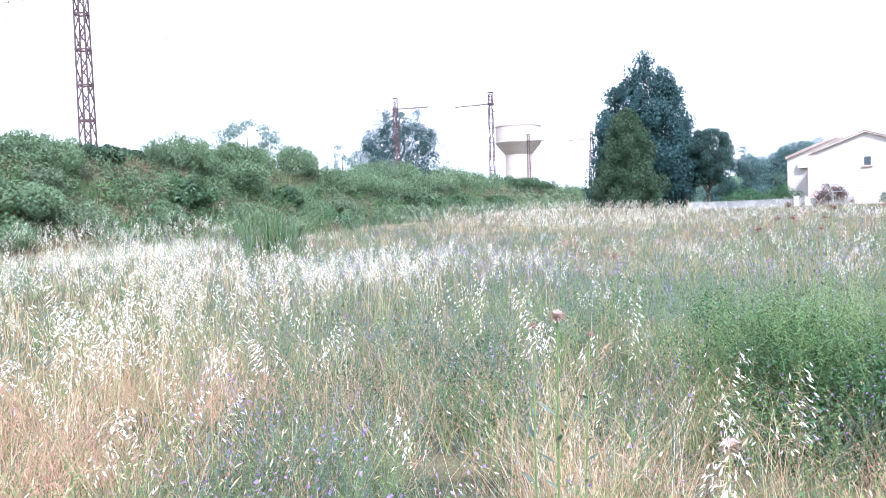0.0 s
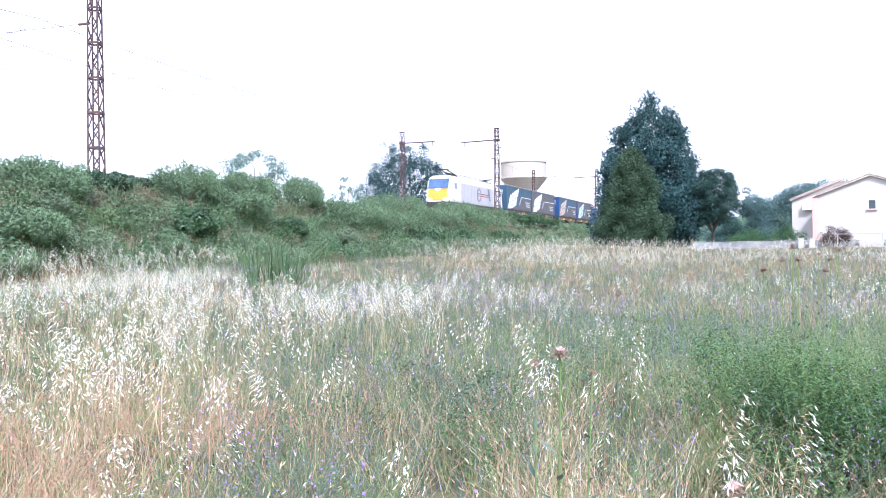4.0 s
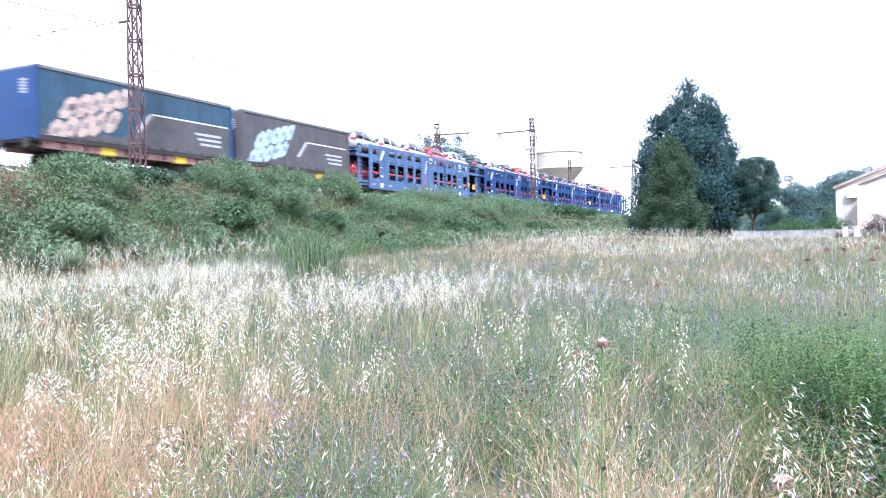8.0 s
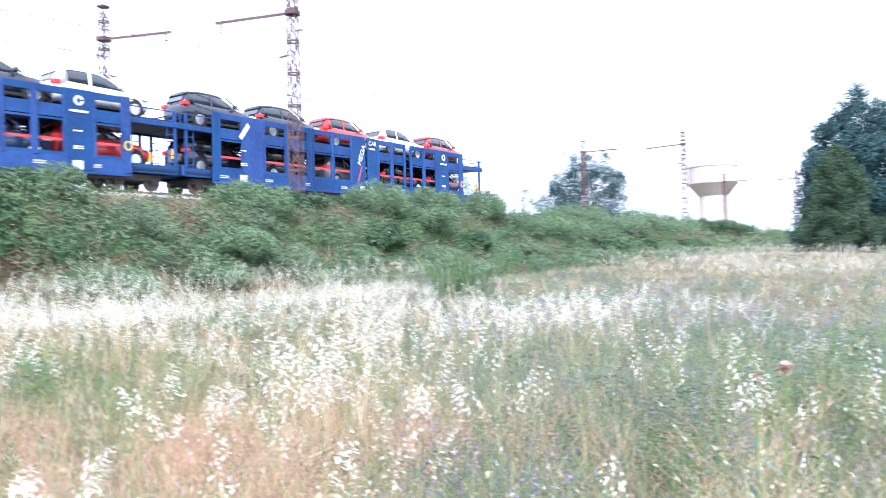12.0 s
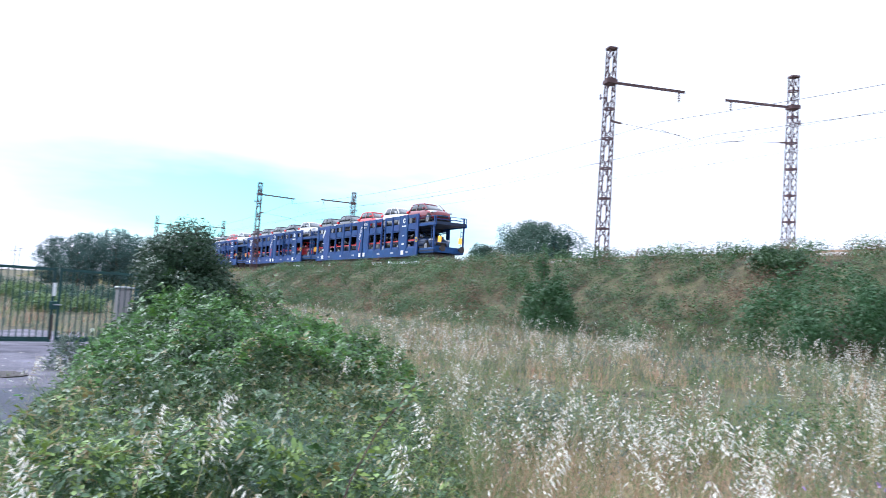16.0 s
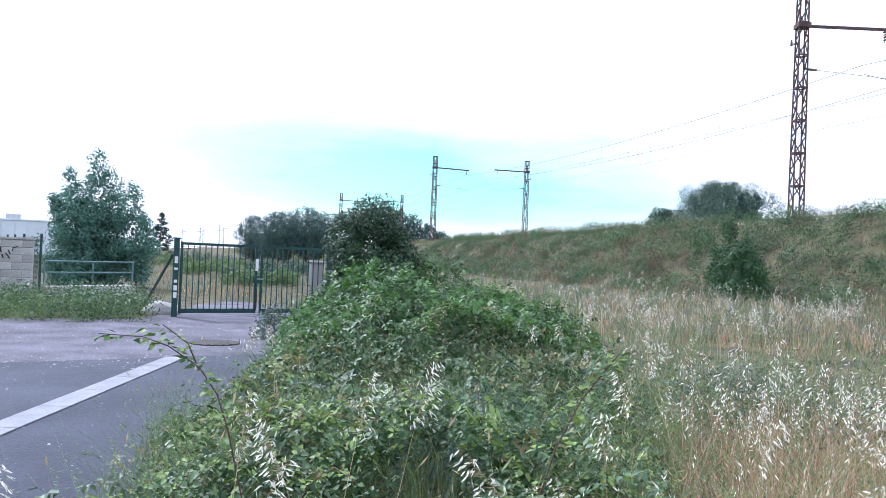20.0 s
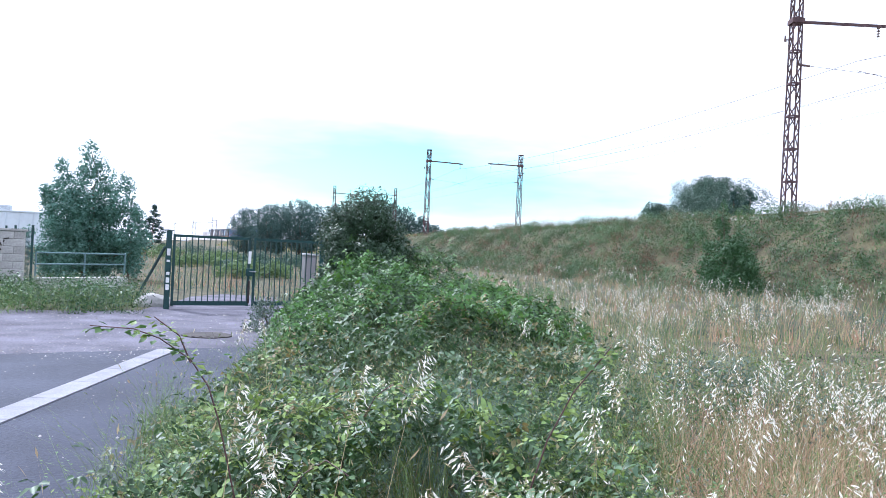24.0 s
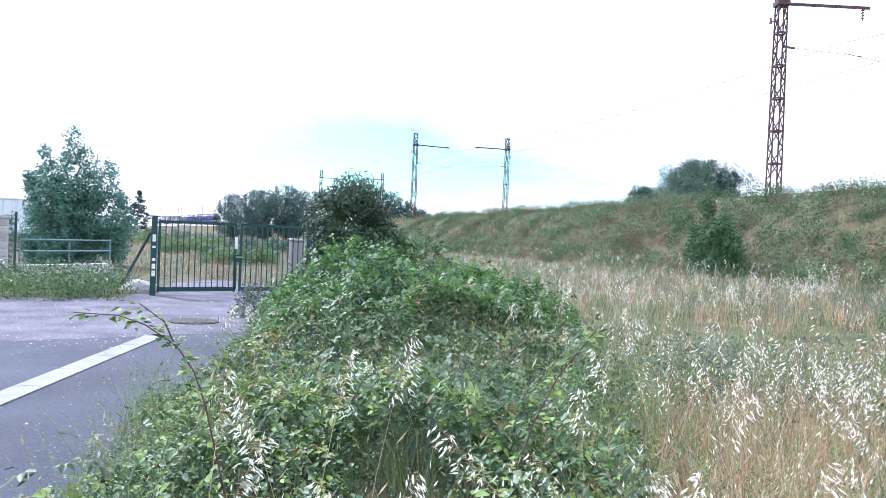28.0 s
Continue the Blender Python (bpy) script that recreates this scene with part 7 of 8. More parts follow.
cover("bank_cover", 1500, on_bank(8, 75, 19.8, 25.9), 0.3, 0.7, 150000, 0.085, ["leaf_bank_grey", "leaf_bank", "leaf_green", "russet", "leaf_bank", "leaf_bramble", "leaf_bank"], "dense leafy scrub covering the embankment", "scrub", 71)
cover("bank_cover", 620, on_bank(9, 64, 20.6, 24.8), 0.4, 0.75, 90000, 0.1, ["leaf_bank", "leaf_green", "leaf_sapling", "leaf_bank", "leaf_bramble", "leaf_bank"], "high leafy thicket covering the embankment", "scrub", 78)
cover("bank_cover", 380, on_bank(8, 75, 25.8, 27.8), 0.12, 0.32, 13000, 0.09, ["leaf_bank_grey", "leaf_bank", "leaf_green", "leaf_ivy"], "low leafy weeds along the crest of the bank", "scrub", 70)
cover("bank_cover", 420, on_bank(75, 150, 20.5, 26.4), 0.45, 0.8, 9000, 0.3, ["leaf_bank_grey", "leaf_bank", "leaf_bank_grey"], "dense leafy scrub covering the embankment", "scrub", 72)
cover("bank_cover", 2600, on_bank(-80, 8, 20.4, 28.6), 0.2, 0.6, 290000, 0.075, ["leaf_bramble", "leaf_green", "leaf_sapling", "leaf_bank", "russet", "leaf_bramble", "leaf_green", "leaf_sapling"], "patchy scrub and russet dead stalks on the embankment", "scrub", 73)
# dark bramble and sapling greens put the shade under the herbs into colour
cover("undergrowth", 1150, in_meadow(1.5, 9, lambda x, y: 0.15 + 0.6 * herby(x, y) + 0.5 * damp(x, y) + share("green")(x, y) + 0.8 * share("grey")(x, y)), 0.12, 0.26, 36000, 0.025, ["leaf_green", "leaf_grey", "leaf_bramble", "leaf_sapling", "leaf_bramble"], "low leafy undergrowth of the meadow", "undergrowth", 74)
cover("undergrowth", 230, in_meadow(5.0, 9.0, lambda x, y: lush(x, y) * smooth_step(0.35, 0.6, noise2(x, y, 0.9, 1))), 0.14, 0.36, 20000, 0.024, ["leaf_sapling", "leaf_grey", "leaf_green", "leaf_bramble"], "tall dense green herbs", "undergrowth", 75)
cover("undergrowth", 1100, in_meadow(8, 34, lambda x, y: 0.08 + share("green")(x, y) + share("grey")(x, y)), 0.2, 0.42, 62000, 0.046, ["leaf_grey", "leaf_green", "leaf_grey", "leaf_broom"], "low leafy undergrowth of the meadow", "undergrowth", 76)
def herb_clump(n, g):
    c = np.array([(5.7, -0.75), (5.9, -0.3), (6.1, 0.1), (5.6, -1.1), (6.5, -0.9), (6.7, -0.2), (7.0, 0.3), (7.4, -0.5)])[g.integers(0, 8, n)]
    return c + np.clip(g.normal(0, 0.26, (n, 2)), -0.5, 0.6)


cover("tall_herbs", 210, herb_clump, 0.10, 0.22, 36000, 0.026, ["leaf_sapling", "leaf_green", "leaf_bramble", "leaf_grey", "leaf_sapling", "leaf_bramble"], "tall dense green herbs at the edge of the meadow", "herbs", 79, rise=0.72)
strew("meadow_herbs", herb_green + herb_grey * 2 + yellow_tufts[:2] + slender, meadow(1000, 1.9, 8.0, lambda x, y: lush(x, y) * (0.2 + 0.8 * noise2(x, y, 0.5, 4)), seed=84), HERB, "upright mixed herbs of the greener meadow side", "herbs", lean=0.2, scale=(0.8, 1.2))
# feathery upright plants over the dark herbs, and lilac flower heads further in
feather = [forb(RNG.uniform(1.0, 1.3), 4, 0.034, 0, s, None, 30, 0.01, 0.1) for s in (1, 0, 1, 1)]
strew("feathery_herbs", feather, herb_clump(300, np.random.default_rng(81)), HERB, "upright feathery yellow-green herbs", "herbs", scale=(0.85, 1.12), lean=0.12)
lilac = [forb(RNG.uniform(0.7, 0.95), 4, 0.022, 2, 2, 3, 12, 0.008, 0.12) for _ in range(4)]
strew("lilac_herbs", lilac, clumps(620, 3.0, 22, 3, 0.2, lambda x, y: noise2(x, y, 1.0, 3) * smooth_step(-10, 0, bearing(x, y)) * smooth_step(3.4, 5.0, rng_of(x, y) + 0.1 * bearing(x, y)) * smooth_step(50, 34, bearing(x, y)), seed=83), HERB, "slender grey-green herbs with small lilac flowers", "wildflowers", lean=0.2)
lilac_big = [forb(RNG.uniform(0.65, 0.95), 5, 0.022, 2, 2, 3, 10, 0.015, 0.12) for _ in range(4)]
strew("lilac_herbs", lilac_big, clumps(210, 3.0, 10, 3, 0.2, lambda x, y: smooth_step(0.3, 0.6, noise2(x, y, 1.2, 3)), seed=85, a0=92, a1=119), HERB, "grey-green herbs with many lilac flowers", "wildflowers", lean=0.2)
toe = np.random.default_rng(86)
toe_xy = np.stack([6 + 28 * toe.random(5200) ** 1.3, toe.uniform(16.5, 23.6, 5200)], 1)
toe_xy = toe_xy[toe.random(5200) < 0.75 * smooth_step(0.3, 0.62, noise2(toe_xy[:, 0], toe_xy[:, 1], 2.0, 2)) * smooth_step(34, 14, toe_xy[:, 0])]
strew("wild_oats", oats_mid + straw_mid * 3, toe_xy, ["straw_white", "straw", "blade_green", "straw_white", "leaf_grey"], "pale dry oats and grass at the toe of the bank", "wild oats", lean=0.2, scale=(0.9, 1.4))
verge_place = lambda n, g: np.stack([g.uniform(-23.6, -17.9, n), g.uniform(-6.8, -0.7, n)], 1)
cover("verge_cover", 330, verge_place, 0.25, 0.55, 18000, 0.07, ["leaf_green", "leaf_sapling", "leaf_bramble", "leaf_grey", "leaf_sapling"], "dense green weeds along the wall foot", "weeds", 77)


# ---- bramble thicket from the near corner to the hedge ----
def bramble_height(x, y):
    w = in_bramble(x, y)
    tall = np.interp(x, [-17, -14.5, -12, -9, -6, -3.2, -1.5], [1.15, 1.3, 1.22, 0.9, 0.58, 0.68, 0.45])
    lump = 0.32 + 0.75 * noise2(x, y, 0.8, 7) + 0.42 * noise2(x, y, 0.25, 8)
    return tall * (0.75 + 0.5 * noise2(x, y, 1.3, 2)) * np.where(x > -6.5, np.clip(w * 2.0, 0, 1) ** 0.6, np.clip(w * 1.8, 0, 1) ** 0.75) * lump


def bramble_leaves(n, x0, x1, size, mat, seed, name, label, depth=0.35, thin=0.0, patch=5, near=False):
    g = np.random.default_rng(seed)
    x = x0 - (x0 - x1) * g.random(n) ** 1.0
    mid_y = g.uniform(-2.0, 5.5, n)
    heart = 0.22 + np.exp(-((x + 3.0) ** 2 + (mid_y - 1.3) ** 2) / 1.3) if near else 1.0
    ok = (in_bramble(x, mid_y) > (np.where(mid_y < 0.9, 0.22, 0.2) if near else 0.08)) & (g.random(n) < heart * smooth_step(thin - 0.12, thin + 0.12, 0.6 * noise2(x, mid_y, 0.8, patch) + 0.4 * noise2(x, mid_y, 0.25, 6)))
    x, y = x[ok], mid_y[ok]
    h = bramble_height(x, y)
    z = h * (1 - depth * g.random(len(x)) ** 1.5) + g.normal(0, 0.04, len(x)) + (g.random(len(x)) < 0.07) * g.uniform(0, 0.28, len(x))
    keep = z > 0.02
    x, y, z = x[keep], y[keep], z[keep]
    p = Pattern()
    for k in range(3):
        a = (k - 1) * 1.15
        d = np.array([math.cos(a), math.sin(a), 0.05 - 0.2 * abs(k - 1)])
        s = size * (1.0 if k == 1 else 0.8)
        b = d * size * 0.25
        side = np.cross(d, (0, 0, 1.0))
        v = [b, b + d * s * 0.3 + side * s * 0.3 + (0, 0, 0.1 * s), b + d * s * 0.68 + side * s * 0.24 + (0, 0, 0.05 * s), b + d * s - np.array([0, 0, 0.12 * s]), b + d * s * 0.68 - side * s * 0.24 + (0, 0, 0.05 * s), b + d * s * 0.3 - side * s * 0.3 + (0, 0, 0.1 * s)]
        p.add(v, [(0, 1, 2), (0, 2, 3), (0, 3, 4), (0, 4, 5)], 0)
    v, t, m = p.done()
    n = len(x)
    e = [g.uniform(0, 6.28, n), g.normal(0, 0.5, n), g.normal(0, 0.5, n)]
    c, s = np.cos(e[0]), np.sin(e[0])
    sc = g.uniform(0.6, 1.25, n)
    X = (v[None, :, 0] * c[:, None] - v[None, :, 1] * s[:, None]) * sc[:, None]
    Y = (v[None, :, 0] * s[:, None] + v[None, :, 1] * c[:, None]) * sc[:, None]
    Z = v[None, :, 2] * sc[:, None] + X * e[1][:, None] + Y * e[2][:, None]
    V = np.stack([X + x[:, None], Y + y[:, None], Z + z[:, None] + ground(x, y)[:, None]], -1).reshape(-1, 3)
    T = (t[None] + (np.arange(n) * len(v))[:, None, None]).reshape(-1, 3)
    return tagged(new(name, soup(name, V, T, [M[mat]])), label, "brambles", kind="stuff")


bramble_leaves(95000, -1.0, -6.5, 0.044, "leaf_bramble", 61, "bramble_thicket", "dense dark green bramble leaves beside the road", thin=0.34, near=True)
bramble_leaves(32000, -1.0, -6.5, 0.042, "leaf_young", 62, "bramble_thicket", "young yellow-green bramble shoots", 0.14, thin=0.40, near=True)
bramble_leaves(3000, -1.0, -5.0, 0.04, "leaf_bronze", 69, "bramble_thicket", "young bronze bramble shoots", 0.05, thin=0.5)
bramble_leaves(42000, -6.2, -17.0, 0.06, "leaf_bramble", 63, "bramble_thicket", "dense dark green bramble leaves beside the road", thin=0.4)
bramble_leaves(24000, -8.5, -16.0, 0.062, "leaf_creeper", 64, "bramble_thicket", "bright green creeper leaves over the hedge", 0.08, thin=0.42, patch=4)
bramble_leaves(3000, -5.0, -9.5, 0.045, "leaf_bronze", 60, "bramble_thicket", "olive and bronze low shrub leaves", 0.1, thin=0.52, patch=3)


def thicket_places(n, x0, x1, seed, lo=0.05):
    g = np.random.default_rng(seed)
    x, y = g.uniform(x0, x1, n), g.uniform(-2, 5.5, n)
    ok = in_bramble(x, y) > lo
    return np.stack([x[ok], y[ok]], 1)


th = thicket_places(2300, -10.0, -1.2, 65, 0.1)
th = th[(in_bramble(th[:, 0], th[:, 1]) > 0.45) | (th[:, 1] > 1.0) | (th[:, 0] < -5)]
th = th[RNG.random(len(th)) < (smooth_step(0.6, 0.45, noise2(th[:, 0], th[:, 1], 0.5, 5)) + 0.15) * (1.1 - np.exp(-((th[:, 0] + 3.0) ** 2 + (th[:, 1] - 1.3) ** 2) / 0.8))]
strew("thicket_herbs", herb_grey * 3 + herb_green * 2, th, HERB, "weeds and small purple flowers among the brambles", "weeds", z=ground(th[:, 0], th[:, 1]) + 0.25 * bramble_height(th[:, 0], th[:, 1]), scale=(0.7, 1.15))
th = thicket_places(3000, -9.0, -1.2, 68, 0.1)
th = th[(in_bramble(th[:, 0], th[:, 1]) > 0.4) | (th[:, 1] > 1.0) | (th[:, 0] < -5)]
th = th[RNG.random(len(th)) < (smooth_step(0.6, 0.45, noise2(th[:, 0], th[:, 1], 0.5, 5)) + 0.15) * (1.1 - np.exp(-((th[:, 0] + 3.0) ** 2 + (th[:, 1] - 1.3) ** 2) / 0.8))]
strew("thicket_grass", green_tufts + yellow_tufts, th, DRY, "green and bluish grass growing through the brambles", "grass", z=ground(th[:, 0], th[:, 1]) + 0.3 * bramble_height(th[:, 0], th[:, 1]), scale=(0.9, 1.5), lean=0.3)
th = np.array([-5.6, 2.2]) + RNG.normal(0, 0.45, (70, 2))
strew("thicket_grass", [tuft(RNG.uniform(0.7, 1.0), 22, 0.08, 0.008, [0], False, 0.3) for _ in range(4)], th, ["leaf_blue"], "blue-green grass clump among the brambles", "grass", z=ground(th[:, 0], th[:, 1]) + 0.1, lean=0.35)
th = thicket_places(30, -7.5, -1.6, 66)
strew("wild_oats", oats_rich, th, OAT, "bleached wild oats growing through the brambles", "wild oats", z=ground(th[:, 0], th[:, 1]) + 0.22)
# herbs at the kerb of the road, and short grass underfoot
low_herbs = np.concatenate([np.stack([RNG.uniform(-6.4, -2.6, 200), RNG.normal(0, 0.08, 200)], 1) + np.array([0, 0.0]), np.array([-3.0, -0.35]) + RNG.normal(0, 1, (26, 2)) * (0.35, 0.16), np.array([-4.2, 0.1]) + RNG.normal(0, 1, (20, 2)) * (0.5, 0.12)])
low_herbs[:200, 1] += np.interp(low_herbs[:200, 0], [-7.2, -5.8, -4.6, -2.6], [0.75, 0.4, 0.1, -0.3])
strew("kerb_herbs", herb_green * 3 + herb_grey[:2], low_herbs, HERB, "green herbs beside the road", "herbs", scale=(0.6, 1.0), z=ground(low_herbs[:, 0], low_herbs[:, 1]))
foot = RNG.uniform(-1.6, 1.6, (420, 2))
near_edge = np.random.default_rng(91).uniform((-3.0, -0.35), (-2.3, 0.35), (46, 2))
near_edge = near_edge[near_edge[:, 1] > road_edge(near_edge[:, 0]) + 0.1]
strew("kerb_herbs", herb_green + herb_grey[:2], near_edge, HERB, "green herbs beside the road", "herbs", scale=(0.8, 1.05), lean=0.25)
foot = foot[(foot[:, 1] > road_edge(foot[:, 0]) + 0.1)]
strew("trodden_grass", [tuft(RNG.uniform(0.06, 0.16), 10, 0.08, 0.005, c, False, 0.3) for c in ([2, 2, 0], [0, 1, 2], [2, 4, 2])], foot, DRY, "short trodden grass underfoot", "grass")
# weeds along the far edge of the gravel and in the field beyond the gate
g_ = np.random.default_rng(67)
verge = np.stack([g_.uniform(-27, -17.4, 1500), g_.uniform(-6.5, 0.0, 1500)], 1)
verge = verge[(verge[:, 1] < -0.6 - 0.25 * (verge[:, 0] + 18.5) * 0) & (verge[:, 0] < -17.6 - 0.35 * np.abs(verge[:, 1] + 3)) & (verge[:, 0] > -20.6 - 0.3 * np.abs(verge[:, 1]))]
strew("verge_weeds", herb_green * 3 + herb_mid_green, verge, HERB, "low green weeds along the wall foot", "weeds", scale=(0.6, 1.1))
beyond = np.stack([-22 - 100 * g_.random(4000) ** 1.7, g_.uniform(-26, 19.5, 4000)], 1)
beyond = beyond[(np.abs(beyond[:, 1] - 1.4 - 0.02 * beyond[:, 0]) > 1.5) | (beyond[:, 0] < -25)]
beyond = beyond[~((beyond[:, 0] > -40) & (beyond[:, 1] < -1.0) & (beyond[:, 1] > -12))]
strew("field_grass", far_tufts, beyond, DRY, "dry yellowing grass of the field beyond the gate", "grass")
for i, (bx, by, bh, bw) in enumerate(((-38, 3.8, 1.6, 2.6), (-46, 5.0, 1.8, 3.4), (-52, 1.5, 1.5, 3.0), (-60, 7.0, 2.0, 4.0), (-75, -2.0, 2.2, 5.0), (-90, 2.0, 2.6, 6.0), (-70, 4.0, 1.7, 4.0))):
    bush(bx, by, bh * 0.65, bw * 1.5, "leaf_oak" if i % 2 else "leaf_broom", 4500, 0.11, 190 + i, "green shrub in the field beyond the gate")


# ---- house and garden edge across the meadow ----
def block_house(name, label, left, right, eave_l, eave_r, ridge, deep, wall, window=None):
    """A gabled block: the gable stands between two points and the block runs back from it."""
    a, b = Vector((*left, 0)), Vector((*right, 0))
    g = (b - a).normalized()
    back = Vector((-g.y, g.x, 0))
    if back.x < 0:
        back = -back
    base = float(ground(*left)) - 0.3
    ob = thing(name, label, "house", m=pose(left[0], left[1], 0))
    w = (b - a).length
    mid = w * 0.49

    def p(u, d, z):
        q = g * u + back * d
        return (q.x, q.y, z)

    def prism(outline, d0, d1, mat, pname, lb=""):
        bm = bmesh.new()
        f = [bm.verts.new(p(u, d0, z)) for u, z in outline]
        r = [bm.verts.new(p(u, d1, z)) for u, z in outline]
        bm.faces.new(f)
        bm.faces.new(r[::-1])
        for i in range(len(f)):
            j = (i + 1) % len(f)
            bm.faces.new((f[j], f[i], r[i], r[j]))
        bmesh.ops.recalc_face_normals(bm, faces=bm.faces)
        return part(pname, bm, M[mat], ob, lb)

    gable = [(0, base), (w, base), (w, eave_r), (mid, ridge), (0, eave_l)]
    prism(gable, 0.0, 0.25, wall, "gable_wall")
    prism(gable, deep - 0.25, deep, wall, "gable_wall")
    prism([(0, base), (0.25, base), (0.25, eave_l), (0, eave_l)], 0.25, deep - 0.25, wall, "side_wall")
    prism([(w - 0.25, base), (w, base), (w, eave_r), (w - 0.25, eave_r)], 0.25, deep - 0.25, wall, "side_wall")
    for u0, z0, u1, z1 in ((-0.12, eave_l - 0.03, mid, ridge + 0.02), (mid, ridge + 0.02, w + 0.12, eave_r - 0.03)):
        roof = prism([(u0, z0), (u1, z1), (u1, z1 + 0.14), (u0, z0 + 0.14)], -0.22, deep + 0.2, "roof_tile", "roof")
        n = 16
        for i in range(n):
            f0, f1 = i / n, (i + 1) / n
            t = prism([(u0 + (u1 - u0) * f0, z0 + (z1 - z0) * f0 + 0.141), (u0 + (u1 - u0) * f1, z0 + (z1 - z0) * f1 + 0.141), (u0 + (u1 - u0) * f1, z0 + (z1 - z0) * f1 + 0.2), (u0 + (u1 - u0) * f0, z0 + (z1 - z0) * f0 + 0.22)], -0.26, -0.02, "roof_tile", "verge_tile")
    if window:
        u, z0, z1, ww = window
        win = prism([(u - ww / 2, z0), (u + ww / 2, z0), (u + ww / 2, z1), (u - ww / 2, z1)], -0.02, 0.06, "glass", "window")
        for q in ([(u - ww / 2 - 0.07, z0), (u - ww / 2, z0), (u - ww / 2, z1), (u - ww / 2 - 0.07, z1)], [(u + ww / 2, z0), (u + ww / 2 + 0.07, z0), (u + ww / 2 + 0.07, z1), (u + ww / 2, z1)], [(u - ww / 2 - 0.07, z1), (u + ww / 2 + 0.07, z1), (u + ww / 2 + 0.07, z1 + 0.07), (u - ww / 2 - 0.07, z1 + 0.07)]):
            fr = prism(q, -0.04, 0.04, "frame_white", "window_frame")
        prism([(u - ww / 2 - 0.14, z0 - 0.12), (u + ww / 2 + 0.14, z0 - 0.12), (u + ww / 2 + 0.14, z0), (u - ww / 2 - 0.14, z0)], -0.12, 0.05, "pink_wall", "window_sill")
    return ob, p


house, hp = block_house("house", "low pale rendered house with a shallow tiled gable roof", (73.0, -3.9), (70.3, -12.1), 5.5, 5.4, 7.0, 10.0, "render_wall", (4.35, 4.35, 5.05, 0.5))
part("corner_strip", bar_bm(hp(0.05, -0.02, 1.0), hp(0.05, -0.02, 5.4), 0.42, 0.42), M["pink_wall"], house, "pink painted wall corner")
wing, wp = block_house("house_wing", "pale rendered house wing with a tiled roof and a cooler", (77.3, -2.3), (74.8, -10.0), 5.45, 5.3, 6.95, 9.0, "render_wall")
cooler = part("air_conditioner", box_bm(-0.02, 0.85, -0.05, 0.3, 0, 0.6, bevel=0.03), M["frame_white"], wing, "white air conditioner")
cooler.matrix_local = Matrix.Translation(wp(1.0, -0.35, 4.55)) @ pose(0, 0, 0, 0, 0, -108)
part("fan", rod_bm((0.36, 0.31, 0.3), (0.36, 0.33, 0.3), 0.22, n=14), M["underframe"], cooler)
annex, _ = block_house("garden_shed", "low annex with brick-red walls beside the house", (72.5, -14.2), (71.2, -21.0), 2.7, 2.7, 3.3, 5.0, "pink_wall")

garden_wall = thing("garden_wall", "low grey garden wall at the edge of the meadow", "wall")
for i in range(12):
    y0, y1 = 5.6 - i * 1.05, 5.6 - i * 1.05 - 1.04
    z = float(ground(70.5, y0))
    part("wall_panel", box_bm(70.3, 70.5, y1, y0, z - 0.3, z + 0.55, bevel=0.01), M["old_concrete"], garden_wall)
    part("coping", box_bm(70.26, 70.54, y1, y0, z + 0.555, z + 0.62, bevel=0.01), M["old_concrete"], garden_wall)
for y in (-2.7, -3.5):
    pl = thing("gate_pillar", "white rendered garden gate pillar", "pillar", m=pose(69.6, y, float(ground(69.6, y))))
    part("shaft", box_bm(-0.2, 0.2, -0.2, 0.2, -0.2, 0.75, bevel=0.02), M["render_wall"], pl)
    part("cap", box_bm(-0.26, 0.26, -0.26, 0.26, 0.752, 0.82, bevel=0.02), M["render_wall"], pl)
rail_w = thing("white_rail", "grey metal rail on two posts by the house", "rail", m=pose(66.5, -6.6, float(ground(66.5, -6.0))))
part("top_bar", bar_bm((0, -1.6, 1.1), (0, 1.6, 1.1), 0.045), M["galvanised"], rail_w)
for y in (-1.5, 1.5):
    part("post", bar_bm((0, y, -0.2), (0, y, 1.06), 0.045), M["galvanised"], rail_w)
bush(73.0, 1.0, 1.9, 4.6, "leaf_sapling", 9000, 0.09, 201, "clipped green garden hedge by the wall", "garden_hedge")
bush(73.2, -1.9, 2.0, 3.4, "leaf_sapling", 7000, 0.09, 202, "clipped green garden hedge by the wall", "garden_hedge")
bush(75.5, 2.6, 3.0, 3.0, "leaf_pine", 5000, 0.12, 203, "dark green garden shrub behind the wall")
bush(68.3, -5.0, 1.9, 2.6, "leaf_plum", 4000, 0.09, 204, "reddish oleander-like shrub by the house wall")
bush(66.0, -11.6, 2.0, 3.2, "leaf_broom", 5000, 0.1, 205, "green shrub at the house corner")
bush(69.0, -13.4, 2.2, 1.6, "leaf_plum", 2500, 0.09, 206, "dark purple-leaved shrub beside the house", "bush")
bush(67.5, -9.2, 1.3, 1.8, "leaf_grey", 700, 0.14, 207, "pale grey-green weeds by the house wall")

# far wooded hill and the trees behind the house
hill_rnd = random.Random(9)
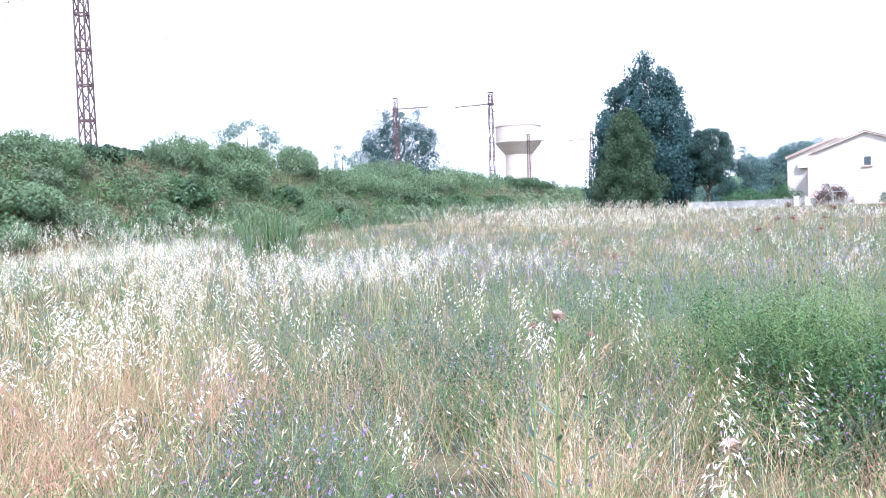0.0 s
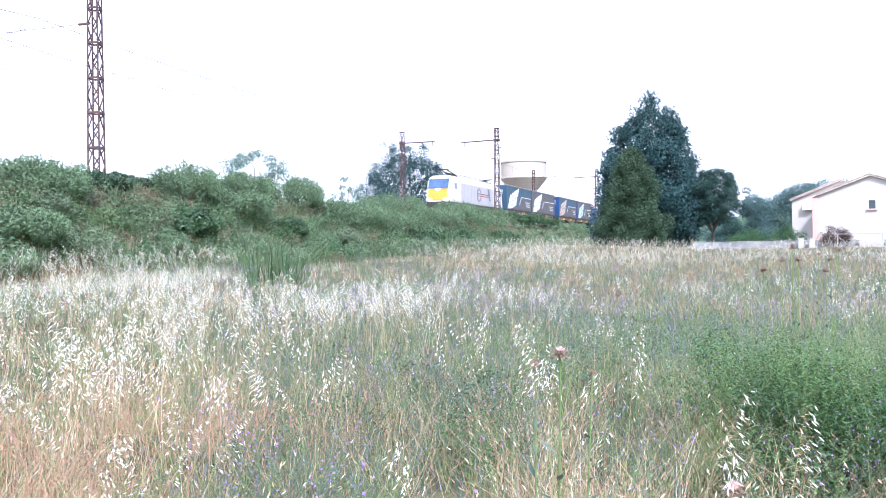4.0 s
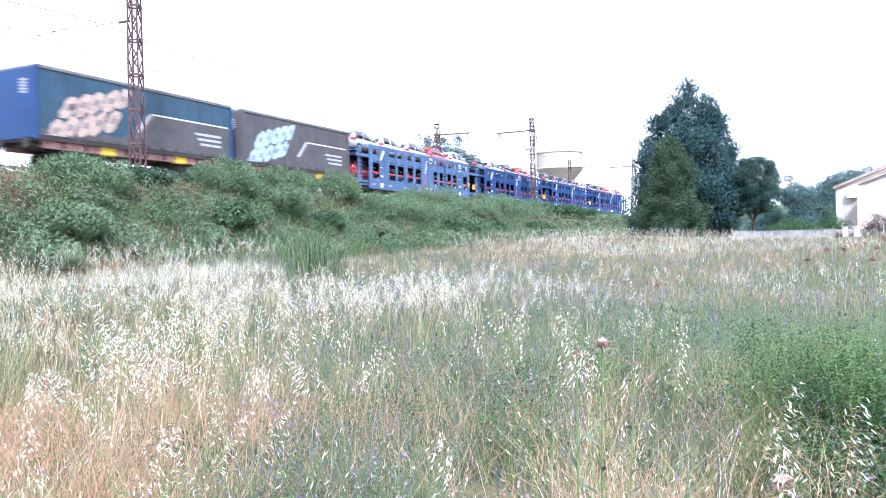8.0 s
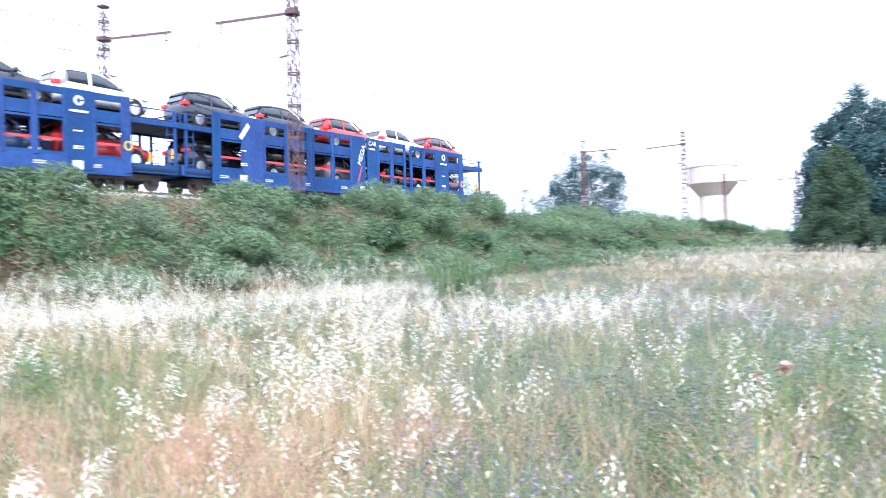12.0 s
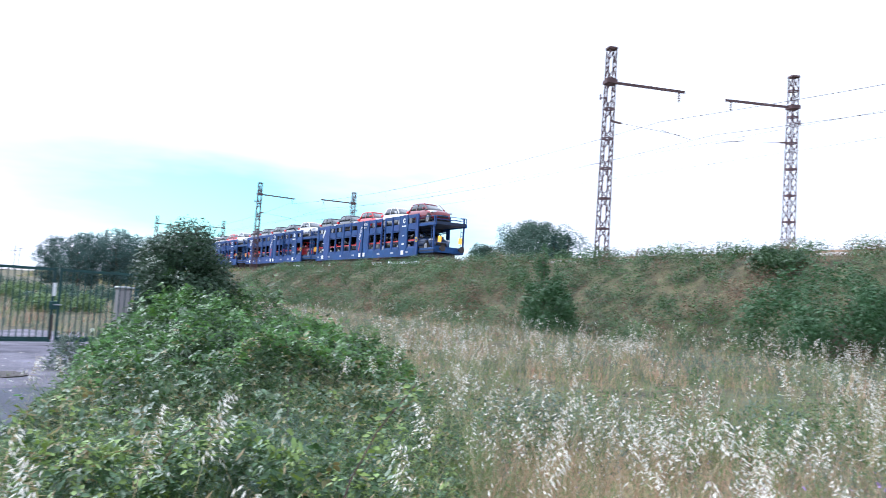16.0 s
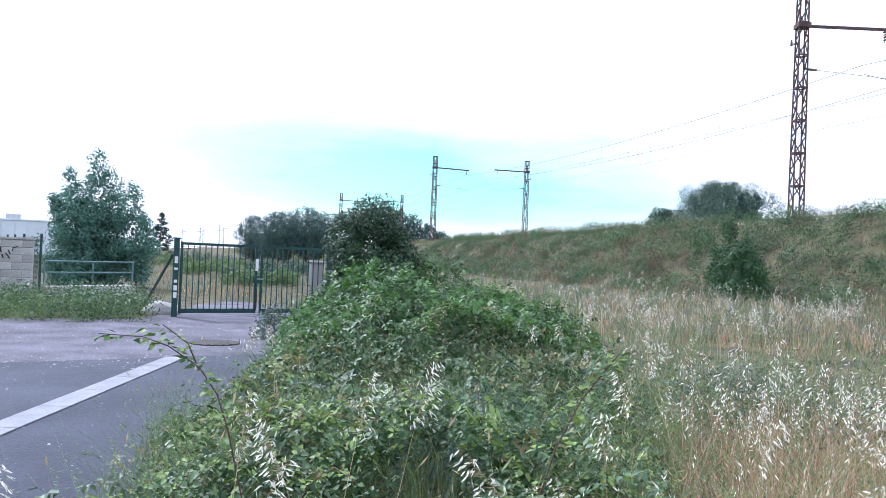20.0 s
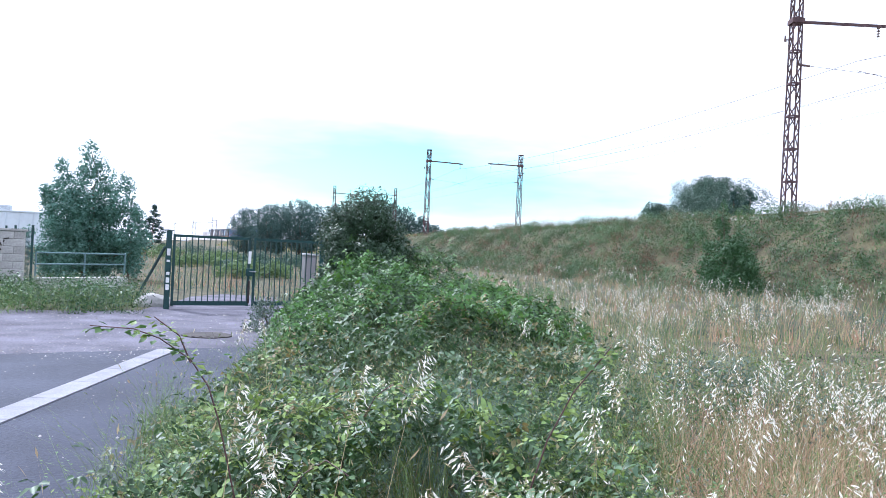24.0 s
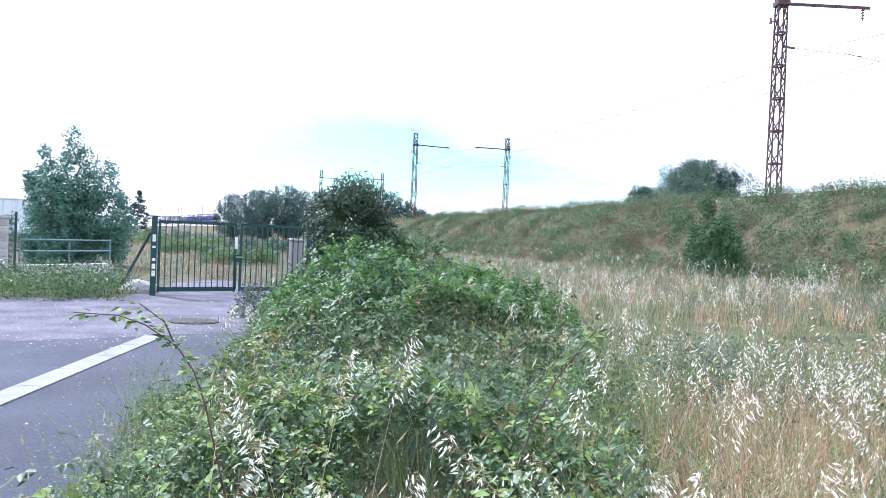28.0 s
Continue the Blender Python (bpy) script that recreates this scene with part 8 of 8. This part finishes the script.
for i, (hx, hy, hz, hr) in enumerate(((300, 14, 8, 7), (302, 6, 14.5, 6), (300, 1, 15.5, 6), (304, -5, 17.0, 6.5), (302, -11, 19.0, 6.5), (300, -17, 19.5, 6), (303, -22, 20.5, 6), (304, -29, 17.5, 6), (303, -37, 14, 7), (300, -46, 12, 7), (300, -56, 11, 7), (300, -66, 11, 7))):
    blobs = [(hx + hill_rnd.uniform(-5, 5), hy + hill_rnd.uniform(-4.5, 4.5), hz * f + hill_rnd.uniform(-1, 1), hr * hill_rnd.uniform(0.45, 0.75)) for f in (0.15, 0.3, 0.45, 0.6, 0.75, 0.9, 1.0, 1.0, 0.95)]
    v, t = leaf_cloud(blobs, 9000, 0.5, 300 + i)
    wood = thing("wood_clump", "distant wooded hillside, haze put into its blue-green leaves", "wood", "wooded hill")
    part("canopy", soup("canopy", v, t, [M["leaf_far_haze"]]), None, wood)
tagged(new("backdrop", mesh_of("backdrop", [(330 + 200 * (k % 2), 60 - 30 * (k // 2), (4 + 13 * math.sin(math.pi * min(1, (k // 2) / 7))) * (1 if k % 2 == 0 else 0.6)) for k in range(16)] + [(318, 60 - 30 * k, -1) for k in range(8)], [(2 * k, 2 * k + 2, 2 * k + 3, 2 * k + 1) for k in range(7)] + [(16 + k, 17 + k, 2 * k + 2, 2 * k) for k in range(7)], [M["wood_hill"]], smooth=True)), "distant wooded hill", "hill", kind="structure")


# ---- water tower ----
def lathe(profile, n=48):
    bm = bmesh.new()
    rings = [[bm.verts.new((r * math.cos(2 * math.pi * k / n), r * math.sin(2 * math.pi * k / n), z)) for k in range(n)] for r, z in profile]
    for a, b in zip(rings, rings[1:]):
        for k in range(n):
            bm.faces.new((a[k], a[(k + 1) % n], b[(k + 1) % n], b[k]))
    bm.faces.new(rings[-1])
    bmesh.ops.recalc_face_normals(bm, faces=bm.faces)
    return bm


tower = thing("water_tower", "pale concrete water tower with a flared tank", "water tower", m=pose(403.3, 118.4, 0))
part("shaft", lathe([(8.6, -1), (7.4, 12), (7.2, 31.5)]), M["tower_wall"], tower)
part("bowl", lathe([(7.2, 31.5), (12.2, 37.6), (12.4, 37.9)]), M["tower_wall"], tower, "flared underside of the tank")
part("tank", lathe([(12.4, 37.9), (12.4, 38.5), (12.0, 38.6), (12.0, 46.2)]), M["tower_wall"], tower)
part("rim", lathe([(12.3, 46.2), (12.3, 47.0), (11.9, 47.0)]), M["tower_wall"], tower)
part("dome", lathe([(11.8, 46.9), (9.6, 49.2), (6.2, 51.1), (2.6, 52.2), (0.3, 52.4)]), M["tower_wall"], tower)
part("lantern", lathe([(0.9, 52.2), (0.9, 53.2), (0.2, 53.7)], 16), M["tower_wall"], tower)


# ---- gate, wall and railing beyond the gravel ----
def build_gate():
    ob = thing("metal_gate", "closed dark green double gate of upright steel bars", "gate", m=pose(0, 0, 0))
    green = M["gate_green"]
    ends = [Vector((-19.52, -0.02, 0)), Vector((-19.99, 1.86, 0)), Vector((-20.45, 3.72, 0))]
    for i, e in enumerate((ends[0], ends[2])):
        po = part("gate_post", box_bm(e.x - 0.07, e.x + 0.07, e.y - 0.065, e.y + 0.065, -0.1, 1.82, bevel=0.01), green, ob)
        part("post_cap", box_bm(e.x - 0.1, e.x + 0.1, e.y - 0.1, e.y + 0.1, 1.822, 1.85, bevel=0.008), green, po)
    for a, b in ((ends[0], ends[1]), (ends[1], ends[2])):
        d = (b - a).normalized()
        a2, b2 = a + d * 0.12, b - d * 0.02
        for z in (0.12, 1.72):
            part("gate_rail", bar_bm(a2 + Vector((0, 0, z)), b2 + Vector((0, 0, z)), 0.05, 0.06), green, ob)
        for e in (a2, b2):
            part("gate_stile", bar_bm(e + Vector((0, 0, 0.08)), e + Vector((0, 0, 1.76)), 0.06), green, ob)
        n = 13
        for k in range(1, n):
            q = a2 + (b2 - a2) * (k / n)
            part("bar", bar_bm(q + Vector((0, 0, 0.13)), q + Vector((0, 0, 1.71)), 0.024), green, ob)
        part("kick_plate", bar_bm(a2 + Vector((0, 0, 0.17)), b2 + Vector((0, 0, 0.17)), 0.014, 0.05), green, ob)
    m = ends[1]
    part("lock_box", box_bm(m.x + 0.01, m.x + 0.09, m.y - 0.08, m.y + 0.08, 0.82, 1.0, bevel=0.01), green, ob)
    part("handle", bar_bm((m.x + 0.12, m.y + 0.0, 0.93), (m.x + 0.12, m.y + 0.16, 0.93), 0.025), M["galvanised"], ob, "bright metal handle")
    part("slide_bolt", bar_bm((m.x + 0.05, m.y, 0.15), (m.x + 0.05, m.y, 0.7), 0.05), M["underframe"], ob)
    part("sticker", box_bm(m.x + 0.035, m.x + 0.04, m.y - 0.035, m.y + 0.035, 1.12, 1.42), M["white_sticker"], ob, "white sticker")
    e = ends[0]
    for z, h in ((0.45, 0.13), (0.62, 0.12), (0.80, 0.07), (1.1, 0.05), (1.25, 0.16)):
        part("sticker", box_bm(e.x + 0.072, e.x + 0.076, e.y - 0.035, e.y + 0.04, z, z + h), M["white_sticker"], ob, "torn white sticker")
    part("brace", bar_bm((-19.55, -0.1, 1.45), (-20.6, -0.75, 0.1), 0.045), green, ob)
    return ob


build_gate()
rock = bmesh.new()
bmesh.ops.create_icosphere(rock, subdivisions=2, radius=0.3)
for v in rock.verts:
    v.co = Vector((v.co.x * 1.2, v.co.y * 1.5, v.co.z * 0.8)) * (1 + 0.25 * noise.noise(v.co * 4))
part("stone", rock, M["concrete"], thing("boulder", "pale broken concrete lump by the gate post", "stone", m=pose(-20.3, -0.35, 0.08)))

wall = thing("block_wall", "grey concrete block wall with dark scrawl", "wall", m=pose(0, 0, 0))
BLOCKS = []
for row in range(8):
    y1, k = -3.72, 0
    while y1 > -9.3:
        y0 = y1 - (0.245 if row % 2 and k == 0 else 0.495)
        BLOCKS.append((y0, y1, 0.03 + row * 0.203))
        y1, k = y0 - 0.01, k + 1
part("mortar", box_bm(-23.985, -23.815, -9.3, -3.73, 0.0, 1.65), M["old_concrete"], wall, "grey mortar core")
shared = {}
for y0, y1, z in BLOCKS:
    key = round(y1 - y0, 3)
    if key not in shared:
        bm = box_bm(-0.1, 0.1, 0, y1 - y0, 0, 0.195, bevel=0.008)
        shared[key] = bpy.data.meshes.new("block")
        bm.to_mesh(shared[key])
        bm.free()
        shared[key].materials.append(M["concrete"])
    b_ = new("block", shared[key])
    b_.parent = wall
    b_.location = (-23.9, y0, z)
part("coping", box_bm(-24.03, -23.77, -9.4, -3.68, 1.655, 1.72, bevel=0.01), M["concrete"], wall)
scribble = random.Random(12)
for i in range(14):
    cy, cz = (-4.3, 1.32) if i < 9 else (-4.75, 0.85)
    a = (cy + scribble.uniform(-0.22, 0.22), cz + scribble.uniform(-0.16, 0.16))
    b = (a[0] + scribble.uniform(-0.16, 0.16), a[1] + scribble.uniform(-0.16, 0.16))
    part("scrawl", bar_bm((-23.795, a[0], a[1]), (-23.795, b[0], b[1]), 0.012, 0.03), M["underframe"], wall)


railing = thing("railing", "galvanised tube railing on a concrete ledge", "railing")
r_pts = [Vector((-26.0, -3.75, 0.36)), Vector((-27.2, -2.55, 0.36)), Vector((-28.35, -1.45, 0.36)), Vector((-29.4, -1.5, 0.36))]
for q in r_pts:
    part("post", rod_bm(q, q + Vector((0, 0, 0.72)), 0.025, n=8), M["railing_teal"], railing)
for a, b in zip(r_pts, r_pts[1:]):
    for z in (0.36, 0.7):
        part("tube", rod_bm(a + Vector((0, 0, z)), b + Vector((0, 0, z)), 0.024, n=8), M["railing_teal"], railing)
ledge = thing("concrete_ledge", "low concrete ledge under the railing", "ledge")
for a, b in zip(r_pts[:2], r_pts[1:3]):
    d = (b - a) / 2
    for k in range(2):
        c0, c1 = a + d * k, a + d * (k + 0.985)
        part("ledge_block", bar_bm((c0.x, c0.y, 0.16), (c1.x, c1.y, 0.16), 0.4, 0.3), M["concrete"], ledge)
fence = thing("wire_fence", "sagging green wire mesh fence with steel posts", "fence")
f_pts = [Vector((-24.6, -3.65, 0)), Vector((-27.6, -4.6, 0)), Vector((-30.6, -5.4, 0)), Vector((-33.6, -6.2, 0))]
for q in f_pts:
    part("fence_post", bar_bm(q, q + Vector((0, 0, 1.85)), 0.06), M["gate_green"], fence)
for a, b in zip(f_pts, f_pts[1:]):
    for k in range(22):
        f0, f1 = k / 22, min(1.0, (k + 5) / 22)
        for z0, z1 in ((0.2, 1.75), (1.75, 0.2)):
            part("mesh_wire", bar_bm(a.lerp(b, f0) + Vector((0, 0, z0)), a.lerp(b, f1) + Vector((0, 0, z1)), 0.008), M["gate_green"], fence)
cab = thing("cabinet", "grey metal trackside cabinet beyond the gate", "cabinet", m=pose(-27.5, 4.55, 0))
part("body", box_bm(-0.35, 0.35, -0.2, 0.2, 0.0, 1.3, bevel=0.02), M["loco_grey"], cab)
part("roof", box_bm(-0.4, 0.4, -0.24, 0.24, 1.302, 1.36, bevel=0.01), M["galvanised"], cab)
part("door", box_bm(0.352, 0.365, -0.17, 0.17, 0.1, 1.22), M["emblem_grey"], cab)

shed = thing("warehouse", "pale blue-white industrial building with ribbed cladding", "warehouse", m=pose(-100, -14.0, 0))
part("wall", box_bm(-14, 0, -46, 0.0, -0.2, 4.0), M["cladding"], shed)
part("parapet", box_bm(-14.1, 0.15, -46.1, 0.12, 4.0, 4.18, bevel=0.02), M["cladding"], shed)
for i in range(34):
    part("panel", box_bm(0.003, 0.09, -1.3 - i * 1.35, -0.12 - i * 1.35, 0.2, 3.9, bevel=0.02), M["cladding"], shed)
for i in range(3):
    part("roof_vent", box_bm(-6, -4.6, -6 - i * 9, -4.6 - i * 9, 4.18, 4.9, bevel=0.05), M["galvanised"], shed)


sign = thing("trackside_sign", "grey board on a thin post beside the railway", "sign", m=pose(-12.3, 42.4, float(rail_z(-12.7)) + 0.25, 0, 0, -15))
part("post", rod_bm((0, 0, -1.0), (0, 0, 3.7), 0.03, n=8), M["galvanised"], sign)
part("board", box_bm(-0.3, 0.3, -0.06, -0.03, 3.3, 3.85, bevel=0.01), M["emblem_grey"], sign, "faded grey sign board")


# ---- thistles, single oats and bramble canes close by ----
def build_thistle(h, bloom, seed, size=1.0):
    rnd = random.Random(seed)
    ob = thing("thistle", "tall dry thistle with a spiny brown and pink head" if bloom else "tall dry thistle with a closed brown spiny head", "thistle", "thistles")
    lean = (rnd.uniform(-0.06, 0.06), rnd.uniform(-0.06, 0.06))
    top = (lean[0], lean[1], h)
    part("stem", rod_bm((0, 0, 0), top, 0.0045, 0.003, 6), M["blade_green"], ob)
    bm = bmesh.new()
    bmesh.ops.create_uvsphere(bm, u_segments=10, v_segments=7, radius=0.019 * size, matrix=Matrix.Translation(top) @ Matrix.Diagonal((1, 1, 0.7, 1)))
    part("head", bm, M["thistle_head"], ob, smooth=True)
    p = Pattern()
    for k in range(70):
        a, e = rnd.uniform(0, 6.28), rnd.uniform(-0.6, 0.45)
        d = np.array([math.cos(a) * math.cos(e), math.sin(a) * math.cos(e), math.sin(e)])
        p.leaf(np.array(top) + d * 0.013 * size, d, (0, 0, 1), rnd.uniform(0.018, 0.036) * size, 0.007 * size, 0)
    v, t, m = p.done()
    part("bract_ring", soup("bracts", v, t, [M["thistle_head"]]), None, ob)
    p = Pattern()
    for k in range(60):
        a, r = rnd.uniform(0, 6.28), rnd.uniform(0, 0.014) * size
        b = np.array(top) + (r * math.cos(a), r * math.sin(a), 0.009 * size)
        spread = r / (0.017 * size)
        p.leaf(b, (0.8 * math.cos(a) * spread, 0.8 * math.sin(a) * spread, 1.0), rnd.choice(((1, 0, 0), (0, 1, 0))), rnd.uniform(0.010, 0.020) * size, 0.004 * size, 0)
    v, t, m = p.done()
    part("tuft", soup("florets", v, t, [M["petal_pink" if bloom else "thistle_head"]]), None, ob, "pale pink tuft of florets" if bloom else "")
    p = Pattern()
    for k in range(12):
        z = h * (0.08 + 0.065 * k)
        a = rnd.uniform(0, 6.28)
        p.leaf((lean[0] * z / h, lean[1] * z / h, z), (math.cos(a), math.sin(a), 0.5), (0, 0, 1), rnd.uniform(0.05, 0.12), 0.02, 0)
    v, t, m = p.done()
    part("foliage", soup("foliage", v, t, [M["leaf_grey"]]), None, ob)
    return ob


TH = [(2.85, 0.78, 1.25), (2.92, 0.87, 1.20), (3.06, 0.75, 1.15), (2.22, 0.22, 1.05), (9.31, -0.14, 1.58), (8.32, 0.08, 1.35), (8.8, -0.36, 1.5), (9.29, -0.52, 1.54), (7.22, 1.33, 1.17), (8.1, 2.01, 1.26), (8.24, 1.24, 1.14), (7.81, -0.13, 1.46), (9.32, 0.29, 1.26), (7.3, -0.35, 1.38),
      (11.33, -0.2, 1.55), (9.82, -0.31, 1.47), (10.31, -0.61, 1.52), (12.27, -1.09, 1.58), (10.26, -1.11, 1.53), (8.81, -0.5, 1.44), (11.24, -1.35, 1.54), (7.73, -1.12, 1.38), (7.22, -1.13, 1.35), (9.33, -0.05, 1.42)]
for i, (x, y, z) in enumerate(TH):
    z0 = float(ground(x, y))
    ob = build_thistle(z - z0, i % 3 == 0, 400 + i, (0.9, 0.55, 0.45, 0.75)[i] if i < 4 else 0.75 + 0.2 * (i % 3))
    ob.matrix_world = pose(x, y, z0)


def single_oats(places):
    for x, y, z in places:
        z0 = float(ground(x, y))
        v, t, m = oat(max(0.75, z - z0 + 0.06), 54 if x < 0 else 46, 3, 1.0 if x < 0 else 0.72)
        ob = thing("wild_oat", "single bleached wild oat stalk with drooping husks", "wild oat", "single oats", m=pose(x - 0.08, y - 0.05, z0 - 0.02))
        for slot, nm, mt in ((0, "panicle", "straw_white"), (1, "stalk", "straw"), (2, "blade", "blade_green")):
            sel = t[m == slot]
            if len(sel):
                used = np.unique(sel)
                back = np.zeros(len(v), np.int32)
                back[used] = np.arange(len(used))
                tagged(part(nm, soup(nm, v[used], back[sel], [M[mt]]), None, ob), kind="stuff")


single_oats([(2.89, 0.5, 1.41), (2.69, 0.49, 1.26), (3.47, 0.71, 1.32), (2.41, 0.27, 1.25), (2.42, 0.2, 1.27), (2.67, 2.32, 1.14), (2.62, 2.07, 1.12), (2.38, 2.04, 1.1), (1.89, 2.22, 1.17), (1.97, 2.15, 1.17), (2.24, 1.59, 1.11), (2.62, 1.12, 1.1), (2.11, 2.03, 1.1),
             (-2.31, -0.18, 1.16), (-2.45, -0.33, 1.13), (-2.75, -0.2, 1.1), (-2.22, -0.13, 1.14), (-2.72, 0.3, 1.2), (-2.78, 0.63, 1.24), (-2.67, 0.65, 1.17), (-2.83, 0.82, 1.33), (-2.33, 0.17, 1.1), (-2.24, 0.7, 1.08), (-2.07, 0.88, 1.06), (-5.18, 2.71, 1.4), (-4.24, 2.54, 1.25), (-3.02, 1.85, 1.07), (-3.14, 2.37, 1.21), (-2.01, 1.68, 1.03), (-2.64, 2.02, 1.18), (-3.44, 2.3, 1.17)])


def cane(points, seed, leaf=0.06):
    rnd = random.Random(seed)
    ob = thing("bramble_cane", "arching reddish bramble cane with toothed green leaves", "bramble")
    n = len(points)
    part("stalk", limb_mesh([[(p, 0.0032 * (1 - 0.6 * i / n)) for i, p in enumerate(points)]]), None, ob).data.materials[0] = M["cane"]
    for i in range(1, n):
        a, b = Vector(points[i - 1]), Vector(points[i])
        for f in (0.1, 0.3, 0.5, 0.7, 0.9):
            q = a.lerp(b, f)
            p = Pattern()
            az = rnd.uniform(0, 6.28)
            for k in (-1, 0, 1):
                d = np.array([math.cos(az + k * 0.9), math.sin(az + k * 0.9), rnd.uniform(-0.7, 0.5)])
                p.leaf(np.array(q) + d * 0.015, d, (rnd.uniform(-0.6, 0.6), rnd.uniform(-0.6, 0.6), 1), leaf * (0.65 if k == 0 else 0.5), leaf * 0.42, 0)
            v, t, m = p.done()
            part("leaf", soup("leaf", v, t, [M["leaf_young" if rnd.random() < 0.5 else "leaf_green"]]), None, ob)


cane([(-3.1, 0.4, 0.5), (-3.03, 0.28, 1.0), (-3.03, 0.24, 1.12), (-3.03, 0.18, 1.21), (-3.03, 0.08, 1.28), (-3.03, 0.0, 1.31), (-3.02, -0.13, 1.32)], 1)
cane([(-3.03, 0.18, 1.2), (-3.03, 0.14, 1.29), (-3.03, 0.06, 1.35)], 2, 0.04)
cane([(-2.7, 1.2, 0.6), (-2.64, 1.3, 1.0), (-2.61, 1.37, 1.16), (-2.57, 1.44, 1.27), (-2.55, 1.47, 1.32)], 3)

# more canes arching out of the thicket
arch = random.Random(31)
for i in range(9):
    x0 = -3.4 - 0.75 * i
    y0 = float(np.interp(x0, [-10, -6, -3.5], [3.4, 2.3, 1.25])) + arch.uniform(-0.8, 0.8)
    a, run, rise = arch.uniform(0, 6.28), arch.uniform(0.3, 0.6), arch.uniform(0.3, 0.5)
    zb = float(bramble_height(np.array([x0]), np.array([y0]))[0]) * 0.8
    cane([(x0 + run * u * math.cos(a), y0 + run * u * math.sin(a), zb + rise * math.sin(u * 2.0)) for u in (0, 0.25, 0.5, 0.75, 1.0)], 40 + i, 0.055)

motions()
